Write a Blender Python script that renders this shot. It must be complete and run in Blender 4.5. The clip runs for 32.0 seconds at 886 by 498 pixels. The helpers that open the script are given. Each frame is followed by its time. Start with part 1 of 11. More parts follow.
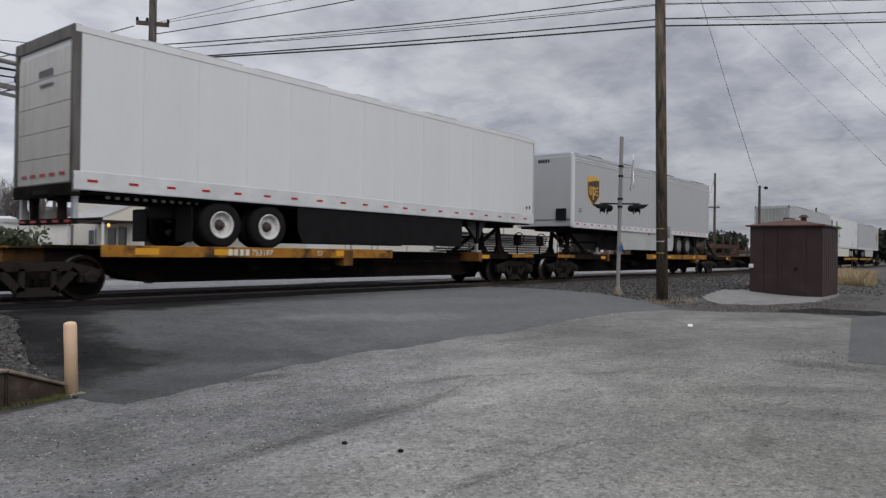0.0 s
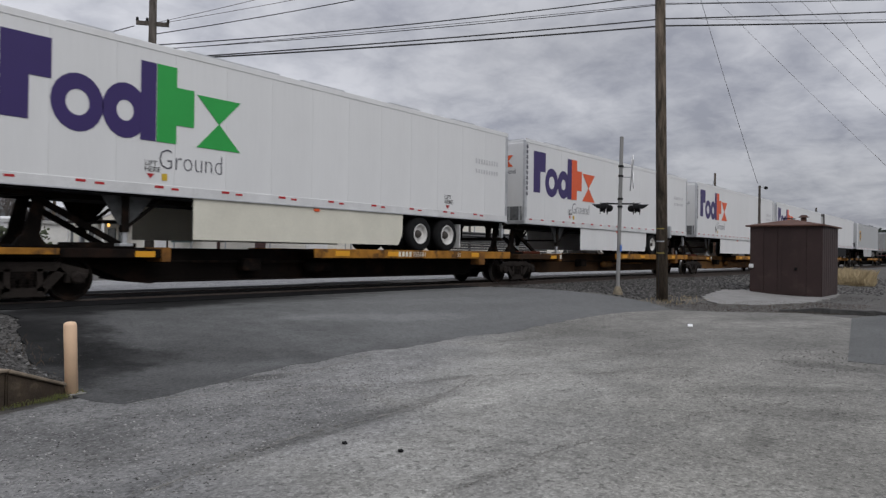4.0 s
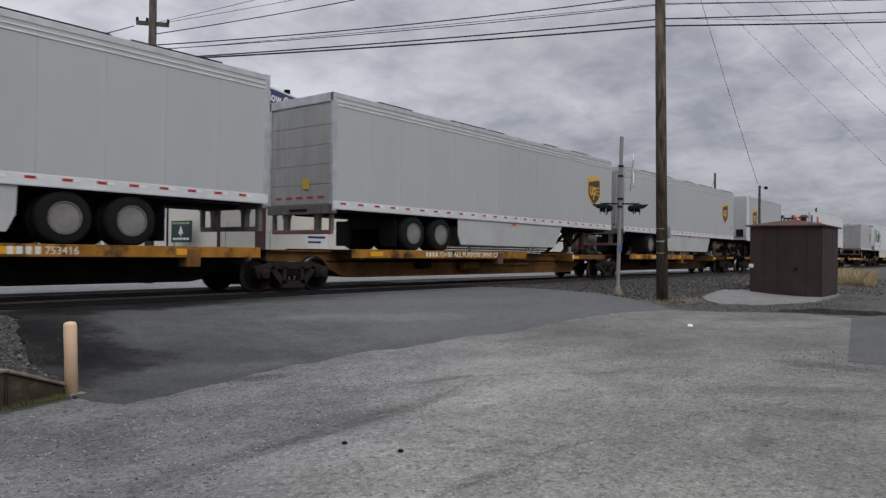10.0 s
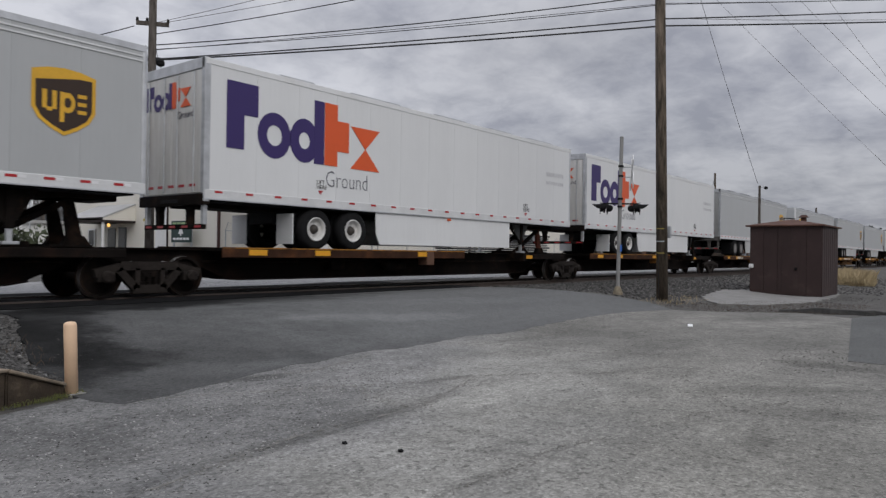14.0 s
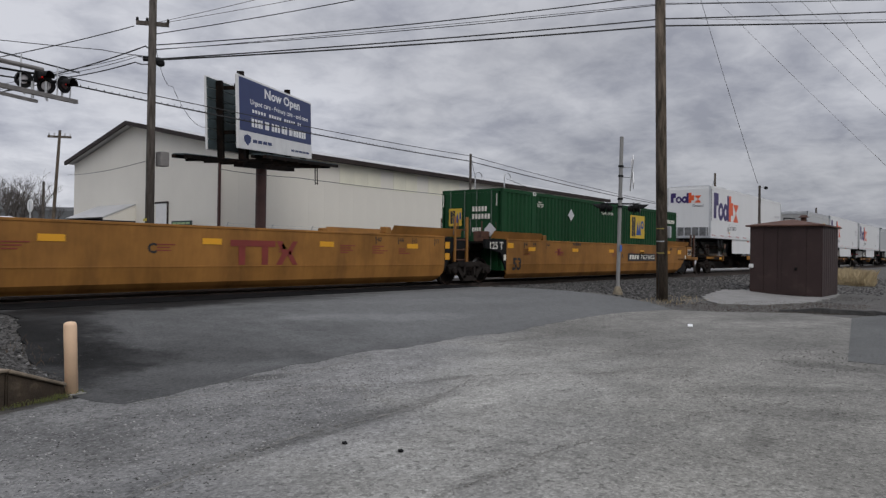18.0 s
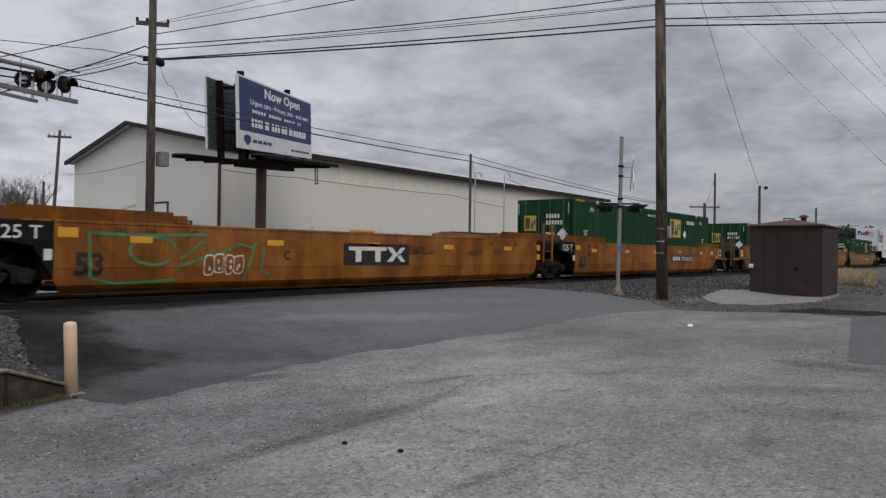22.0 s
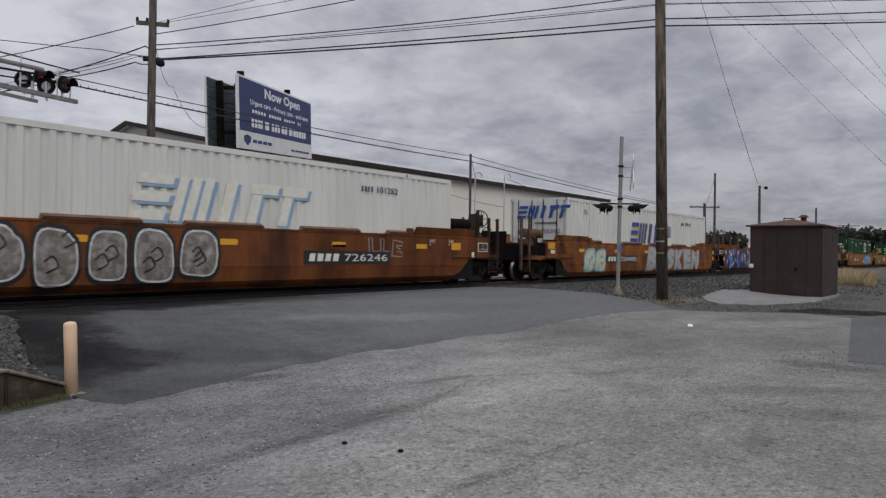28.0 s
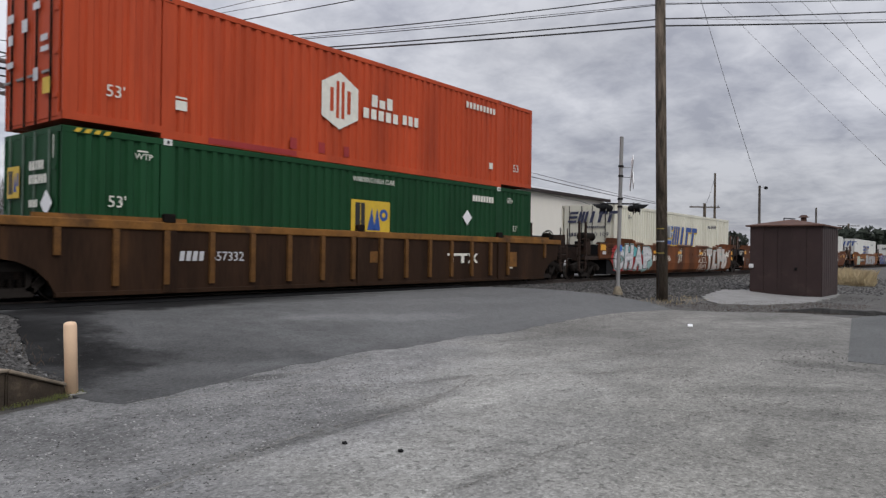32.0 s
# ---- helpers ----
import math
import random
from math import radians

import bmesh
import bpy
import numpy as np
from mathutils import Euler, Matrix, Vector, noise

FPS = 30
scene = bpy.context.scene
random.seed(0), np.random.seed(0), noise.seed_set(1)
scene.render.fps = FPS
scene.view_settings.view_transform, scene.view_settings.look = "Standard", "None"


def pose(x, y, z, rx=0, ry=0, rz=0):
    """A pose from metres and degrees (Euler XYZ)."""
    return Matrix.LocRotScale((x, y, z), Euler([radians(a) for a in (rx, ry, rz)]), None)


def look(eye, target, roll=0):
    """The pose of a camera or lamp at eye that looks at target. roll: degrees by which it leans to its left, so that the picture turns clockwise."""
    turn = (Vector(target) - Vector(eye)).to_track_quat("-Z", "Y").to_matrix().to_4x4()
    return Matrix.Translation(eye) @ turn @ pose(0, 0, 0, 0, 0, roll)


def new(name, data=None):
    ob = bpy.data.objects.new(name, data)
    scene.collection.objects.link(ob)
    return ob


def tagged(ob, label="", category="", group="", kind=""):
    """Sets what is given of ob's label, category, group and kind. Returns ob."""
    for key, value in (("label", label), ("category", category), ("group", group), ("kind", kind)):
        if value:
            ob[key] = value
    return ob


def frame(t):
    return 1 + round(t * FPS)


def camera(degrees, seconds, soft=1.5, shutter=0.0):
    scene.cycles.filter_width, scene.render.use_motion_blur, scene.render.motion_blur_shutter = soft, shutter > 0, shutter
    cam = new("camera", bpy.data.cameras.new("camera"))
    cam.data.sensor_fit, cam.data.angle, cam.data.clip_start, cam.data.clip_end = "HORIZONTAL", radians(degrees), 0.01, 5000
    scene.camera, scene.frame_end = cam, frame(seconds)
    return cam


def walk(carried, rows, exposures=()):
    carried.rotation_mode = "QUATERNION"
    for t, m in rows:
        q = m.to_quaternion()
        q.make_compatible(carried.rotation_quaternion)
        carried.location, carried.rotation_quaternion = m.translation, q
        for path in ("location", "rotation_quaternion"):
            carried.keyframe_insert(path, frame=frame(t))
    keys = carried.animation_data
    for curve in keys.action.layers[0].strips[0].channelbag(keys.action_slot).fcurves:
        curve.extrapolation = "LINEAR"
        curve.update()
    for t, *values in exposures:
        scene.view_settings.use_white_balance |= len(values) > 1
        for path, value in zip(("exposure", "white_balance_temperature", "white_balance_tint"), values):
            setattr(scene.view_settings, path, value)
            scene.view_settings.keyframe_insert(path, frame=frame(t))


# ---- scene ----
cam = camera(63.81, 32.0, soft=1.35, shutter=0.07)
EYE = Vector((0.0, 0.0, 1.29))
PITCH, AIM = radians(0.304), radians(38.404)
AHEAD = Vector((math.cos(AIM) * math.cos(PITCH), math.sin(AIM) * math.cos(PITCH), math.sin(PITCH)))
CAMERA_POSE = look(EYE, EYE + AHEAD, 0.8)
walk(cam, [(0.0, CAMERA_POSE), (32.0, CAMERA_POSE)],
     [(0.0, 0.06), (6.0, 0.05), (7.0, -0.06), (8.0, 0.04), (15.0, 0.05), (17.0, 0.04), (19.0, -0.02), (20.0, 0.0), (21.0, 0.09), (22.0, -0.05), (26.0, -0.05), (31.0, -0.03), (31.5, 0.10), (32.0, 0.31)])

# ---- light ----


CLOUD_MASSES = [((0.764, 0.594, 0.252), 0.28, -0.07), ((0.83, 0.50, 0.30), 0.2, -0.10), ((0.657, 0.724, 0.19), 0.12, 0.10), ((0.788, 0.592, 0.165), 0.09, 0.10), ((0.364, 0.921, 0.15), 0.14, 0.05),
                ((0.887, 0.444, 0.125), 0.12, -0.06), ((0.75, 0.63, 0.17), 0.12, -0.08), ((0.984, 0.165, 0.05), 0.10, 0.12), ((0.98, 0.15, 0.18), 0.14, 0.10), ((0.44, 0.88, 0.2), 0.10, -0.05), ((0.60, 0.74, 0.31), 0.13, -0.06)]


def overcast_world():
    w = bpy.data.worlds.new("overcast_sky")
    scene.world = w
    w.use_nodes = True
    n, l = w.node_tree.nodes, w.node_tree.links
    n.clear()
    out, bg = n.new("ShaderNodeOutputWorld"), n.new("ShaderNodeBackground")
    sky = n.new("ShaderNodeTexSky")
    sky.sky_type, sky.sun_disc = "NISHITA", False
    sky.sun_elevation, sky.sun_rotation = radians(48), radians(150)
    co, sep = n.new("ShaderNodeTexCoord"), n.new("ShaderNodeSeparateXYZ")
    l.new(co.outputs["Generated"], sep.inputs[0])
    # cloud deck: the direction is thrown onto a flat layer overhead, so clouds crowd towards the horizon
    lift = n.new("ShaderNodeMath"); lift.operation = "ADD"; lift.inputs[1].default_value = 0.25
    l.new(sep.outputs[2], lift.inputs[0])
    clip = n.new("ShaderNodeMath"); clip.operation = "MAXIMUM"; clip.inputs[1].default_value = 0.05
    l.new(lift.outputs[0], clip.inputs[0])
    div = n.new("ShaderNodeVectorMath"); div.operation = "DIVIDE"
    comb = n.new("ShaderNodeCombineXYZ")
    for i in range(3):
        l.new(clip.outputs[0], comb.inputs[i])
    l.new(co.outputs["Generated"], div.inputs[0]); l.new(comb.outputs[0], div.inputs[1])
    big, small = n.new("ShaderNodeTexNoise"), n.new("ShaderNodeTexNoise")
    for node, sc, det, ro, di in ((big, 2.3, 5, 0.5, 0.15), (small, 8.5, 7, 0.6, 0.3)):
        l.new(div.outputs[0], node.inputs["Vector"])
        node.inputs["Scale"].default_value, node.inputs["Detail"].default_value = sc, det
        node.inputs["Roughness"].default_value, node.inputs["Distortion"].default_value = ro, di
    mixn = n.new("ShaderNodeMath"); mixn.operation = "MULTIPLY_ADD"; mixn.inputs[1].default_value = 0.58
    l.new(small.outputs[0], mixn.inputs[0]); l.new(big.outputs[0], mixn.inputs[2])
    ramp = n.new("ShaderNodeValToRGB")
    e = ramp.color_ramp.elements
    e[0].position, e[0].color = 0.60, (0.32, 0.33, 0.384, 1)
    e[1].position, e[1].color = 0.95, (0.552, 0.56, 0.606, 1)
    m = e.new(0.76); m.color = (0.427, 0.437, 0.487, 1)
    l.new(mixn.outputs[0], ramp.inputs[0])
    # an overcast sky is brighter towards the zenith
    up = n.new("ShaderNodeMapRange")
    up.inputs["From Min"].default_value, up.inputs["From Max"].default_value = 0.30, 0.95
    up.inputs["To Min"].default_value, up.inputs["To Max"].default_value = 1.0, 2.2
    l.new(sep.outputs[2], up.inputs["Value"])
    # thinner cloud, and so more light, towards one side
    side = n.new("ShaderNodeVectorMath"); side.operation = "DOT_PRODUCT"; side.inputs[1].default_value = (-0.25, 0.97, 0.0)
    l.new(co.outputs["Generated"], side.inputs[0])
    thin = n.new("ShaderNodeMapRange")
    thin.inputs["From Min"].default_value, thin.inputs["From Max"].default_value = 0.1, 0.95
    thin.inputs["To Min"].default_value, thin.inputs["To Max"].default_value = 0.97, 1.22
    l.new(side.outputs["Value"], thin.inputs["Value"])
    # heavy grey cloud low down on the other side
    low, rt = n.new("ShaderNodeMapRange"), n.new("ShaderNodeMapRange")
    for nd, src, vals in ((low, sep.outputs[2], (0.02, 0.24, 0.27, 0.0)), (rt, side.outputs["Value"], (0.65, 0.1, 0.0, 1.0))):
        for key, v in zip(("From Min", "From Max", "To Min", "To Max"), vals):
            nd.inputs[key].default_value = v
        l.new(src, nd.inputs["Value"])
    heavy = n.new("ShaderNodeMath"); heavy.operation = "MULTIPLY"
    l.new(low.outputs[0], heavy.inputs[0]); l.new(rt.outputs[0], heavy.inputs[1])
    keep = n.new("ShaderNodeMath"); keep.operation = "SUBTRACT"; keep.inputs[0].default_value = 1.0
    l.new(heavy.outputs[0], keep.inputs[1])
    thick = n.new("ShaderNodeMath"); thick.operation = "MULTIPLY"
    l.new(keep.outputs[0], thick.inputs[0]); l.new(thin.outputs[0], thick.inputs[1])
    both = n.new("ShaderNodeMath"); both.operation = "MULTIPLY"
    l.new(up.outputs[0], both.inputs[0]); l.new(thick.outputs[0], both.inputs[1])
    # single cloud masses, with torn borders: direction, angular size, share of light taken (-) or let through (+)
    torn = n.new("ShaderNodeTexNoise"); torn.inputs["Scale"].default_value, torn.inputs["Detail"].default_value = 5.0, 5
    l.new(div.outputs[0], torn.inputs["Vector"])
    level = both.outputs[0]
    for way, size, share in CLOUD_MASSES:
        away = n.new("ShaderNodeVectorMath"); away.operation = "SUBTRACT"; away.inputs[1].default_value = way
        l.new(co.outputs["Generated"], away.inputs[0])
        flat_ = n.new("ShaderNodeVectorMath"); flat_.operation = "MULTIPLY"; flat_.inputs[1].default_value = (1, 1, 2.2)
        l.new(away.outputs[0], flat_.inputs[0])
        far_ = n.new("ShaderNodeVectorMath"); far_.operation = "LENGTH"; l.new(flat_.outputs[0], far_.inputs[0])
        rag = n.new("ShaderNodeMath"); rag.operation = "MULTIPLY_ADD"; rag.inputs[1].default_value = 1.1 * size
        l.new(torn.outputs[0], rag.inputs[0]); l.new(far_.outputs["Value"], rag.inputs[2])
        fall = n.new("ShaderNodeMapRange"); fall.interpolation_type = "SMOOTHSTEP"
        for key, v in zip(("From Min", "From Max", "To Min", "To Max"), (0.65 * size, 1.75 * size, 1.0 + share, 1.0)):
            fall.inputs[key].default_value = v
        l.new(rag.outputs[0], fall.inputs["Value"])
        mass = n.new("ShaderNodeMath"); mass.operation = "MULTIPLY"
        l.new(level, mass.inputs[0]); l.new(fall.outputs[0], mass.inputs[1])
        level = mass.outputs[0]
    gain = n.new("ShaderNodeVectorMath"); gain.operation = "SCALE"
    l.new(ramp.outputs[0], gain.inputs[0]); l.new(level, gain.inputs["Scale"])
    dim = n.new("ShaderNodeVectorMath"); dim.operation = "SCALE"; dim.inputs["Scale"].default_value = 0.1
    l.new(sky.outputs[0], dim.inputs[0])
    mix = n.new("ShaderNodeMix"); mix.data_type = "RGBA"; mix.inputs[0].default_value = 0.95
    l.new(dim.outputs[0], mix.inputs[6]); l.new(gain.outputs[0], mix.inputs[7])
    l.new(mix.outputs[2], bg.inputs[0]); l.new(bg.outputs[0], out.inputs[0])
    bg.inputs[1].default_value = 1.0


overcast_world()
sun_data = bpy.data.lights.new("sun", "SUN")
sun_data.energy, sun_data.angle, sun_data.color = 0.9, radians(40), (1.0, 0.97, 0.93)
sun = new("sun", sun_data)
sun.matrix_world = look((-20, -50, 60), (8, 12, 0))


# ---- materials ----
def M(name, col, rough=0.6, metal=0.0, var=0.18, scale=1.5, bump=0.0, bscale=60.0, col2=None, c2at=(0.55, 0.75), spec=0.5, streak=False, each=0.0, island=None, grime=0.0):
    """A painted, stained or worn surface: two noises (large stains, fine grain) over a base colour, a second colour in patches."""
    m = bpy.data.materials.new(name)
    m.use_nodes = True
    n, l = m.node_tree.nodes, m.node_tree.links
    b = n["Principled BSDF"]
    b.inputs["Roughness"].default_value, b.inputs["Metallic"].default_value = rough, metal
    b.inputs["Specular IOR Level"].default_value = spec
    co = n.new("ShaderNodeTexCoord")
    vec = co.outputs["Object"]
    mp = n.new("ShaderNodeMapping")
    mp.inputs["Scale"].default_value = (1, 1, 0.16) if streak else (1, 1, 1)
    l.new(vec, mp.inputs[0])
    n1, n2 = n.new("ShaderNodeTexNoise"), n.new("ShaderNodeTexNoise")
    for nd, sc, det in ((n1, scale, 6), (n2, scale * 14, 4)):
        nd.inputs["Scale"].default_value, nd.inputs["Detail"].default_value = sc, det
        l.new(mp.outputs[0], nd.inputs["Vector"])
    add = n.new("ShaderNodeMath"); add.operation = "MULTIPLY_ADD"; add.inputs[1].default_value = 0.4
    l.new(n2.outputs[0], add.inputs[0]); l.new(n1.outputs[0], add.inputs[2])
    mr = n.new("ShaderNodeMapRange")
    mr.inputs["From Min"].default_value, mr.inputs["From Max"].default_value = 0.45, 0.95
    mr.inputs["To Min"].default_value, mr.inputs["To Max"].default_value = 1 - var, 1 + var
    l.new(add.outputs[0], mr.inputs[0])
    base = n.new("ShaderNodeRGB"); base.outputs[0].default_value = (*col, 1)
    src = base.outputs[0]
    if col2:
        n3 = n.new("ShaderNodeTexNoise")
        n3.inputs["Scale"].default_value, n3.inputs["Detail"].default_value, n3.inputs["Roughness"].default_value = scale * 0.9, 8, 0.65
        l.new(mp.outputs[0], n3.inputs["Vector"])
        m3 = n.new("ShaderNodeMapRange")
        m3.inputs["From Min"].default_value, m3.inputs["From Max"].default_value = c2at
        l.new(n3.outputs[0], m3.inputs[0])
        mx = n.new("ShaderNodeMix"); mx.data_type = "RGBA"; mx.inputs[7].default_value = (*col2, 1)
        l.new(m3.outputs[0], mx.inputs[0]); l.new(src, mx.inputs[6])
        src = mx.outputs[2]
    sc = n.new("ShaderNodeVectorMath"); sc.operation = "SCALE"
    l.new(src, sc.inputs[0]); l.new(mr.outputs[0], sc.inputs["Scale"])
    src = sc.outputs[0]
    if each:
        oi = n.new("ShaderNodeObjectInfo")
        mo = n.new("ShaderNodeMapRange")
        mo.inputs["To Min"].default_value, mo.inputs["To Max"].default_value = 1 - each, 1 + each
        l.new(oi.outputs["Random"], mo.inputs[0])
        s2 = n.new("ShaderNodeVectorMath"); s2.operation = "SCALE"
        l.new(src, s2.inputs[0]); l.new(mo.outputs[0], s2.inputs["Scale"])
        src = s2.outputs[0]
    if grime:
        # broad soiled patches
        ng = n.new("ShaderNodeTexNoise"); ng.inputs["Scale"].default_value, ng.inputs["Detail"].default_value, ng.inputs["Roughness"].default_value = 0.75, 7, 0.6
        l.new(vec, ng.inputs["Vector"])
        mg = n.new("ShaderNodeMapRange")
        for key, v in zip(("From Min", "From Max", "To Min", "To Max"), (0.42, 0.68, 1.08, 1.0 - grime)):
            mg.inputs[key].default_value = v
        l.new(ng.outputs[0], mg.inputs[0])
        s4 = n.new("ShaderNodeVectorMath"); s4.operation = "SCALE"
        l.new(src, s4.inputs[0]); l.new(mg.outputs[0], s4.inputs["Scale"])
        src = s4.outputs[0]
    if island:
        # every loose piece of a joined heap has its own tone
        ge = n.new("ShaderNodeNewGeometry")
        mi = n.new("ShaderNodeMapRange")
        mi.inputs["To Min"].default_value, mi.inputs["To Max"].default_value = island
        l.new(ge.outputs["Random Per Island"], mi.inputs[0])
        s3 = n.new("ShaderNodeVectorMath"); s3.operation = "SCALE"
        l.new(src, s3.inputs[0]); l.new(mi.outputs[0], s3.inputs["Scale"])
        src = s3.outputs[0]
    l.new(src, b.inputs["Base Color"])
    if bump:
        nb = n.new("ShaderNodeTexNoise"); nb.inputs["Scale"].default_value, nb.inputs["Detail"].default_value = bscale, 5
        l.new(co.outputs["Object"], nb.inputs["Vector"])
        bp = n.new("ShaderNodeBump"); bp.inputs["Strength"].default_value, bp.inputs["Distance"].default_value = bump, 0.02
        l.new(nb.outputs[0], bp.inputs["Height"]); l.new(bp.outputs[0], b.inputs["Normal"])
    return m


def asphalt(name, dark, light, crack=0.0, patch=0.5, zones=(), grain=1.0, blotches=(), mottle=1.0):
    """Paving: aggregate speckle, broad worn patches, fine cracks. zones: (ax, ay, off, width, dark, light): where ax*x
    + ay*y
    + off rises past 0 the surface has worn or been laid differently, over a ragged border of that width. blotches: (x0,
      y0, x1, y1,
    half width, tone): a blotch, worn streak or painted shade between two places, darker or paler than the rest, with a
    torn border."""
    m = bpy.data.materials.new(name)
    m.use_nodes = True
    n, l = m.node_tree.nodes, m.node_tree.links
    b = n["Principled BSDF"]
    b.inputs["Roughness"].default_value, b.inputs["Specular IOR Level"].default_value = 0.95, 0.12
    co = n.new("ShaderNodeTexCoord")

    def noise_at(sc, det, ro=0.6, stretch=None):
        nd = n.new("ShaderNodeTexNoise")
        nd.inputs["Scale"].default_value, nd.inputs["Detail"].default_value, nd.inputs["Roughness"].default_value = sc, det, ro
        if stretch:
            mp = n.new("ShaderNodeMapping"); mp.inputs["Scale"].default_value = stretch
            l.new(co.outputs["Object"], mp.inputs[0]); l.new(mp.outputs[0], nd.inputs["Vector"])
        else:
            l.new(co.outputs["Object"], nd.inputs["Vector"])
        return nd.outputs[0]

    def rng(src, a, c, lo, hi):
        mr = n.new("ShaderNodeMapRange")
        mr.inputs["From Min"].default_value, mr.inputs["From Max"].default_value = a, c
        mr.inputs["To Min"].default_value, mr.inputs["To Max"].default_value = lo, hi
        l.new(src, mr.inputs[0])
        return mr.outputs[0]

    def times(a, c):
        k = n.new("ShaderNodeMath"); k.operation = "MULTIPLY"
        l.new(a, k.inputs[0]); l.new(c, k.inputs[1])
        return k.outputs[0]
    wear = noise_at(0.35, 8, 0.62, (0.6, 1.6, 1))
    mix = n.new("ShaderNodeMix"); mix.data_type = "RGBA"
    mix.inputs[6].default_value, mix.inputs[7].default_value = (*dark, 1), (*light, 1)
    l.new(rng(wear, 0.5 - patch * 0.3, 0.5 + patch * 0.3, 0, 1), mix.inputs[0])
    out_col = mix.outputs[2]
    for ax, ay, off, width, zd, zl in zones:
        dot = n.new("ShaderNodeVectorMath"); dot.operation = "DOT_PRODUCT"; dot.inputs[1].default_value = (ax, ay, 0)
        l.new(co.outputs["Object"], dot.inputs[0])
        rag = n.new("ShaderNodeMath"); rag.operation = "MULTIPLY_ADD"; rag.inputs[1].default_value = 2.4 * width
        l.new(noise_at(0.8, 6, 0.65), rag.inputs[0]); l.new(dot.outputs["Value"], rag.inputs[2])
        m1 = n.new("ShaderNodeMix"); m1.data_type = "RGBA"
        m1.inputs[6].default_value, m1.inputs[7].default_value = (*zd, 1), (*zl, 1)
        l.new(rng(wear, 0.5 - patch * 0.3, 0.5 + patch * 0.3, 0, 1), m1.inputs[0])
        m2 = n.new("ShaderNodeMix"); m2.data_type = "RGBA"
        l.new(rng(rag.outputs[0], 1.2 * width - off - width / 2, 1.2 * width - off + width / 2, 0, 1), m2.inputs[0])
        l.new(out_col, m2.inputs[6]); l.new(m1.outputs[2], m2.inputs[7])
        out_col = m2.outputs[2]
    def chips(size, lo, hi, a, c):
        # crushed stone in the surface: every chip its own tone
        v = n.new("ShaderNodeTexVoronoi"); v.inputs["Scale"].default_value = size
        l.new(co.outputs["Object"], v.inputs["Vector"])
        s = n.new("ShaderNodeSeparateColor"); l.new(v.outputs["Color"], s.inputs[0])
        return rng(s.outputs[0], a, c, lo, hi)
    g1 = times(chips(52, 1 - 0.34 * grain, 1 + 0.34 * grain, 0, 1), chips(30, 1.0, 1 - 0.5 * grain, 0.91, 0.96))
    g2 = times(chips(110, 1 - 0.18 * grain, 1 + 0.18 * grain, 0, 1), chips(40, 1.0, 1 + 0.4 * grain, 0.92, 0.97))
    g3 = times(rng(noise_at(3.2, 7, 0.68), 0.3, 0.7, 1 - 0.2 * mottle, 1 + 0.2 * mottle), rng(noise_at(13, 5, 0.6, (0.8, 1.3, 1)), 0.3, 0.7, 1 - 0.14 * mottle, 1 + 0.14 * mottle))
    k = times(times(g1, g2), g3)
    if crack:
        v = n.new("ShaderNodeTexVoronoi"); v.feature = "DISTANCE_TO_EDGE"; v.inputs["Scale"].default_value = 0.55
        wob = n.new("ShaderNodeTexNoise"); wob.inputs["Scale"].default_value, wob.inputs["Detail"].default_value = 1.6, 5
        l.new(co.outputs["Object"], wob.inputs["Vector"])
        av = n.new("ShaderNodeVectorMath"); av.operation = "MULTIPLY_ADD"; av.inputs[1].default_value = (1.3, 1.3, 0)
        l.new(wob.outputs["Color"], av.inputs[0]); l.new(co.outputs["Object"], av.inputs[2])
        l.new(av.outputs[0], v.inputs["Vector"])
        line = rng(v.outputs["Distance"], 0.004, 0.022, 1, 0)
        gate = rng(noise_at(0.5, 4), 0.47, 0.62, 0, crack)
        dark_line = n.new("ShaderNodeMath"); dark_line.operation = "SUBTRACT"; dark_line.inputs[0].default_value = 1.0
        l.new(times(line, gate), dark_line.inputs[1])
        k = times(k, dark_line.outputs[0])
    if blotches:
        tear = rng(noise_at(1.7, 7, 0.65), 0.3, 0.7, 0, 1)
    for x0, y0, x1, y1, half, tone in blotches:
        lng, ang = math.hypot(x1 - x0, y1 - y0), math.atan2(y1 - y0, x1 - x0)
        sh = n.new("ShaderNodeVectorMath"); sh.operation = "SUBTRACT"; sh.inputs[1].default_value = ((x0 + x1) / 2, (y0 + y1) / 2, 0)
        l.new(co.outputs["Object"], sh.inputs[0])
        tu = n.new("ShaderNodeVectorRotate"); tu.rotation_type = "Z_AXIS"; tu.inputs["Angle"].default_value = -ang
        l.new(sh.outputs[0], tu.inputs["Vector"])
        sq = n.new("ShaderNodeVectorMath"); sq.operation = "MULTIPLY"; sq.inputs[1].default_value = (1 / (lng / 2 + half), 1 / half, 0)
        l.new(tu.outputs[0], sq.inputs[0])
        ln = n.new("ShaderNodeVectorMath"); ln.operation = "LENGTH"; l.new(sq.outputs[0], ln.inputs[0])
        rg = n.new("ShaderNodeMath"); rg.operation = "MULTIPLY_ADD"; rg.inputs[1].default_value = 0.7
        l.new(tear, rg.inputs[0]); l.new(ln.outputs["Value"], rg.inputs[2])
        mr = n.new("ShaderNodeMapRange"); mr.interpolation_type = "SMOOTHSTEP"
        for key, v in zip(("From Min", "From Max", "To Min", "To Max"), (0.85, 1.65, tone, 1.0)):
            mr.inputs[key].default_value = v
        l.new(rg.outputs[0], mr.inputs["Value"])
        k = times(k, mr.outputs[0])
    sc = n.new("ShaderNodeVectorMath"); sc.operation = "SCALE"
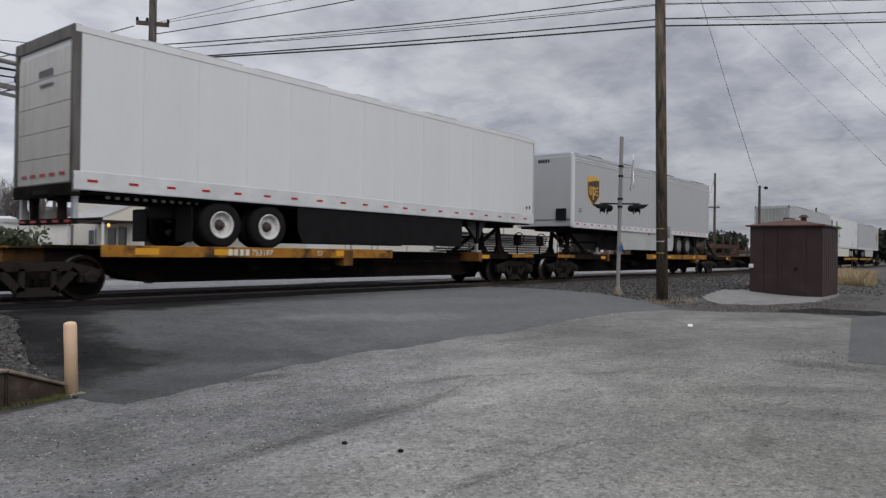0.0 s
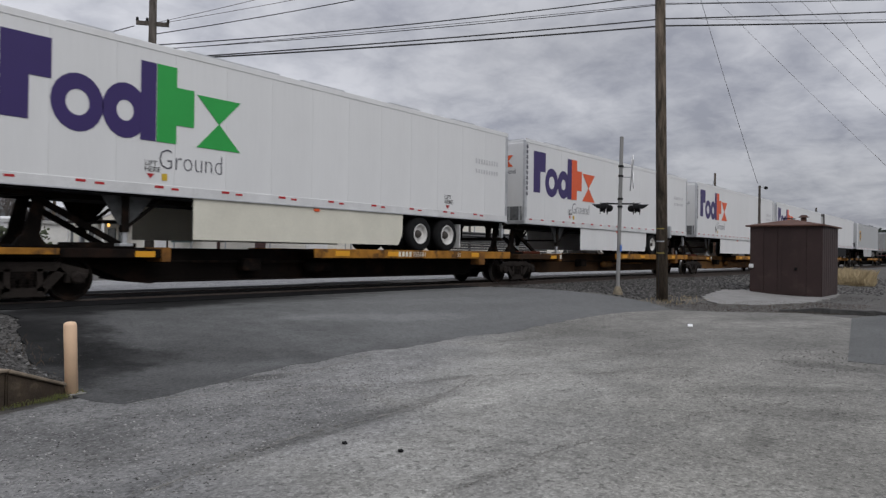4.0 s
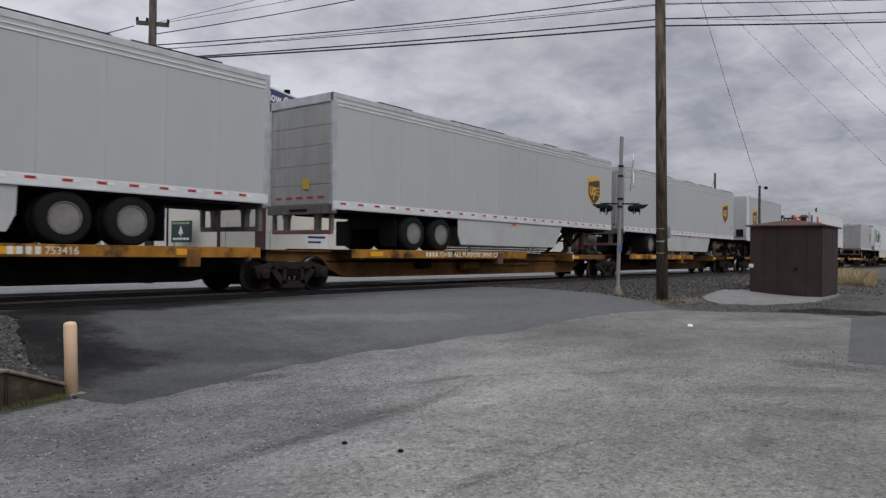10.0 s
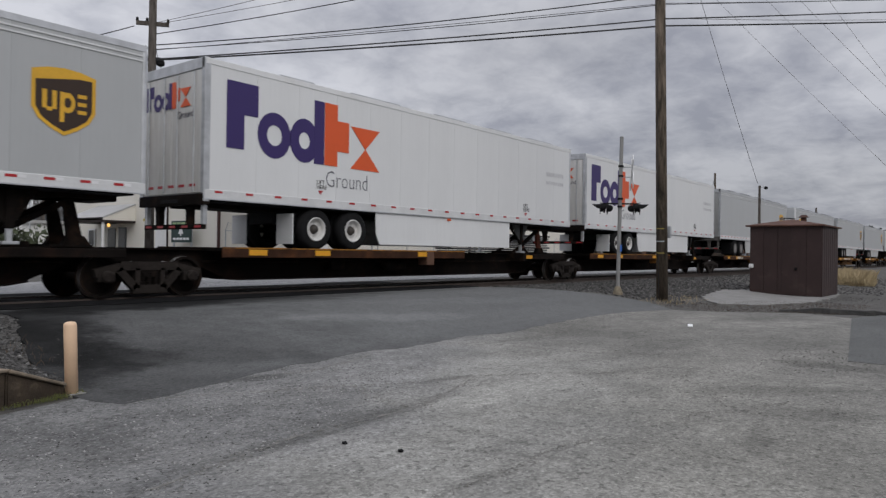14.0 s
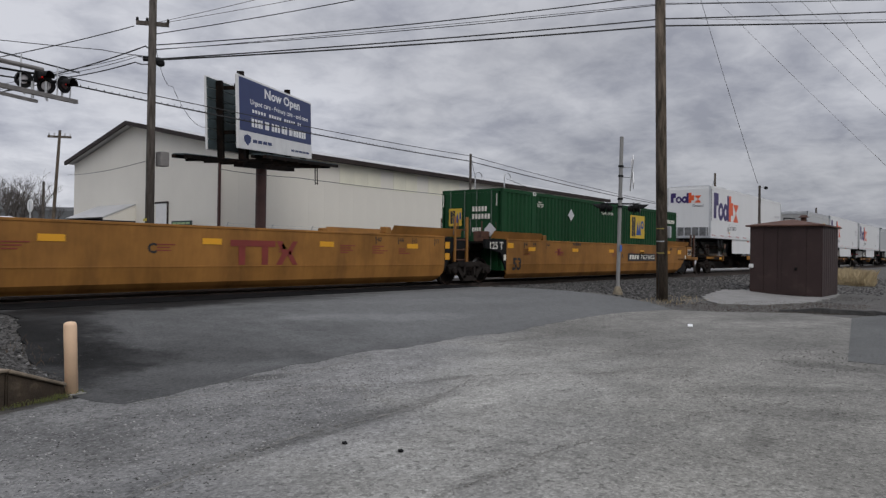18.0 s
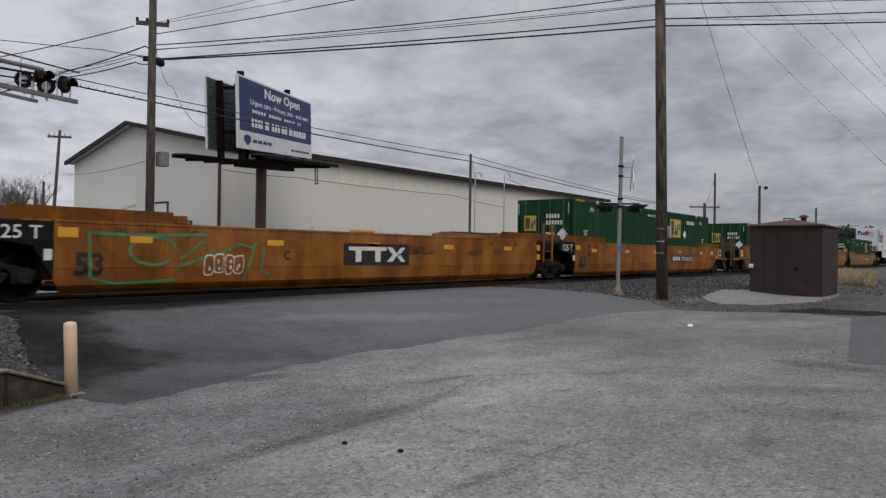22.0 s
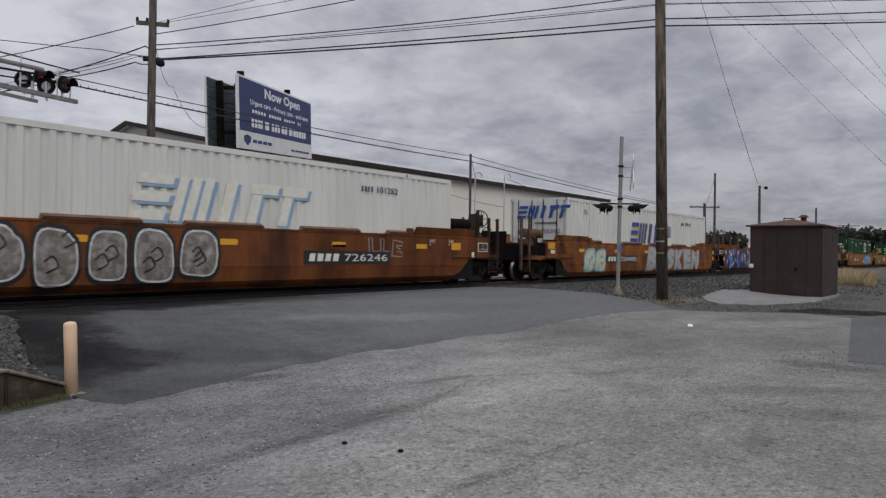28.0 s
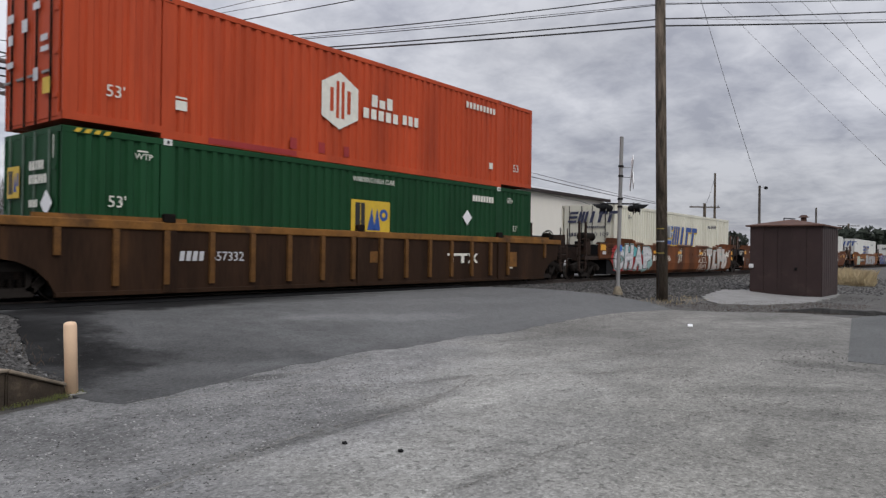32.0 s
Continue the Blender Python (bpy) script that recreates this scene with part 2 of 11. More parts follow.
    l.new(out_col, sc.inputs[0]); l.new(k, sc.inputs["Scale"])
    l.new(sc.outputs[0], b.inputs["Base Color"])
    bp = n.new("ShaderNodeBump"); bp.inputs["Strength"].default_value, bp.inputs["Distance"].default_value = 0.25, 0.01
    l.new(noise_at(60, 4, 0.7), bp.inputs["Height"]); l.new(bp.outputs[0], b.inputs["Normal"])
    return m


def glow(name, col, strength):
    m = bpy.data.materials.new(name)
    m.use_nodes = True
    b = m.node_tree.nodes["Principled BSDF"]
    b.inputs["Base Color"].default_value = (*col, 1)
    b.inputs["Emission Color"].default_value, b.inputs["Emission Strength"].default_value = (*col, 1), strength
    return m


LOT = asphalt("worn_asphalt", (0.218, 0.215, 0.200), (0.327, 0.322, 0.298), crack=0.2, grain=0.72,
              blotches=((2.91, 4.23, 3.8, 4.26, 0.13, 0.72), (3.8, 4.26, 6.24, 4.56, 0.14, 0.78), (3.73, 4.74, 5.62, 3.77, 0.28, 0.88), (7.83, 2.6, 8.96, 1.37, 0.3, 0.78), (7.15, 1.89, 7.59, 0.89, 0.28, 0.8), (10.83, 2.35, 10.76, 1.58, 0.35, 0.7),
                      (9.0, 1.7, 9.3, 1.1, 0.18, 1.2), (14.26, 6.42, 17.98, 2.98, 0.8, 1.14), (3.4, 2.69, 4.05, 2.62, 0.09, 0.74), (1.9, 5.9, 2.4, 5.1, 0.75, 0.74), (5.3, 1.3, 5.9, 0.6, 0.8, 0.8), (4.82, 6.62, 5.3, 6.6, 0.16, 0.62), (6.04, 5.12, 6.9, 5.0, 0.1, 0.72),
                      (4.42, 5.88, 5.59, 5.04, 0.1, 0.82), (3.3, 4.0, 3.9, 3.2, 0.5, 1.12), (8.4, 4.6, 7.4, 3.1, 0.25, 0.87), (6.59, 1.68, 5.63, 1.45, 0.1, 0.8), (9.6, 6.2, 11.4, 5.6, 0.3, 1.1)),
              zones=((1.0, -2.1, -0.2, 3.0, (0.192, 0.188, 0.171), (0.292, 0.285, 0.258)), (0.6, -0.25, -4.6, 2.5, (0.143, 0.14, 0.129), (0.222, 0.216, 0.198)), (-0.5, 1.0, -2.0, 1.3, (0.132, 0.132, 0.13), (0.252, 0.25, 0.242))))
# Streaks along y 12 put the train's shade into the colour, with rail dirt.
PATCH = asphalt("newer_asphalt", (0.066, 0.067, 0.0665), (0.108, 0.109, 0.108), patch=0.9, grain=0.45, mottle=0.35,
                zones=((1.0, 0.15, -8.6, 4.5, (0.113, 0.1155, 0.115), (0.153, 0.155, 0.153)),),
                blotches=((3.5, 8.0, 4.0, 10.4, 1.0, 0.27), (3.9, 8.3, 4.5, 8.1, 0.55, 0.55), (3.4, 12.0, 9.0, 12.5, 0.85, 0.31), (6.0, 12.5, 11.0, 12.7, 0.4, 0.65), (7.5, 9.7, 11.5, 8.6, 0.4, 1.3), (10.5, 10.6, 16.5, 9.4, 0.5, 1.15), (4.6, 7.3, 6.0, 7.1, 0.25, 1.15), (5.0, 8.1, 6.0, 7.4, 0.5, 0.86), (6.0, 12.2, 12.0, 12.3, 0.9, 0.5), (12.0, 12.3, 17.0, 12.4, 0.4, 0.8), (4.0, 9.4, 5.0, 12.4, 0.7, 0.45)))
CRACKD = M("crack_dirt", (0.17, 0.165, 0.15), 0.95, var=0.4, scale=12)
ROADR = asphalt("smooth_asphalt", (0.10, 0.102, 0.10), (0.132, 0.134, 0.131), patch=0.6, grain=0.5, mottle=0.4)
FARROAD = asphalt("pale_paving", (0.26, 0.26, 0.26), (0.36, 0.36, 0.355), patch=0.6)
DIRT = M("gravel_dirt", (0.08, 0.075, 0.068), 0.95, var=0.35, scale=2.5, bump=0.8, bscale=30, col2=(0.10, 0.10, 0.10))
BALLAST = M("ballast_bed", (0.06, 0.056, 0.052), 0.95, var=0.5, scale=9, bump=1.0, bscale=22, col2=(0.035, 0.032, 0.03))
GRIT = M("loose_chip", (0.20, 0.197, 0.188), 0.95, var=0.3, scale=11, spec=0.2, island=(0.12, 1.9))
STONE = M("ballast_stone", (0.066, 0.064, 0.061), 0.92, var=0.7, scale=11, col2=(0.22, 0.215, 0.205), c2at=(0.60, 0.68), spec=0.3, island=(0.35, 1.75))
CONCRETE = M("concrete", (0.215, 0.21, 0.20), 0.9, var=0.2, scale=2, bump=0.3, col2=(0.2, 0.19, 0.17))
# Front and top share one timber; shade and light are in the two tones.
TIMBER = M("weathered_shade_timber", (0.042, 0.030, 0.019), 0.95, var=0.4, scale=7, bump=0.7, bscale=30, col2=(0.11, 0.085, 0.06), c2at=(0.58, 0.8))
TIMBERTOP = M("lit_timber", (0.21, 0.17, 0.125), 0.95, var=0.4, scale=7, bump=0.6, bscale=30, col2=(0.12, 0.1, 0.075))
POLEWOOD = M("pole_wood", (0.1235, 0.0988, 0.0754), 0.95, var=0.6, scale=9, bump=0.9, bscale=40, col2=(0.052, 0.0442, 0.0338), c2at=(0.48, 0.62), streak=True, spec=0.2)
GREYPOLE = M("grey_pole_wood", (0.105, 0.092, 0.08), 0.95, var=0.5, scale=9, bump=0.8, col2=(0.055, 0.046, 0.04), c2at=(0.48, 0.66), streak=True, spec=0.2)
MASTG = M("weathered_mast_paint", (0.27, 0.268, 0.26), 0.7, 0.1, var=0.2, scale=3, col2=(0.2, 0.195, 0.185), streak=True, spec=0.3)
GALV = M("galvanised_steel", (0.50, 0.51, 0.52), 0.5, 0.55, var=0.2, scale=4)
DULLST = M("dull_steel", (0.22, 0.21, 0.20), 0.7, 0.2, var=0.25, scale=4)
ALU = M("aluminium", (0.58, 0.59, 0.60), 0.42, 0.6, var=0.15, scale=3)
BLACKST = M("black_steel", (0.009, 0.009, 0.0095), 0.7, var=0.3, scale=3, spec=0.15)
DARKST = M("grimy_steel", (0.0095, 0.0075, 0.0065), 0.9, var=0.5, scale=3, col2=(0.03, 0.017, 0.011), c2at=(0.5, 0.72), spec=0.1)
RUST = M("rusty_brown_steel", (0.10, 0.05, 0.03), 0.8, var=0.35, scale=2, col2=(0.05, 0.035, 0.03))
RUBBER = M("tyre_rubber", (0.011, 0.011, 0.0115), 0.9, var=0.3, scale=5, spec=0.2)
RIMW = M("white_rim", (0.62, 0.61, 0.585), 0.5, var=0.3, scale=7, col2=(0.35, 0.3, 0.24), c2at=(0.6, 0.8))
RIMD = M("dark_rim", (0.05, 0.05, 0.05), 0.5, var=0.3, scale=7)
RAILST = M("rail_steel", (0.075, 0.06, 0.052), 0.6, 0.2, var=0.3, scale=4, spec=0.2)
TIEWOOD = M("tie_wood", (0.06, 0.05, 0.042), 0.95, var=0.35, scale=8, each=0.25)
BEIGE = M("cream_paint", (0.80, 0.56, 0.37), 0.6, var=0.08, scale=4, col2=(0.6, 0.38, 0.24), c2at=(0.62, 0.85))
SHEDBROWN = M("brown_painted_steel", (0.042, 0.0255, 0.0235), 0.65, var=0.15, scale=2, col2=(0.058, 0.038, 0.034), each=0.06, spec=0.3)
KERBTAR = M("dark_kerb_asphalt", (0.034, 0.033, 0.031), 0.95, var=0.4, scale=5, bump=0.8, bscale=30, col2=(0.055, 0.053, 0.048), spec=0.2)
SHEDROOF = M("faded_red_roof", (0.0972, 0.0475, 0.0331), 0.75, var=0.3, scale=3, col2=(0.0864, 0.0446, 0.0346), spec=0.3)
PALEPANEL = M("pale_ribbed_sheet", (0.77, 0.745, 0.61), 0.5, var=0.08, scale=0.8)
CREAMWALL = M("cream_metal_cladding", (0.735, 0.705, 0.63), 0.6, var=0.03, scale=0.6)
ROOFGREY = M("grey_metal_roof", (0.46, 0.46, 0.46), 0.55, 0.2, var=0.1, scale=0.5)
TRIM = M("dark_brown_trim", (0.028, 0.02, 0.018), 0.7, var=0.25, spec=0.3)
WHITEP = M("white_paint", (0.74, 0.74, 0.73), 0.5, var=0.08, scale=2)
GLASS = M("dark_glass", (0.03, 0.035, 0.04), 0.08, var=0.05)
BLUEB = M("navy_print", (0.016, 0.032, 0.125), 0.55, var=0.06)
WHITEB = M("white_print", (0.80, 0.80, 0.80), 0.6, var=0.03)
GREYB = M("board_back", (0.045, 0.065, 0.07), 0.7, var=0.3, scale=2)
POSTRED = M("red_brown_post", (0.06, 0.025, 0.021), 0.6, var=0.25, scale=2)
SIGNGREEN = M("dark_green_sign", (0.01, 0.035, 0.03), 0.5, var=0.1)
ORANGE = M("orange_sign", (0.75, 0.30, 0.02), 0.55, var=0.1)
SIGNBLUE = M("blue_sign", (0.03, 0.15, 0.55), 0.5, var=0.1)
REDLAMP = glow("red_lamp", (0.6, 0.012, 0.008), 0.55)
# Pale colour stands in for the sky reflected in the lens.
SKYLENS = M("sky_pale_lens", (0.42, 0.40, 0.41), 0.2, var=0.1)
LEAFLIT = M("dead_leaf", (0.085, 0.062, 0.042), 0.95, var=0.5, scale=9)
DARKLAMP = M("unlit_lens", (0.05, 0.015, 0.015), 0.25)
WARMLAMP = glow("warm_lamp", (1.0, 0.55, 0.15), 1.2)
WIRE = M("black_cable", (0.02, 0.02, 0.02), 0.6)
BARK = M("bare_bark", (0.085, 0.075, 0.068), 0.95, var=0.3, scale=3)
LEAFD = M("evergreen_leaf", (0.014, 0.02, 0.011), 0.9, var=0.4, scale=0.8)
HEDGE = M("hedge_leaf", (0.05, 0.062, 0.03), 0.9, var=0.4, scale=3)
HILL = M("wooded_hill", (0.05, 0.052, 0.052), 0.95, var=0.3, scale=0.1, col2=(0.075, 0.072, 0.068))
STRAW = M("dry_grass", (0.40, 0.32, 0.19), 0.95, var=0.3, scale=6)
GRASS = M("green_grass", (0.13, 0.145, 0.045), 0.95, var=0.4, scale=6, col2=(0.22, 0.19, 0.09))
PIPEST = M("stacked_steel", (0.105, 0.105, 0.105), 0.7, 0.2, var=0.3, scale=5, col2=(0.07, 0.055, 0.045), each=0.45, spec=0.3)
CARWHITE = M("vehicle_white", (0.7, 0.71, 0.72), 0.35, var=0.06)


# ---- mesh helpers ----
def mesh(bm, name, mat):
    me = bpy.data.meshes.new(name)
    bm.to_mesh(me)
    bm.free()
    me.materials.append(mat)
    return me


def part(name, bm, mat, parent=None, label="", loc=(0, 0, 0), rot=None):
    me = bm if isinstance(bm, bpy.types.Mesh) else mesh(bm, name, mat)
    ob = new(name, me)
    ob.parent = parent
    ob.matrix_basis = pose(*loc, *(rot or (0, 0, 0)))
    if label:
        ob["label"] = label
    return ob


def empty(name, m):
    ob = new(name)
    ob.empty_display_size = 0.3
    ob.matrix_basis = m
    return ob


def B():
    return bmesh.new()


def box(bm, x0, x1, y0, y1, z0, z1, bevel=0.0):
    vs = bmesh.ops.create_cube(bm, size=1.0)["verts"]
    for v in vs:
        v.co = Vector((x0 + (v.co.x + 0.5) * (x1 - x0), y0 + (v.co.y + 0.5) * (y1 - y0), z0 + (v.co.z + 0.5) * (z1 - z0)))
    if bevel:
        es = list({e for v in vs for e in v.link_edges})
        bmesh.ops.bevel(bm, geom=es, offset=bevel, segments=2, profile=0.5, affect="EDGES")
    return bm


def tube(bm, p0, p1, r0, r1=None, n=12, caps=True):
    p0, p1 = Vector(p0), Vector(p1)
    r1 = r0 if r1 is None else r1
    d = p1 - p0
    m = Matrix.Translation((p0 + p1) / 2) @ d.to_track_quat("Z", "Y").to_matrix().to_4x4()
    bmesh.ops.create_cone(bm, cap_ends=caps, segments=n, radius1=r0, radius2=r1, depth=d.length, matrix=m)
    return bm


def beam(bm, p0, p1, w, h):
    """A square bar from p0 to p1, w across and h deep."""
    p0, p1 = Vector(p0), Vector(p1)
    d = p1 - p0
    m = Matrix.Translation((p0 + p1) / 2) @ d.to_track_quat("X", "Z").to_matrix().to_4x4()
    vs = bmesh.ops.create_cube(bm, size=1.0)["verts"]
    for v in vs:
        v.co = m @ Vector((v.co.x * d.length, v.co.y * w, v.co.z * h))
    return bm


def prism(bm, outline, y0, y1):
    """An outline in x and z, drawn from y0 to y1."""
    a = [bm.verts.new((x, y0, z)) for x, z in outline]
    c = [bm.verts.new((x, y1, z)) for x, z in outline]
    n = len(a)
    bm.faces.new(a)
    bm.faces.new(c[::-1])
    for i in range(n):
        bm.faces.new((a[i], c[i], c[(i + 1) % n], a[(i + 1) % n]))
    bmesh.ops.recalc_face_normals(bm, faces=bm.faces)
    return bm


def lathe(bm, profile, axis="Y", n=20, at=(0, 0, 0)):
    """Rings of (radius, place along the axis)."""
    rings = []
    for r, a in profile:
        ring = []
        for i in range(n):
            t = 2 * math.pi * i / n
            c, s = r * math.cos(t), r * math.sin(t)
            p = (c, a, s) if axis == "Y" else ((c, s, a) if axis == "Z" else (a, c, s))
            ring.append(bm.verts.new(Vector(p) + Vector(at)))
        rings.append(ring)
    for p, q in zip(rings, rings[1:]):
        for i in range(n):
            bm.faces.new((p[i], p[(i + 1) % n], q[(i + 1) % n], q[i]))
    for ring in (rings[0], rings[-1][::-1]):
        if profile[0][0] > 1e-4:
            bm.faces.new(ring)
    bmesh.ops.recalc_face_normals(bm, faces=bm.faces)
    return bm


# flat signs and prints: shapes in (a, b) metres on a face; "side" looks to -y, "end" looks to -x
FACES = {"side": Matrix(((1, 0, 0), (0, 0, -1), (0, 1, 0))), "end": Matrix(((0, 0, -1), (-1, 0, 0), (0, 1, 0)))}


def flat(name, polys, mat, parent, at, face="side", thick=0.004, label=""):
    if name in ("print_bar", "reflective_tape") and len(polys) > 1:
        # every bar is a piece of its own
        for poly in polys:
            ob = flat(name, [poly], mat, parent, at, face, thick, "")
        return ob
    if name in ("emblem", "emblem_shade", "spray_mark", "spray_tag", "spray_dots", "faded_patch", "spray_field", "repair_patch", "shard"):
        # shapes that touch belong together, the rest are pieces of their own
        groups = []
        for poly in polys:
            keys = {(round(p[0], 4), round(p[1], 4)) for p in poly}
            hit = [g for g in groups if g[0] & keys]
            new_g = [keys, [poly]]
            for g in hit:
                new_g[0] |= g[0]
                new_g[1] = g[1] + new_g[1]
                groups.remove(g)
            groups.append(new_g)
        if len(groups) > 1:
            for g in groups:
                ob = flat(name, g[1], mat, parent, at, face, thick, "")
            return ob
    bm = B()
    for poly in polys:
        a = [bm.verts.new((p[0], p[1], 0)) for p in poly]
        c = [bm.verts.new((p[0], p[1], thick)) for p in poly]
        n = len(a)
        bm.faces.new(c)
        for i in range(n):
            bm.faces.new((a[i], a[(i + 1) % n], c[(i + 1) % n], c[i]))
    bmesh.ops.remove_doubles(bm, verts=bm.verts[:], dist=0.0004)
    bm.transform(FACES[face].to_4x4())
    bmesh.ops.recalc_face_normals(bm, faces=bm.faces)
    return part(name, bm, mat, parent, label, at)


def rect(a, b, w, h, lean=0.0):
    return [(a, b), (a + w, b), (a + w + lean, b + h), (a + lean, b + h)]


def disc(a, b, rx, rz, n=20):
    return [(a + rx * math.cos(2 * math.pi * i / n), b + rz * math.sin(2 * math.pi * i / n)) for i in range(n)]


def ring(a, b, rx, rz, k, n=20):
    out, inn = disc(a, b, rx, rz, n), disc(a, b, rx * k, rz * k, n)
    return [[out[i], out[(i + 1) % n], inn[(i + 1) % n], inn[i]] for i in range(n)]


GLYPHS = {}


def words(name, text, mat, parent, at, height, face="side", width=None, label="", bold=0.0):
    """Lettering in the built-in font: left end and foot at the given place."""
    key = (text, bold)
    if key not in GLYPHS:
        cu = bpy.data.curves.new("lettering", "FONT")
        cu.body, cu.extrude, cu.resolution_u, cu.offset = text, 0.002, 2, bold
        ob = bpy.data.objects.new("lettering", cu)
        me = bpy.data.meshes.new_from_object(ob)
        bpy.data.objects.remove(ob)
        co = np.empty(len(me.vertices) * 3)
        me.vertices.foreach_get("co", co)
        co = co.reshape(-1, 3)
        co[:, :2] -= co[:, :2].min(0)
        me.vertices.foreach_set("co", co.ravel())
        GLYPHS[key] = (me, co[:, 0].max(), co[:, 1].max())
    me, w, h = GLYPHS[key]
    me = me.copy()
    me.materials.clear()
    me.materials.append(mat)
    s = height / h
    sx = s if width is None else width / w
    me.transform(FACES[face].to_4x4() @ Matrix.Diagonal((sx, s, 1, 1)))
    return part(name, me, mat, parent, label, at)


def fat_letter(name, ch, mat, parent, at, width, height, fat, lean):
    """One swollen spray-painted letter: its foot's left end at the given place."""
    cu = bpy.data.curves.new("letter", "FONT")
    cu.body, cu.extrude, cu.resolution_u, cu.offset, cu.shear = ch, 0.0, 3, fat, lean
    ob = bpy.data.objects.new("letter", cu)
    me = bpy.data.meshes.new_from_object(ob)
    bpy.data.objects.remove(ob)
    co = np.empty(len(me.vertices) * 3)
    me.vertices.foreach_get("co", co)
    co = co.reshape(-1, 3)
    lo, hi = co.min(0), co.max(0)
    me.materials.clear()
    me.materials.append(mat)
    me.transform(FACES["side"].to_4x4() @ Matrix.Diagonal((width / (hi[0] - lo[0]), height / (hi[1] - lo[1]), 1, 1)) @ Matrix.Translation((-lo[0], -lo[1], 0)))
    return part(name, me, mat, parent, "", at)


def wire_line(name, pts, r, mat, label, sag=0.0, n=14):
    """A cable through points, each span sagging."""
    cu = bpy.data.curves.new(name, "CURVE")
    cu.dimensions, cu.bevel_depth, cu.bevel_resolution = "3D", r, 1
    allp = []
    for p, q in zip(pts, pts[1:]):
        p, q = Vector(p), Vector(q)
        for i in range(n + 1):
            u = i / n
            allp.append(p.lerp(q, u) - Vector((0, 0, 4 * sag * u * (1 - u))))
    sp = cu.splines.new("POLY")
    sp.points.add(len(allp) - 1)
    for i, p in enumerate(allp):
        sp.points[i].co = (*p, 1)
    cu.materials.append(mat)
    ob = new(name, cu)
    return tagged(ob, label, "cable", "overhead cables")


# ---- ground ----
RAIL = 0.30          # height of the rail tops
TRACK = 14.684       # the track's middle, y


def gz(y):
    k = min(max((y - 6.0) / 5.6, 0), 1)
    return -0.16 + 0.42 * k * k * (3 - 2 * k)


def ground_sheet():
    xs = [-4000, -1500, -600, -250, -120, -60] + list(range(-30, 4, 3)) + [3.9, 4.4, 7, 10, 13, 16, 17.9, 18.5] + list(range(21, 121, 3)) + [140, 180, 260, 420, 700, 1500, 4000]
    ys = [-4000, -1500, -500, -150, -60, -30, -15, -6, 0, 3, 5, 6] + [6 + 0.4 * i for i in range(1, 15)] + [12.3, 12.75, 13.5, 14.7, 16, 16.7, 17.2, 18, 22, 30, 45, 70, 120, 250, 600, 1500, 4000]
    bm = B()
    vs = [[bm.verts.new((x, y, gz(y) - 0.03 if not (12.7 < y < 17 and (x < 4.2 or x > 18.2)) else -0.02)) for x in xs] for y in ys]
    for j in range(len(ys) - 1):
        for i in range(len(xs) - 1):
            bm.faces.new((vs[j][i], vs[j][i + 1], vs[j + 1][i + 1], vs[j + 1][i]))
    ob = new("ground", mesh(bm, "ground", DIRT))
    tagged(ob, "grey-brown gravelly ground around a railway crossing", "ground", kind="structure")


def paving(name, outline, mat, lift, label, cat, rag=0.0, cell=0.5):
    """A sheet of paving with this outline that follows the ground; rag roughens its edge."""
    rnd = random.Random(name)
    pts = []
    for (x0, y0), (x1, y1) in zip(outline, outline[1:] + outline[:1]):
        d = math.hypot(x1 - x0, y1 - y0)
        k = max(1, int(d / 0.22)) if rag and d < 12 else 1
        for i in range(k):
            u = i / k
            j = rag if 0 < i else 0
            pts.append((x0 + (x1 - x0) * u + rnd.uniform(-j, j), y0 + (y1 - y0) * u + rnd.uniform(-j, j)))
    bm = B()
    es = []
    vs = [bm.verts.new((x, y, 0)) for x, y in pts]
    for i in range(len(vs)):
        es.append(bm.edges.new((vs[i], vs[(i + 1) % len(vs)])))
    bmesh.ops.triangle_fill(bm, use_beauty=True, edges=es)
    y = math.floor(min(p[1] for p in pts))
    top = max(p[1] for p in pts)
    y = max(y, 5.5)
    while y < min(top, 12.0):
        bmesh.ops.bisect_plane(bm, geom=bm.verts[:] + bm.edges[:] + bm.faces[:], plane_co=(0, y, 0), plane_no=(0, 1, 0))
        y += cell
    for v in bm.verts:
        v.co.z = gz(v.co.y) + lift
    # the sheet's edge goes down into the ground
    rim = [e for e in bm.edges if e.is_boundary]
    low = bmesh.ops.extrude_edge_only(bm, edges=rim)["geom"]
    for v in low:
        if isinstance(v, bmesh.types.BMVert):
            v.co.z -= 0.05
    bmesh.ops.recalc_face_normals(bm, faces=bm.faces)
    if sum(f.normal.z * f.calc_area() for f in bm.faces) < 0:
        bmesh.ops.reverse_faces(bm, faces=bm.faces)
    ob = new(name, mesh(bm, name, mat))
    tagged(ob, label, cat, kind="structure")
    return ob


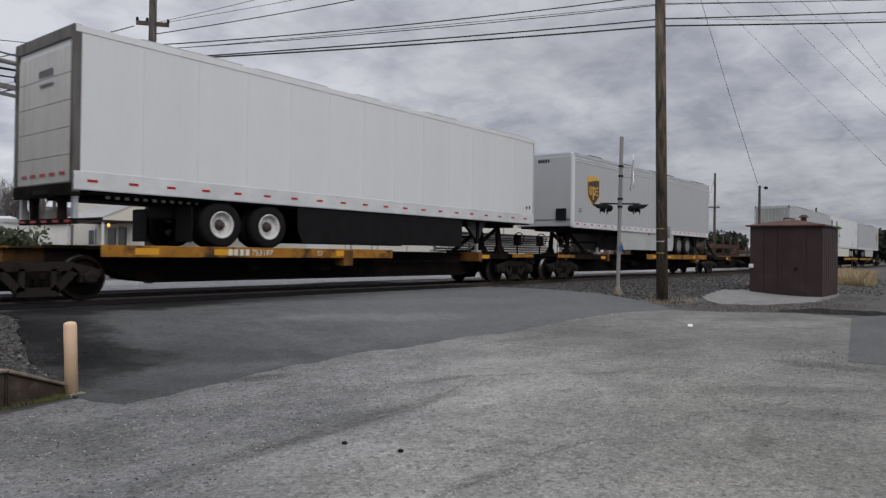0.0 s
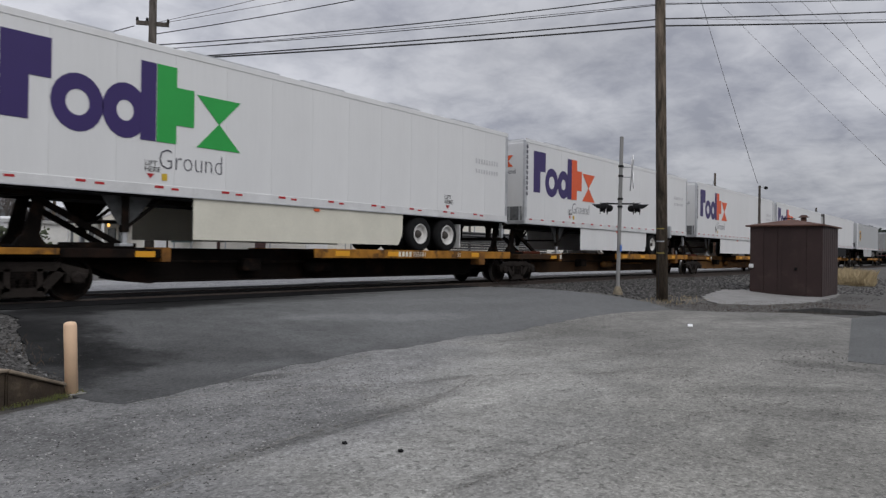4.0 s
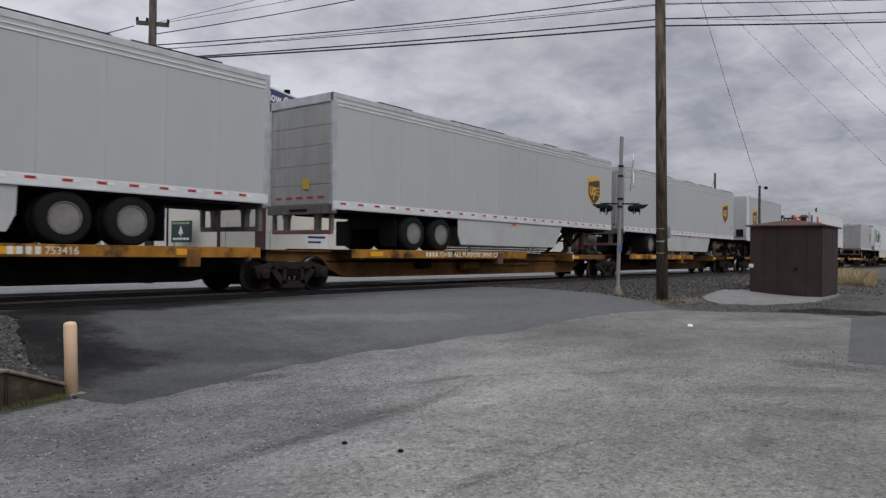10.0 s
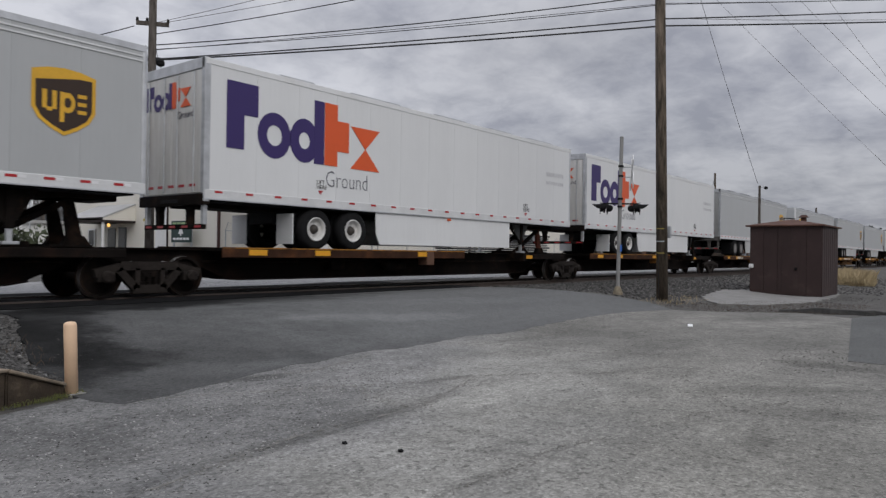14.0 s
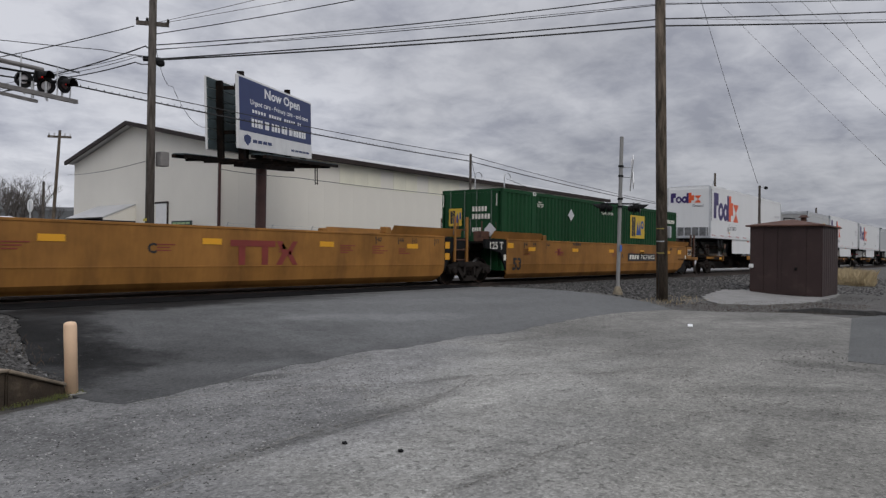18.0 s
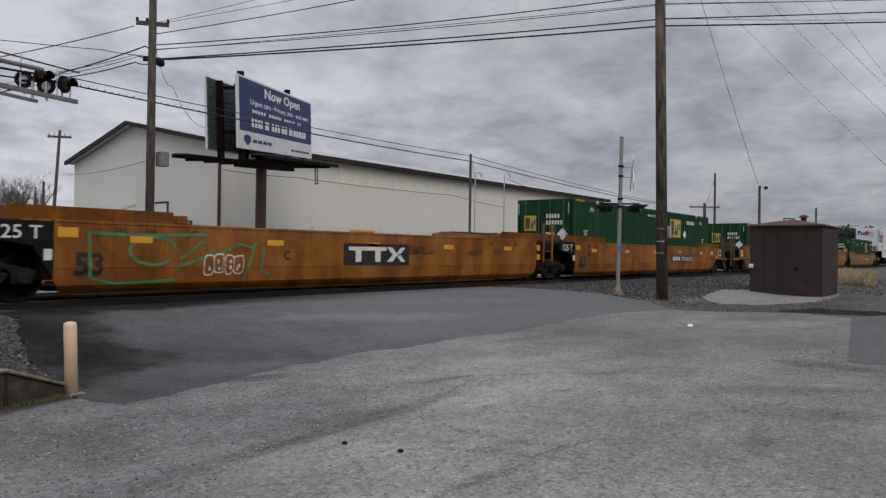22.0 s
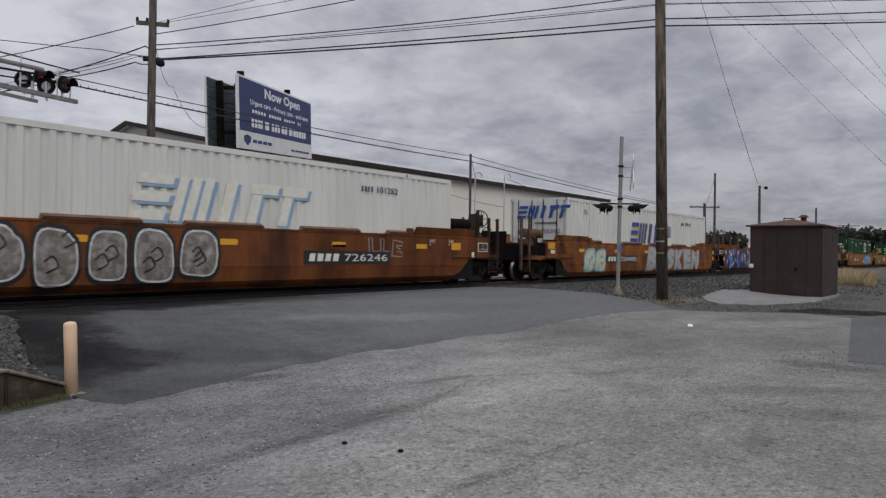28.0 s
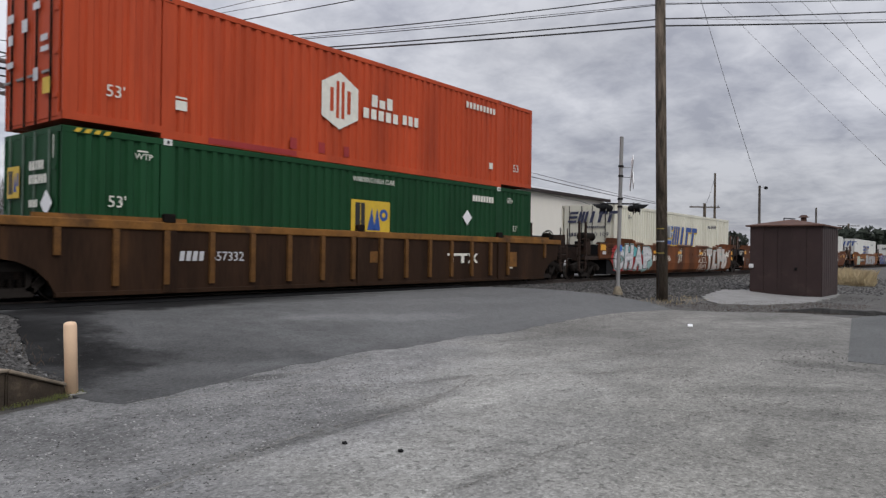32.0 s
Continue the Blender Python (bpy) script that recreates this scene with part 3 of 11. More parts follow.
ground_sheet()
paving("pavement", [(-30, -40), (60, -40), (60, -2), (19.6, 2.6), (20.5, 4.2), (18.6, 6.95), (18.5, 8.3), (3.2, 8.3), (3.2, 6.9), (0.9, 6.35), (-30, 6.2)], LOT, -0.006, "worn pale grey asphalt lot with cracks and loose grit", "pavement")
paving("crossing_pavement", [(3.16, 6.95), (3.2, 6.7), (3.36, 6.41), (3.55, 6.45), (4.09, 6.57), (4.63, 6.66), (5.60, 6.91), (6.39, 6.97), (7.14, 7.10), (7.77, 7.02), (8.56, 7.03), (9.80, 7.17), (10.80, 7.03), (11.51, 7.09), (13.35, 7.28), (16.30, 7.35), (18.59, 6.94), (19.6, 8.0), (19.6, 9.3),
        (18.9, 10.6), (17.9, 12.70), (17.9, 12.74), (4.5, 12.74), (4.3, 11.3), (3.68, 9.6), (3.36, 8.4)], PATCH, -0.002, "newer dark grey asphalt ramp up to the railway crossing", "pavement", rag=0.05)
paving("road", [(11.45, 1.75), (19.75, 2.95), (21.6, 2.45), (60, -7), (60, -20), (11, -20)], ROADR, 0.0, "smooth darker grey road surface beside the worn lot", "road", rag=0.005)
paving("far_road", [(-60, 17.0), (14.0, 17.0), (16.0, 17.6), (70, 17.6), (70, 22.5), (-60, 22.5)], FARROAD, 0.002, "pale paved street on the far side of the railway", "road")
# Near-black strips hold the shade under and beside the train in their colour.
SHADEBLK = M("shade_black", (0.012, 0.012, 0.0125), 1.0, var=0.4, scale=4, spec=0.05)
paving("near_panel", [(4.4, 12.75), (17.9, 12.75), (17.9, 13.84), (4.4, 13.84)], SHADEBLK, 0.014, "black panel along the near rail, dark for the train's shade", "pavement")
paving("far_panel", [(4.4, 15.55), (17.9, 15.55), (17.9, 16.99), (4.4, 16.99)], SHADEBLK, 0.008, "black panel along the far rail of the crossing", "pavement")
paving("crossing_planking", [(4.4, 14.1), (17.9, 14.1), (17.9, 15.27), (4.4, 15.27)], SHADEBLK, 0.01, "dark asphalt between the rails of the crossing", "pavement")


def track():
    bm = B()
    prism(bm, [(-120, -0.1), (260, -0.1), (260, 0.10), (-120, 0.10)], TRACK - 1.95, TRACK + 1.95)
    tagged(new("ballast", mesh(bm, "ballast", BALLAST)), "dark grey crushed-stone ballast under the railway track", "ballast", kind="stuff")
    rail_me = None
    for i, y in enumerate((TRACK - 0.7175 - 0.035, TRACK + 0.7175 + 0.035)):
        if rail_me is None:
            bm = B()
            box(bm, -120, 320, -0.036, 0.036, -0.045, 0)
            box(bm, -120, 320, -0.009, 0.009, -0.14, -0.045)
            box(bm, -120, 320, -0.07, 0.07, -0.17, -0.14)
            rail_me = mesh(bm, "rail", RAILST)
        tagged(part("rail", rail_me, RAILST, None, "", (0, y, RAIL)), "worn steel rail with a bright running surface", "rail", "rails of the track")
    bm = B()
    box(bm, -0.115, 0.115, -1.3, 1.3, -0.16, 0, 0.012)
    tie = mesh(bm, "tie", TIEWOOD)
    for i in range(96):
        x = 18.6 + i * 0.52
        tagged(part("railway_tie", tie, TIEWOOD, None, "", (x, TRACK + random.uniform(-0.04, 0.04), RAIL - 0.17), (0, 0, random.uniform(-1, 1))),
               "dark creosoted timber railway tie in the ballast", "railway tie", "ties of the track")


track()


def bank(x, y):
    """The ballast heaped behind the timber edging rises away from the bollard."""
    if x > 4.4 or y > 11.8:
        return 0.0
    k = min(max((3.35 - x) * 0.30, 0), 0.25) * min(max((y - 6.95 - 0.25 * (x - 2.5)) / 0.12, 0), 1)
    return k * min(max((11.6 - y) / 3.0, 0), 1)


def ballast_bank():
    bm = B()
    xs, ys = [-6 + 0.4 * i for i in range(20)] + [1.9 + 0.12 * i for i in range(15)], [6.9 + 0.11 * i for i in range(46)]
    vs = [[bm.verts.new((x, y, gz(y) + bank(x, y) - (0.012 if bank(x, y) > 0.012 else 0.045))) for x in xs] for y in ys]
    for j in range(len(ys) - 1):
        for i in range(len(xs) - 1):
            bm.faces.new((vs[j][i], vs[j][i + 1], vs[j + 1][i + 1], vs[j + 1][i]))
    tagged(new("ballast_bank", mesh(bm, "ballast_bank", BALLAST)), "dark bank of ballast held by the timber edging", "ballast", kind="stuff")


def stones(name, spots, label, mat=STONE, sink=0.03):
    """Loose crushed stone: spots of (x0, x1, y0, y1, how many, size, keep), keep(x, y) bounds the patch."""
    base = np.array([(-1, -1, 0), (1, -1, 0), (1, 1, 0), (-1, 1, 0), (-0.6, -0.5, 1), (0.7, -0.4, 0.9), (0.4, 0.6, 1.1), (-0.5, 0.5, 0.8)], float) * 0.5
    quads = np.array([(0, 1, 5, 4), (1, 2, 6, 5), (2, 3, 7, 6), (3, 0, 4, 7), (4, 5, 6, 7)])
    rng = np.random.default_rng(5)
    V, F = [], []
    for x0, x1, y0, y1, count, size, keep in spots:
        for _ in range(count):
            x, y = rng.uniform(x0, x1), rng.uniform(y0, y1)
            if not keep(x, y):
                continue
            a = rng.uniform(0, 6.28)
            s = size * rng.uniform(0.5, 1.35) * np.array([1, rng.uniform(0.6, 1), rng.uniform(0.5, 0.9)])
            p = base * s + rng.normal(0, size * 0.07, base.shape)
            c, sn = math.cos(a), math.sin(a)
            p = np.stack([p[:, 0] * c - p[:, 1] * sn + x, p[:, 0] * sn + p[:, 1] * c + y, p[:, 2] + gz(y) + bank(x, y) - (sink if bank(x, y) < 0.012 else 0.008)], 1)
            F.append(quads + 8 * len(V))
            V.append(p)
    me = bpy.data.meshes.new(name)
    me.from_pydata(np.concatenate(V).tolist(), [], np.concatenate(F).tolist())
    me.materials.append(mat)
    tagged(new(name, me), label, "gravel", kind="stuff")


ballast_bank()
stones("loose_ballast", [
    (-0.5, 4.5, 7.0, 12.9, 13000, 0.042, lambda x, y: (x < 3.30 + 0.1 * (y - 7.2) if y < 8.4 else x < 3.50 + 0.31 * (y - 8.4)) and y > 7.1 + 0.25 * (x - 2.6)),
    (18.3, 30, 7.6, 12.3, 9000, 0.06, lambda x, y: (y > 8.4 or x > 20.4) and not (x < 20 and y < 10) and not (21.5 < x < 30 and 5 < y < 7.9)),
    (30, 60, 8.0, 12.3, 4200, 0.075, lambda x, y: True),
    (33, 60, 3.0, 8.0, 2200, 0.07, lambda x, y: True),
    (18.6, 34, 12.2, 12.9, 900, 0.06, lambda x, y: True),
    (18.4, 31, 3.6, 7.8, 1500, 0.035, lambda x, y: y < 7.6 and x > 18.8 + (7 - y) * 0.4),
], "loose grey crushed stone ballast beside the track")
stones("dark_grit", [(3.4, 5.0, 7.0, 9.5, 500, 0.02, lambda x, y: x < 3.6 + 0.35 * (y - 7)), (10.0, 12.6, 1.4, 2.8, 260, 0.022, lambda x, y: True), (4.4, 7.2, 5.6, 6.7, 380, 0.013, lambda x, y: True), (1.5, 10, 1.4, 6.2, 1400, 0.011, lambda x, y: True), (7, 14, 1.2, 5.6, 700, 0.017, lambda x, y: True),
    (3.4, 7.2, 6.3, 7.3, 2600, 0.013, lambda x, y: abs(y - 6.46 - (x - 3.4) * 0.178) < 0.10), (7.2, 18.5, 6.8, 7.4, 900, 0.016, lambda x, y: abs(y - 7.1) < 0.13)], "dark grit and crumbs of broken asphalt", DIRT, 0.009)
stones("loose_grit", [(1.0, 8, 1.6, 6.4, 4200, 0.011, lambda x, y: True), (0.4, 7.0, 3.2, 6.6, 11000, 0.017, lambda x, y: y > 4.15 + 0.4 * (x - 3.4)), (6, 16, 0.6, 6.6, 2600, 0.014, lambda x, y: True), (3.6, 17, 7.2, 12, 160, 0.016, lambda x, y: True)], "small loose grit scattered over the asphalt", GRIT, 0.010)


def blades(name, spots, mat, label, cat):
    rng = np.random.default_rng(9)
    V, F = [], []
    for x0, x1, y0, y1, count, h, keep in spots:
        for _ in range(count):
            x, y = rng.uniform(x0, x1), rng.uniform(y0, y1)
            if not keep(x, y):
                continue
            a, hh, w = rng.uniform(0, 6.28), h * rng.uniform(0.5, 1.3), 0.003 + 0.006 * h
            dx, dy = math.cos(a), math.sin(a)
            lean = rng.uniform(0.1, 0.7) * hh
            z = gz(y) - 0.02
            k = len(V)
            V += [(x - dy * w, y + dx * w, z), (x + dy * w, y - dx * w, z), (x + dx * lean * 0.4, y + dy * lean * 0.4, z + hh * 0.6), (x + dx * lean, y + dy * lean, z + hh)]
            F += [(k, k + 1, k + 2), (k, k + 2, k + 3)]
    me = bpy.data.meshes.new(name)
    me.from_pydata(V, [], F)
    me.materials.append(mat)
    tagged(new(name, me), label, cat, kind="stuff")


def cracks():
    """Long cracks and crumbling seams in the lot: narrow ragged strips of dirt."""
    rnd = random.Random(23)
    bm = B()
    lines = [([(3.45, 6.48), (3.9, 6.36), (4.47, 6.04), (4.87, 5.82), (5.53, 5.48), (6.1, 5.16), (6.89, 4.96), (7.59, 4.44), (8.08, 3.93), (9.2, 3.5)], 0.022),
             ([(1.6, 3.95), (2.35, 4.06), (3.16, 4.26), (3.74, 4.32), (5.12, 4.33), (6.33, 4.71), (6.9, 4.96)], 0.028),
             ([(9.51, 6.96), (9.45, 6.15), (9.62, 5.24), (9.7, 4.72), (10.3, 3.9)], 0.016),
             ([(3.1, 2.6), (3.68, 2.68), (4.07, 2.64), (4.56, 2.66), (5.3, 2.5)], 0.014), ([(5.53, 5.48), (5.2, 5.1), (5.05, 4.36)], 0.013),
             ([(7.0, 1.9), (7.3, 2.3), (7.9, 2.5), (8.3, 3.0), (9.3, 3.2)], 0.013), ([(6.2, 2.2), (6.6, 2.25), (7.0, 1.9), (7.8, 1.7)], 0.012), ([(8.64, 7.05), (9.6, 6.5), (11.2, 6.4), (12.5, 6.6)], 0.012),
             ([(5.0, 6.68), (5.6, 6.55), (6.4, 6.66), (7.2, 6.95)], 0.02)]
    for pts, w in lines:
        prev, drift = None, 0.0
        for (x0, y0), (x1, y1) in zip(pts, pts[1:]):
            L = math.hypot(x1 - x0, y1 - y0)
            nx, ny = -(y1 - y0) / L, (x1 - x0) / L
            k = max(2, int(L / 0.05))
            for i in range(k):
                u = i / k
                drift = 0.9 * drift + rnd.gauss(0, 0.008)
                ww = w * max(0.08, rnd.gauss(0.32, 0.3))
                x, y = x0 + (x1 - x0) * u + nx * drift, y0 + (y1 - y0) * u + ny * drift
                cur = [bm.verts.new((x + nx * s * ww, y + ny * s * ww, gz(y) - 0.0025)) for s in (1, -1)]
                for _ in range(3):
                    gx, gy, gs = x + rnd.gauss(0, 2.2 * w), y + rnd.gauss(0, 2.2 * w), rnd.uniform(0.003, 0.008)
                    q = [bm.verts.new((gx + p * gs, gy + r * gs, gz(gy) - 0.004 + h * gs)) for p, r, h in ((-1, -0.8, 0), (1, -1, 0), (0.8, 1, 0), (-1, 0.9, 0), (0.1, 0, 1.1))]
                    for k4 in range(4):
                        bm.faces.new((q[k4], q[(k4 + 1) % 4], q[4]))
                if prev and rnd.random() > 0.5:
                    bm.faces.new((prev[0], prev[1], cur[1], cur[0]))
                prev = cur
    for f in bm.faces:
        f.normal_update()
        if f.normal.z < 0:
            f.normal_flip()
    tagged(new("asphalt_cracks", mesh(bm, "asphalt_cracks", CRACKD)), "long dirt-filled cracks across the worn asphalt", "cracks", kind="stuff")


cracks()
blades("dry_grass", [(43, 62, 5.2, 9.0, 14000, 0.38, lambda x, y: y > 5.5 + 0.13 * (x - 44) and y < 8.6), (43, 52, 5.4, 8.0, 3500, 0.7, lambda x, y: y > 5.6 + 0.13 * (x - 44) and math.sin(1.7 * x) + math.sin(2.3 * y + x) > -0.5), (19.5, 23.2, 7.3, 8.3, 240, 0.10, lambda x, y: True)], STRAW, "tufts of straw-coloured dry grass behind the shed", "grass")
blades("grass_strip", [(0.5, 3.3, 6.2, 7.15, 15000, 0.045, lambda x, y: 6.52 + 0.15 * x < y < 6.97 + 0.27 * (x - 2.5))], GRASS, "thin strip of short green and straw grass by the timber edging", "grass")
blades("dead_weeds", [(2.9, 3.9, 7.25, 9.6, 160, 0.08, lambda x, y: 0 < x - (2.85 + 0.2 * (y - 7.2)) < 0.5), (19.4, 25.5, 3.2, 7.9, 5200, 0.05, lambda x, y: y < 7.9 - 0.35 * (x - 20) and x > 18.9 + (7 - y) * 0.5)], LEAFLIT, "dead brown weeds and leaf litter at the edge of the paving", "weeds")


# ---- near side of the track ----
def bollard():
    top = empty("bollard", pose(3.19, 7.1, gz(7.1) - 0.02, -1.7, -1.4, 0))
    bm = B()
    lathe(bm, [(0.059, 0), (0.060, 0.67), (0.056, 0.69), (0.041, 0.706), (0.0001, 0.712)], "Z", 24)
    for f in bm.faces:
        f.smooth = len(f.verts) == 4
    part("post", bm, BEIGE, top)
    bm = B(); box(bm, -0.05, 0.10, -0.09, 0.05, -0.02, 0.018, 0.006)
    part("footing", bm, CONCRETE, top, "small grey concrete footing")
    tagged(top, "short cream-painted steel bollard with a domed cap", "bollard")


def edging():
    top = empty("timber_edging", pose(3.12, 7.2, gz(7.2), 0, 0, 197))
    for i, (a, c, h0, h1) in enumerate(((0, 0.62, 0.06, 0.28), (0.63, 2.9, 0.29, 0.31))):
        bm = B(); prism(bm, [(a, -0.12), (c, -0.12), (c, h1), (a, h0)], -0.11, 0.09); bmesh.ops.bevel(bm, geom=bm.edges[:], offset=0.015, segments=2, affect="EDGES")
        part("timber", bm, TIMBER, top)
        # Top face as a paler sheet: its lit tone is painted.
        bm = B(); prism(bm, [(a, h0), (c - 0.01, h1), (c - 0.01, h1 + 0.035), (a, h0 + 0.03)], -0.16, 0.12); bmesh.ops.bevel(bm, geom=bm.edges[:], offset=0.008, segments=1, affect="EDGES")
        part("cap_board", bm, TIMBERTOP, top, "timber top painted in its lit tone")
    tagged(top, "low weathered timber edging holding back the ballast", "edging")


def utility_pole_near():
    top = empty("utility_pole", pose(20.97, 8.15, gz(8.15) - 0.05, 0, -2.8, 0))
    bm = B(); tube(bm, (0, 0, 0), (0, 0, 11.0), 0.17, 0.145, 24)
    for f in bm.faces:
        f.smooth = len(f.verts) == 4
    part("pole", bm, POLEWOOD, top)
    ytag = M("yellow_tag", (0.32, 0.25, 0.06), 0.6)
    for z, mat in ((2.17, ytag), (1.79, GALV), (1.44, ytag)):
        bm = B(); tube(bm, (0, 0, z), (0, 0, z + 0.03), 0.172, n=24)
        bmesh.ops.delete(bm, geom=[v for v in bm.verts if v.co.x > -0.12], context="VERTS"); bmesh.ops.holes_fill(bm, edges=bm.edges[:])
        part("tag", bm, mat, top)
    bm = B(); box(bm, 0.02, 0.12, -0.26, -0.15, 1.9, 2.25, 0.02); part("meter_box", bm, GALV, top, "small grey metal box")
    bm = B(); tube(bm, (-0.16, 0.05, 0.1), (-0.14, 0.05, 8), 0.01, n=6); part("ground_wire", bm, WIRE, top)
    for z in (9.0, 9.35, 9.95):
        bm = B(); lathe(bm, [(0.05, 0), (0.07, 0.03), (0.035, 0.06), (0.06, 0.09), (0.03, 0.13)], "Z", 12, (0.12, -0.1, z)); part("insulator", bm, BLACKST, top)
    tagged(top, "tall weathered wooden utility pole carrying overhead cables", "utility pole")


def crossing_mast():
    top = empty("crossing_signal", pose(20.34, 9.3, gz(9.3) - 0.02, 0.15, 1.5, 0))
    bm = B(); tube(bm, (0, 0, 0), (0, 0, 4.84), 0.058, n=18); part("mast", bm, MASTG, top)
    bm = B(); lathe(bm, [(0.155, 0), (0.15, 0.06), (0.11, 0.19), (0.066, 0.26)], "Z", 14); part("base", bm, M("cast_base", (0.22, 0.185, 0.13), 0.85, var=0.4, scale=8), top, "weathered cast base")
    for z in (2.66, 2.9, 3.6, 3.9):
        bm = B(); tube(bm, (0, 0, z), (0, 0, z + 0.06), 0.08, n=14); part("clamp", bm, BLACKST, top)
    bm = B(); tube(bm, (-0.235, 0.51, 2.78), (0.235, -0.51, 2.78), 0.024, n=8); tube(bm, (-0.195, 0.42, 2.78), (-0.195, 0.42, 2.5), 0.03, n=8); tube(bm, (0.195, -0.42, 2.78), (0.195, -0.42, 2.5), 0.03, n=8)
    part("crossarm", bm, BLACKST, top)
    for sx, sy, turn in ((-0.235, 0.51, 118), (-0.145, 0.32, 108), (0.155, -0.34, -62), (0.235, -0.51, -70)):
        hd = empty("lamp", pose(sx, sy, 2.64, 0, 0, turn)); hd.parent = top
        bm = B(); lathe(bm, [(0.05, -0.14), (0.10, -0.09), (0.11, 0.03)], "X", 16); part("housing", bm, BLACKST, hd)
        bm = B(); lathe(bm, [(0.19, 0.02), (0.19, 0.032)], "X", 24); part("backplate", bm, BLACKST, hd)
        bm = B()
        for i in range(9):
            a0, a1 = math.pi * (i / 9), math.pi * ((i + 1) / 9)
            vs = [bm.verts.new((x, 0.12 * math.cos(a), 0.12 * math.sin(a))) for x, a in ((0.03, a0), (0.10 + 0.18 * math.sin(a0), a0), (0.10 + 0.18 * math.sin(a1), a1), (0.03, a1))]
            bm.faces.new(vs)
        bmesh.ops.remove_doubles(bm, verts=bm.verts[:], dist=0.001); bmesh.ops.solidify(bm, geom=bm.faces[:], thickness=0.006); part("hood", bm, BLACKST, hd)
        bm = B(); lathe(bm, [(0.10, 0.03), (0.10, 0.045)], "X", 16); part("lens", bm, DARKLAMP, hd)
    flat("sign", [rect(-0.06, 1.32, 0.12, 0.2)], SIGNBLUE, top, (-0.02, -0.075, 0), label="small blue notice")
    cb = empty("crossbuck", pose(0.17, -0.29, 3.72, 0, 0, 24.6 - 90 + 4)); cb.parent = top
    for s in (-1, 1):
        bm = B(); box(bm, -0.012, 0.012, -0.61, 0.61, -0.115, 0.115); bmesh.ops.rotate(bm, verts=bm.verts[:], matrix=Matrix.Rotation(s * math.radians(45), 3, "X")); bmesh.ops.translate(bm, verts=bm.verts[:], vec=(0.014 * s, 0, 0)); part("blade", bm, WHITEP, cb, "white crossbuck blade")
    for z in (3.6, 3.9):
        bm = B(); tube(bm, (0, 0, z), (0.17, -0.29, z), 0.014, n=6); part("standoff", bm, GALV, top)
    tagged(top, "grey steel crossing signal mast with hooded lamps seen from the side", "crossing signal")


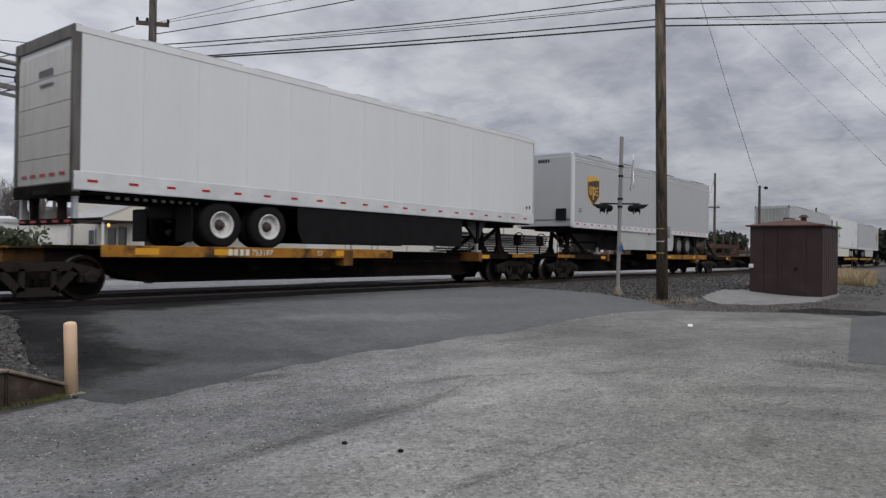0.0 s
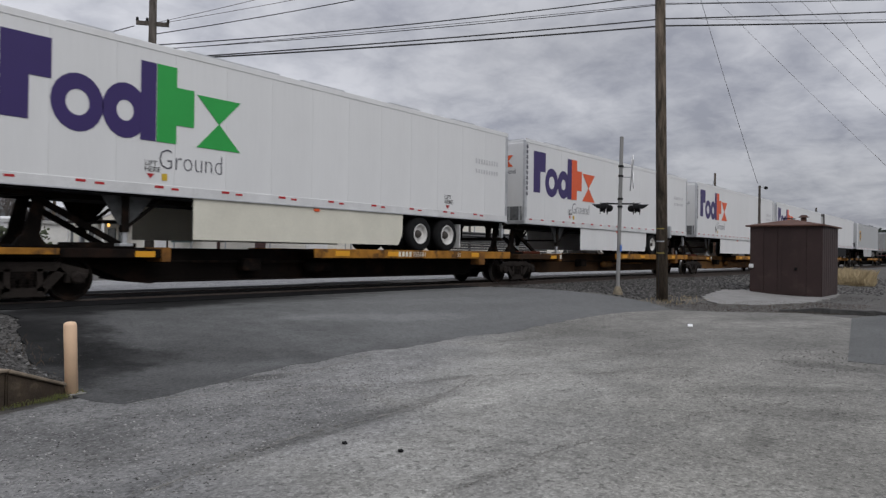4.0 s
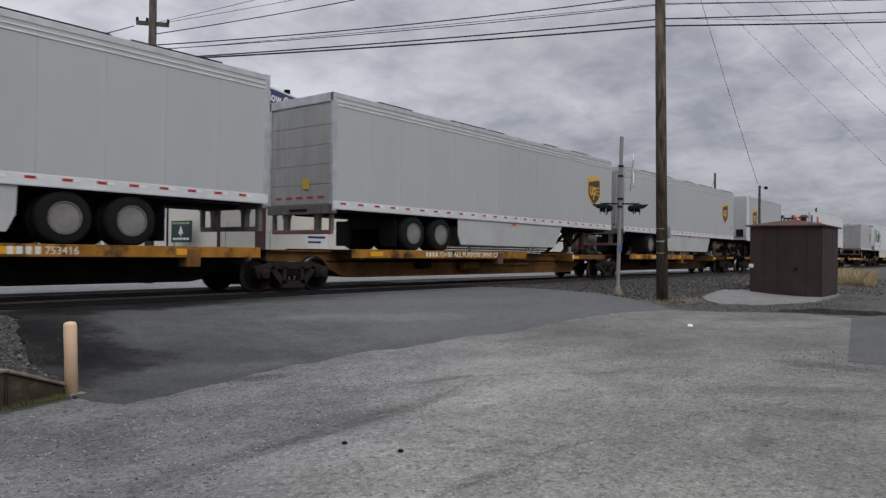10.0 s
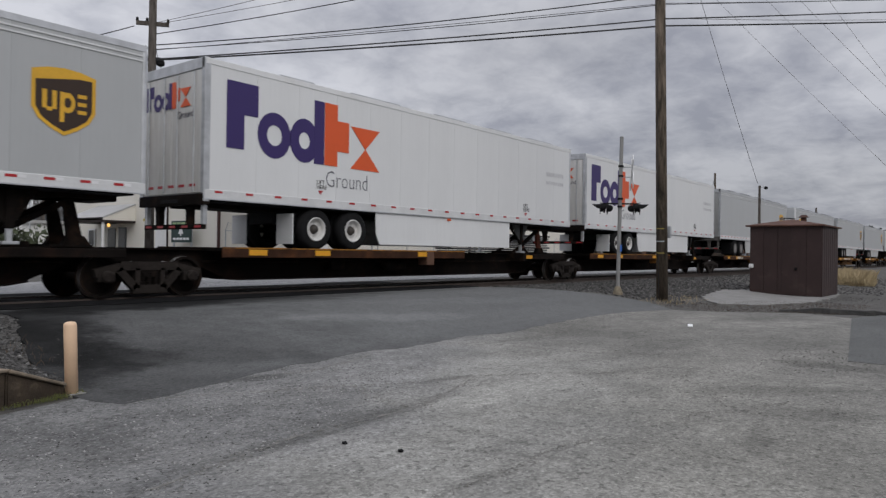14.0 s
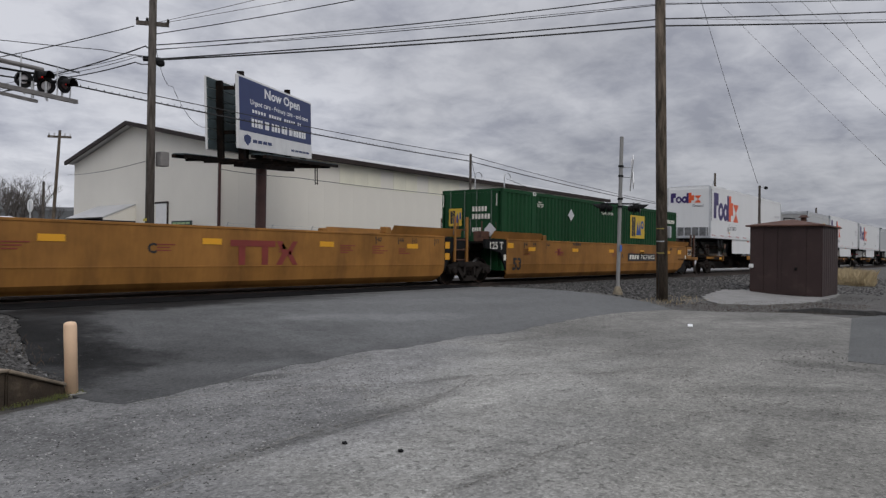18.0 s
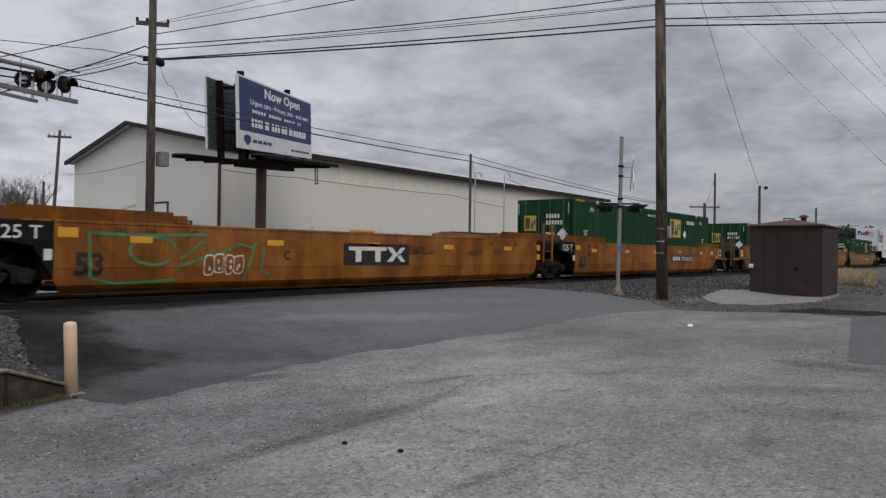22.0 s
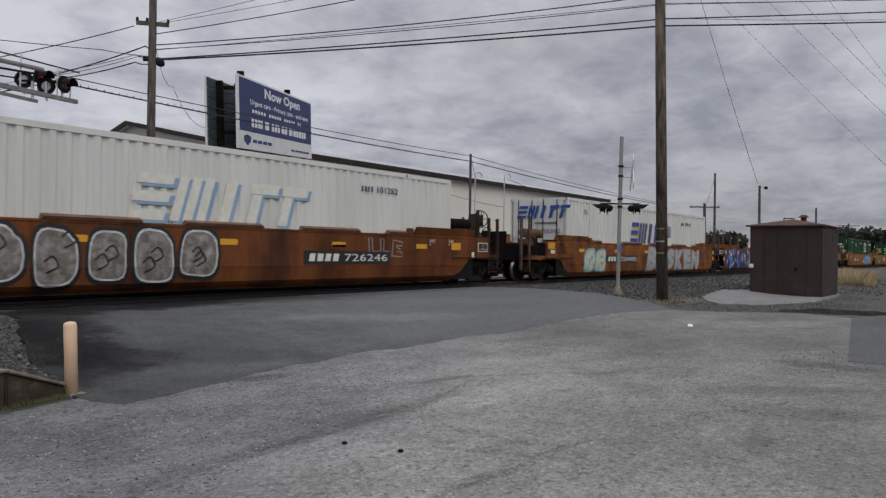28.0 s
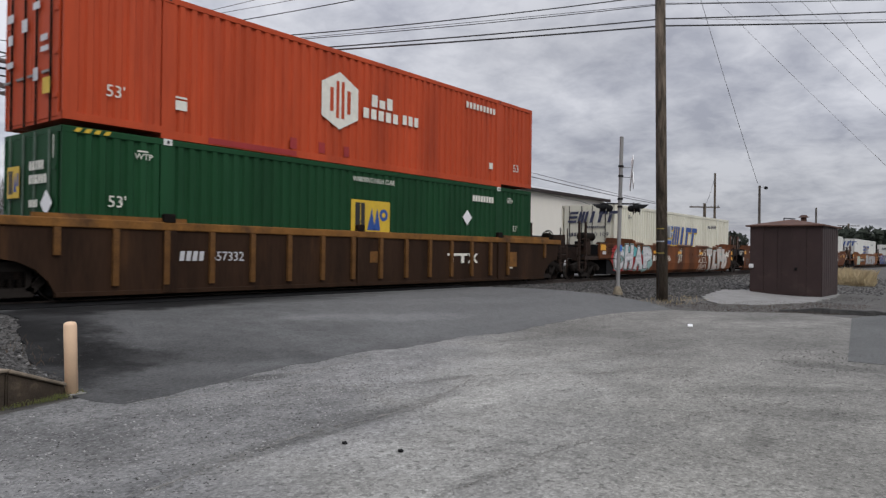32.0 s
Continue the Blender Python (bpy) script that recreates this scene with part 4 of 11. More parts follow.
def shed():
    top = empty("equipment_shed", pose(29.35, 5.38, gz(6.2) - 0.02, 0, 0, 0))
    w, d, h = 3.1, 2.52, 2.66
    # footprint: x from 0 to w along the track, y from 0 to d; the end wall faces the lot
    bm = B(); box(bm, 0, w, 0, d, 0.0, h); part("core", bm, SHEDBROWN, top)
    k = 5
    for i in range(k):
        a, b = d * i / k, d * (i + 1) / k
        bm = B(); box(bm, -0.025, 0.0, a + 0.006, b - 0.006, 0.03, h, 0.006)
        part("wall_panel", bm, SHEDBROWN, top)
    for i in range(8):
        a, b = w * i / 8, w * (i + 1) / 8
        bm = B(); box(bm, a + 0.006, b - 0.05, -0.03, 0.0, 0.03, h, 0.006); part("wall_panel", bm, SHEDBROWN, top)
    bm = B(); box(bm, -0.04, -0.02, 0.72, 1.35, 0.08, 2.1, 0.008); part("door", bm, SHEDBROWN, top, "flush brown steel door")
    bm = B(); box(bm, -0.09, -0.04, 0.82, 0.9, 1.0, 1.1, 0.01); part("handle", bm, BLACKST, top)
    bm = B(); tube(bm, (-0.16, d - 0.06, 1.12), (0.0, d - 0.06, 1.12), 0.055, n=12); box(bm, -0.06, 0, d - 0.14, d + 0.02, 1.05, 1.2); part("outlet", bm, WHITEP, top, "small white electrical fitting")
    bm = B()
    o = 0.14
    vs = [bm.verts.new(p) for p in ((-o, -o, h), (w + o, -o, h), (w + o, d + o, h), (-o, d + o, h), (-o, -o, h + 0.05), (w + o, -o, h + 0.05), (w + o, d + o, h + 0.05), (-o, d + o, h + 0.05), (w * 0.36, d / 2, h + 0.32), (w * 0.64, d / 2, h + 0.32))]
    for f in ((3, 2, 1, 0), (0, 1, 5, 4), (1, 2, 6, 5), (2, 3, 7, 6), (3, 0, 4, 7), (4, 5, 9, 8), (5, 6, 9), (6, 7, 8, 9), (7, 4, 8)):
        bm.faces.new([vs[i] for i in f])
    part("roof", bm, SHEDROOF, top, "low faded red hipped metal roof")
    bm = B(); tube(bm, (w * 0.62, d * 0.4, h + 0.22), (w * 0.62, d * 0.4, h + 0.42), 0.11, n=14); part("vent_pipe", bm, SHEDROOF, top)
    bm = B(); tube(bm, (w * 0.62, d * 0.4, h + 0.42), (w * 0.62, d * 0.4, h + 0.52), 0.21, 0.09, n=14); part("vent_cap", bm, SHEDROOF, top)
    bm = B(); tube(bm, (w * 0.3, d * 0.6, h + 0.2), (w * 0.3, d * 0.6, h + 0.36), 0.02, n=6); tube(bm, (w * 0.3, d * 0.6, h + 0.36), (w * 0.52, d * 0.5, h + 0.36), 0.02, n=6); part("conduit", bm, BLACKST, top)
    tagged(top, "dark brown ribbed steel equipment shed with faded red roof", "shed")
    paving("concrete_slab", [(23.9, 7.98), (27.85, 8.55), (30.2, 8.17), (35.3, 5.98), (31.0, 5.1), (26.0, 4.95), (23.2, 5.75), (22.1, 6.9)], CONCRETE, 0.004, "pale worn concrete slab under the shed", "slab", rag=0.12)
    bm = B()
    rnd = random.Random(17)
    rows = []
    for i in range(46):
        u = i / 45
        cx, cy, w2, hh = 21.1 + 1.9 * u + rnd.uniform(-0.05, 0.05), 4.9 - 9.0 * u, 0.26 + rnd.uniform(-0.06, 0.08), 0.085 * min(1, u * 14) + rnd.uniform(-0.02, 0.02)
        rows.append([bm.verts.new((cx + a * w2, cy + a * w2 * 0.2, -0.19 if abs(a) > 0.9 else -0.165 + hh)) for a in (-1, -0.6, 0.5, 1)])
    for p, q in zip(rows, rows[1:]):
        for k in range(3):
            bm.faces.new((p[k], p[k + 1], q[k + 1], q[k]))
    bmesh.ops.recalc_face_normals(bm, faces=bm.faces)
    if sum(f.normal.z for f in bm.faces) < 0:
        bmesh.ops.reverse_faces(bm, faces=bm.faces)
    tagged(new("asphalt_kerb", mesh(bm, "asphalt_kerb", KERBTAR)), "low dark asphalt kerb at the edge of the lot", "kerb", kind="structure")


def litter():
    bm = B(); box(bm, -0.11, 0.11, -0.05, 0.05, 0, 0.025, 0.01)
    tagged(part("paper_scrap", bm, WHITEB, None, "", (14.83, 5.16, -0.165), (4, -6, 20)), "crumpled white paper scrap lying on the asphalt", "litter")
    bm = B(); bmesh.ops.create_icosphere(bm, subdivisions=2, radius=0.021)
    for v in bm.verts:
        v.co *= 1 + 0.5 * noise.noise(v.co * 70)
        v.co.z *= 0.6
    me = mesh(bm, "dark_stone", BLACKST)
    for x, y in ((3.89, 3.45), (3.77, 3.91)):
        tagged(part("dark_stone", me, BLACKST, None, "", (x, y, -0.155)), "small black lump on the asphalt", "stone", "dark stones on the lot")
    bm = B()
    lathe(bm, [(0.19, 0), (0.19, 0.006), (0.15, 0.008), (0.0001, 0.008)], "Z", 28)
    tagged(part("manhole_cover", bm, CRACKD, None, "", (13.28, 6.05, gz(6.05) - 0.009)), "flat dark round cover set in the asphalt", "manhole cover")
    top = empty("marker_stake", pose(47.0, 4.3, -0.2, 0, 12, 0))
    bm = B(); box(bm, -0.05, 0.05, -0.02, 0.02, 0, 1.0); part("stake", bm, POSTRED, top)
    tagged(top, "leaning rusty marker stake in dry grass", "stake")


bollard(); edging(); utility_pole_near(); crossing_mast(); shed(); litter()


# ---- far side of the track ----
def warehouse():
    X0, X1, Y0, Y1, E, R = 21.6, 66.5, 32.0, 48.2, 6.82, 8.64
    G = 0.2
    ym = 40.7
    top = empty("warehouse", pose(X0, Y0, G))
    L, D_, e, r = X1 - X0, Y1 - Y0, E - G, R - G
    k = ym - Y0
    bm = B(); box(bm, 0.05, L - 0.05, 0.05, D_ - 0.05, 0, e); part("inner_wall", bm, CREAMWALL, top)
    n = 37
    bm = B(); box(bm, 0.0007, L / n - 0.0007, 0, 0.06, 0, e, 0.0015)
    panel = mesh(bm, "wall_panel", CREAMWALL)
    for i in range(n):
        part("wall_panel", panel, CREAMWALL, top, "", (i * L / n, 0, 0))
    bm = B(); box(bm, 0.004, L / n - 0.004, -0.012, 0.05, e - 1.45, e - 0.22, 0.003)
    pale = mesh(bm, "light_panel", PALEPANEL)
    for i in (7, 8, 9, 11, 12, 14, 15, 16):
        part("light_panel", pale, None, top, "pale upper wall sheet", (i * L / n, 0, 0))
    n = 14
    for i in range(n):
        y0, y1 = D_ * i / n, D_ * (i + 1) / n

        def hh(y):
            return e + (r - e) * (y / k if y < k else (D_ - y) / (D_ - k))
        bm = B()
        o = [(y0 + 0.0007, 0), (y1 - 0.0007, 0), (y1 - 0.0007, hh(y1) - 0.05), (y0 + 0.0007, hh(y0) - 0.05)]
        if y0 < k < y1:
            o.insert(3, (k, r - 0.05))
        a = [bm.verts.new((0, y, z)) for y, z in o]
        c = [bm.verts.new((0.06, y, z)) for y, z in o]
        bm.faces.new(a); bm.faces.new(c[::-1])
        for j in range(len(a)):
            bm.faces.new((a[j], c[j], c[(j + 1) % len(a)], a[(j + 1) % len(a)]))
        bmesh.ops.recalc_face_normals(bm, faces=bm.faces)
        part("gable_panel", bm, CREAMWALL, top)
    for nm, ya, za, yb, zb in (("roof_slope", -0.35, e - 0.05, k, r), ("roof_slope", k, r, D_ + 0.35, e - 0.05)):
        bm = B()
        vs = []
        for z in (0, 0.12):
            vs += [bm.verts.new((x, y, zz + z)) for x, y, zz in ((-0.4, ya, za), (L + 0.4, ya, za), (L + 0.4, yb, zb), (-0.4, yb, zb))]
        for f in ((0, 1, 2, 3), (7, 6, 5, 4), (0, 4, 5, 1), (1, 5, 6, 2), (2, 6, 7, 3), (3, 7, 4, 0)):
            bm.faces.new([vs[i] for i in f])
        bmesh.ops.recalc_face_normals(bm, faces=bm.faces)
        part(nm, bm, ROOFGREY, top)
        bm = B(); beam(bm, (-0.46, ya, za + 0.04), (-0.46, yb, zb + 0.04), 0.12, 0.24); part("rake_trim", bm, TRIM, top)
    bm = B(); box(bm, -0.45, L + 0.45, -0.52, -0.36, e - 0.2, e + 0.1, 0.03); part("gutter", bm, TRIM, top, "dark brown rain gutter")
    for x in (0.0,):
        bm = B(); box(bm, x - 0.07, x + 0.07, -0.13, -0.01, 0, e - 0.15, 0.02); part("downspout", bm, POSTRED, top, "red-brown downspout")
    dr = empty("door", pose(0, 5.0, 0)); dr.parent = top
    bm = B(); box(bm, -0.05, 0.02, -0.2, 1.0, 0, 3.65, 0.01); part("leaf", bm, WHITEP, dr, "tall white steel door")
    bm = B(); box(bm, -0.07, 0.0, -0.28, 1.08, 3.65, 3.75); box(bm, -0.07, 0, -0.28, -0.2, 0, 3.65); part("frame", bm, TRIM, dr)
    aw = empty("entrance_awning", pose(0, 8.3, 2.7)); aw.parent = top
    bm = B()
    vs = [bm.verts.new(p) for p in ((0, 0, 0.95), (0, 4.6, 0.95), (-1.9, 4.6, 0.1), (-1.9, 0, 0.1), (0, 0, 1.03), (0, 4.6, 1.03), (-1.98, 4.6, 0.16), (-1.98, 0, 0.16))]
    for f in ((0, 1, 2, 3), (7, 6, 5, 4), (0, 4, 5, 1), (1, 5, 6, 2), (2, 6, 7, 3), (3, 7, 4, 0)):
        bm.faces.new([vs[i] for i in f])
    part("canopy", bm, ROOFGREY, aw, "pale grey sloping canopy")
    for y in (0.02, 4.5):
        bm = B(); a = [bm.verts.new(p) for p in ((0, y, 0.0), (0, y, 0.94), (-1.9, y, 0.08), (-1.9, y, 0.0))]; c = [bm.verts.new((v.co.x, y + 0.08, v.co.z)) for v in a]
        bm.faces.new(a); bm.faces.new(c[::-1])
        for j in range(4):
            bm.faces.new((a[j], c[j], c[(j + 1) % 4], a[(j + 1) % 4]))
        part("cheek", bm, CREAMWALL, aw)
    bm = B(); box(bm, -1.95, 0, -0.02, 4.62, -0.12, 0.0); part("fascia", bm, TRIM, aw)
    for y in (0.1, 4.4):
        bm = B(); box(bm, -1.9, -1.78, y, y + 0.12, -2.5, -0.1); part("post", bm, WHITEP, aw)
    bm = B(); box(bm, -0.05, 0.0, 1.0, 1.9, -2.5, -0.35); part("entrance_door", bm, GLASS, aw)
    bm = B(); box(bm, -0.06, 0.0, 2.3, 3.2, -1.7, -0.4); part("window", bm, GLASS, aw)
    bm = B(); lathe(bm, [(0.06, -0.35), (0.1, -0.3), (0.09, -0.2), (0.02, -0.14)], "Z", 10, (-0.9, 1.4, 0)); part("porch_lamp", bm, WARMLAMP, aw, "lit warm porch lamp")
    an = empty("annexe_window", pose(-0.03, 13.2, 1.3)); an.parent = top
    bm = B(); box(bm, -0.04, 0, 0, 0.7, 0, 0.9); part("pane", bm, GLASS, an)
    bm = B(); box(bm, -0.06, 0, -0.1, 0, -0.1, 1.0); box(bm, -0.06, 0, 0.7, 0.8, -0.1, 1.0); box(bm, -0.06, 0, 0, 0.7, -0.1, 0); box(bm, -0.06, 0, 0, 0.7, 0.9, 1.0); part("frame", bm, WHITEP, an)
    tagged(top, "long cream metal-clad warehouse with a grey gable roof and dark trim", "warehouse")


def annexe():
    # low white office beyond the gable and the white service vehicles before it
    top = empty("office_annexe", pose(17.5, 48.4, 0.2))
    bm = B(); box(bm, 0, 4.0, 0, 5.0, 0, 2.6); part("wall", bm, WHITEP, top)
    bm = B(); box(bm, -0.2, 4.2, -0.2, 5.2, 2.6, 2.8); part("roof", bm, ROOFGREY, top)
    for y in (0.5, 2.6):
        bm = B(); box(bm, -0.04, 0.0, y, y + 0.9, 0.9, 2.0); part("window", bm, GLASS, top)
    bm = B(); box(bm, -0.04, 0, 3.8, 4.7, 0.05, 2.1); part("door", bm, SIGNBLUE, top, "blue door")
    tagged(top, "low white office annexe beside the warehouse", "building")
    for x, y, rz in ((14.0, 47.0, 20),):
        van = empty("parked_van", pose(x, y, 0.2, 0, 0, rz))
        bm = B(); prism(bm, [(0, 0.35), (4.9, 0.35), (4.95, 1.0), (4.2, 1.15), (3.7, 1.95), (0.05, 2.0)], -0.95, 0.95); bmesh.ops.bevel(bm, geom=bm.edges[:], offset=0.06, segments=2, affect="EDGES"); part("body", bm, CARWHITE, van)
        bm = B(); prism(bm, [(3.0, 1.3), (4.02, 1.3), (3.68, 1.85), (3.0, 1.85)], -0.97, 0.97); part("window", bm, GLASS, van)
        for wx in (0.9, 4.0):
            for wy in (-0.9, 0.9):
                bm = B(); lathe(bm, [(0.2, -0.1), (0.35, -0.09), (0.35, 0.09), (0.2, 0.1)], "Y", 16, (wx, wy, 0.35)); part("wheel", bm, RUBBER, van)
        tagged(van, "plain white parked van beyond the railway", "van", "parked vans")


def billboard():
    top = empty("billboard", pose(20.4, 26.5, 0.2))
    bm = B(); tube(bm, (-0.22, 0.1, 0), (-0.22, 0.1, 5.4), 0.24, n=24); part("post", bm, POSTRED, top, "thick red-brown steel post")
    # two boards back to back; the printed one runs from its near edge to its far edge
    near, far = Vector((16.84, 23.62, 5.29)), Vector((24.7, 28.36, 6.06))
    o = Vector((20.4, 26.5, 0.2))
    d = far - near
    W, H = math.hypot(d.x, d.y), 2.88
    ang, rise = math.degrees(math.atan2(d.y, d.x)), math.degrees(math.atan2(d.z, W))
    bd = empty("printed_board", pose(*(near - o), 0, -rise, ang)); bd.parent = top
    bm = B(); box(bm, 0, W, 0, 0.12, 0, H, 0.02); part("panel", bm, WHITEP, bd)
    flat("blue_print", [rect(0.1, 0.72, W - 0.2, H - 0.8)], BLUEB, bd, (0, -0.001, 0))
    words("headline", "Now Open", WHITEB, bd, (W * 0.30, -0.008, 2.14), 0.55, width=W * 0.50, bold=0.03)
    at = 0.13
    for text, wide in (("Urgent", 0.14), ("care", 0.085), ("-", 0.015), ("Primary", 0.155), ("care", 0.085), ("-", 0.015), ("and", 0.08), ("more", 0.105)):
        words("lettering", text, WHITEB, bd, (W * at, -0.008, {"-": 1.91, "Urgent": 1.78, "Primary": 1.78}.get(text, 1.84)), {"care": 0.155, "more": 0.155, "and": 0.21, "-": 0.035}.get(text, 0.27), width=W * wide, bold=0.012)
        at += wide + 0.018
    flat("print_bar", [rect(W * 0.15 + i * 0.034 * W, 1.52, 0.022 * W, 0.13) for i in range(20) if i % 6 != 5], WHITEB, bd, (0, -0.006, 0))
    flat("print_bar", [rect(W * p, 0.94, W * q, 0.34) for p, q in ((0.14, 0.028), (0.178, 0.028), (0.216, 0.028), (0.25, 0.02), (0.30, 0.05), (0.385, 0.03), (0.425, 0.03), (0.465, 0.03), (0.52, 0.04), (0.568, 0.03), (0.63, 0.04), (0.68, 0.012), (0.70, 0.03), (0.738, 0.03), (0.776, 0.04), (0.825, 0.03), (0.862, 0.03))], WHITEB, bd, (0, -0.006, 0))
    flat("emblem", [[(0.5, 0.52), (0.5, 0.34), (0.85, 0.14), (1.2, 0.34), (1.2, 0.52), (0.85, 0.6)]], BLUEB, bd, (0, -0.006, 0), label="navy shield emblem")
    flat("print_bar", [rect(1.4 + i * 0.55, 0.3, 0.45, 0.13) for i in range(4)] + [rect(W * 0.66 + i * 0.55, 0.22, 0.45, 0.09) for i in range(5)], BLUEB, bd, (0, -0.006, 0))
    sb = empty("second_board", pose(16.07 - o.x, 24.6 - o.y, 5.21 - o.z, 0, -rise, ang)); sb.parent = top
    bm = B(); box(bm, 0, W, 0.0, 0.08, 0, H, 0.02); part("panel", bm, WHITEP, sb)
    for i in range(7):
        bm = B(); box(bm, 0.05, W - 0.05, -0.05, -0.004, 0.04 + i * 0.4, 0.41 + i * 0.4, 0.01); part("back_board", bm, GREYB, sb)
    for x, rise_ in ((0.75, 0.22), (3.2, -0.1), (6.2, 0.26), (8.4, -0.1)):
        bm = B(); box(bm, x, x + 0.2, 0.13, 0.36, -0.42, H + rise_); part("upright", bm, DARKST, bd)
        bm = B(); box(bm, x, x + 0.18, -0.3, -0.06, -0.40, H + (0.3 if 1 < x < 4 else -0.1)); part("upright", bm, DARKST, sb)
        bm = B(); box(bm, x + 0.03, x + 0.15, 0.3, 0.95, 0.6, 0.75); part("spreader", bm, DARKST, bd)
        bm = B(); box(bm, x + 0.03, x + 0.15, 0.3, 0.95, H - 0.5, H - 0.35); part("spreader", bm, DARKST, bd)
    for z in (0.45, 1.4, 2.4):
        bm = B(); box(bm, 0.2, W - 0.2, 0.12, 0.24, z, z + 0.12); part("stringer", bm, DARKST, bd)
    wk = empty("catwalk", pose(*(near - o), 0, -rise, ang)); wk.parent = top
    for y0, x0, x1 in ((-1.15, -0.1, W + 0.9), (1.85, -0.6, W)):
        for y in (y0, y0 + 0.5):
            bm = B(); box(bm, x0, x1, y, y + 0.14, -0.40, -0.27); part("walkway_beam", bm, DARKST, wk)
        bm = B(); box(bm, x0, x1, y0 + 0.05, y0 + 0.6, -0.27, -0.23); part("walkway_plank", bm, GREYB, wk)
    for i in range(6):
        x = 0.3 + i * 1.6
        bm = B(); box(bm, x, x + 0.1, -1.2, 2.4, -0.50, -0.41); part("outrigger", bm, DARKST, wk)
    bm = B(); box(bm, 1.4, W - 1.4, 0.45, 0.85, -0.68, -0.4); part("torsion_beam", bm, DARKST, wk)
    bm = B()
    for x in (6.6, 6.95):
        box(bm, x, x + 0.04, -1.0, -0.96, -1.35, -0.4)
    for z in (-1.3, -1.0, -0.7):
        box(bm, 6.6, 6.99, -1.0, -0.97, z, z + 0.04)
    part("ladder", bm, DARKST, wk)
    tagged(top, "two-sided billboard on a red-brown post with a navy health advert", "billboard")


def cable_pole():
    top = empty("utility_pole", pose(11.14, 19.97, 0.2))
    bm = B(); tube(bm, (0, 0, 0), (0, 0, 9.6), 0.135, 0.105, 20)
    for f in bm.faces:
        f.smooth = len(f.verts) == 4
    part("pole", bm, GREYPOLE, top)
    bm = B(); beam(bm, (-0.36, 0.28, 7.78), (0.36, -0.28, 7.78), 0.09, 0.11); part("crossarm", bm, GREYPOLE, top)
    bm = B(); beam(bm, (-0.2, 0.15, 6.72), (0.2, -0.15, 6.72), 0.10, 0.12); part("cable_bracket", bm, BLACKST, top)
    for p in ((-0.34, 0.26), (0.34, -0.26), (-0.12, 0.1)):
        bm = B(); lathe(bm, [(0.03, 0), (0.05, 0.03), (0.03, 0.06), (0.045, 0.09), (0.02, 0.12)], "Z", 10, (p[0], p[1], 7.83)); part("insulator", bm, BLACKST, top)
    bm = B(); lathe(bm, [(0.05, -0.1), (0.12, -0.05), (0.12, 0.05), (0.05, 0.1)], "Z", 14, (0.18, -0.15, 6.62)); part("splice_case", bm, BLACKST, top, "black cable splice case")
    bm = B(); box(bm, 0.14, 0.42, -0.32, -0.02, 3.55, 3.98, 0.02); part("transformer_box", bm, DULLST, top, "grey metal equipment box")
    for z in (3.62, 3.76, 3.88):
        bm = B(); box(bm, 0.42, 0.44, -0.3, -0.04, z, z + 0.04); part("box_rib", bm, GALV, top)
    bm = B(); box(bm, -0.16, -0.13, -0.07, 0.07, 1.9, 1.98); part("tag", bm, M("yellow_mark", (0.5, 0.4, 0.05)), top)
    tagged(top, "grey wooden utility pole with a crossarm and equipment box", "utility pole")


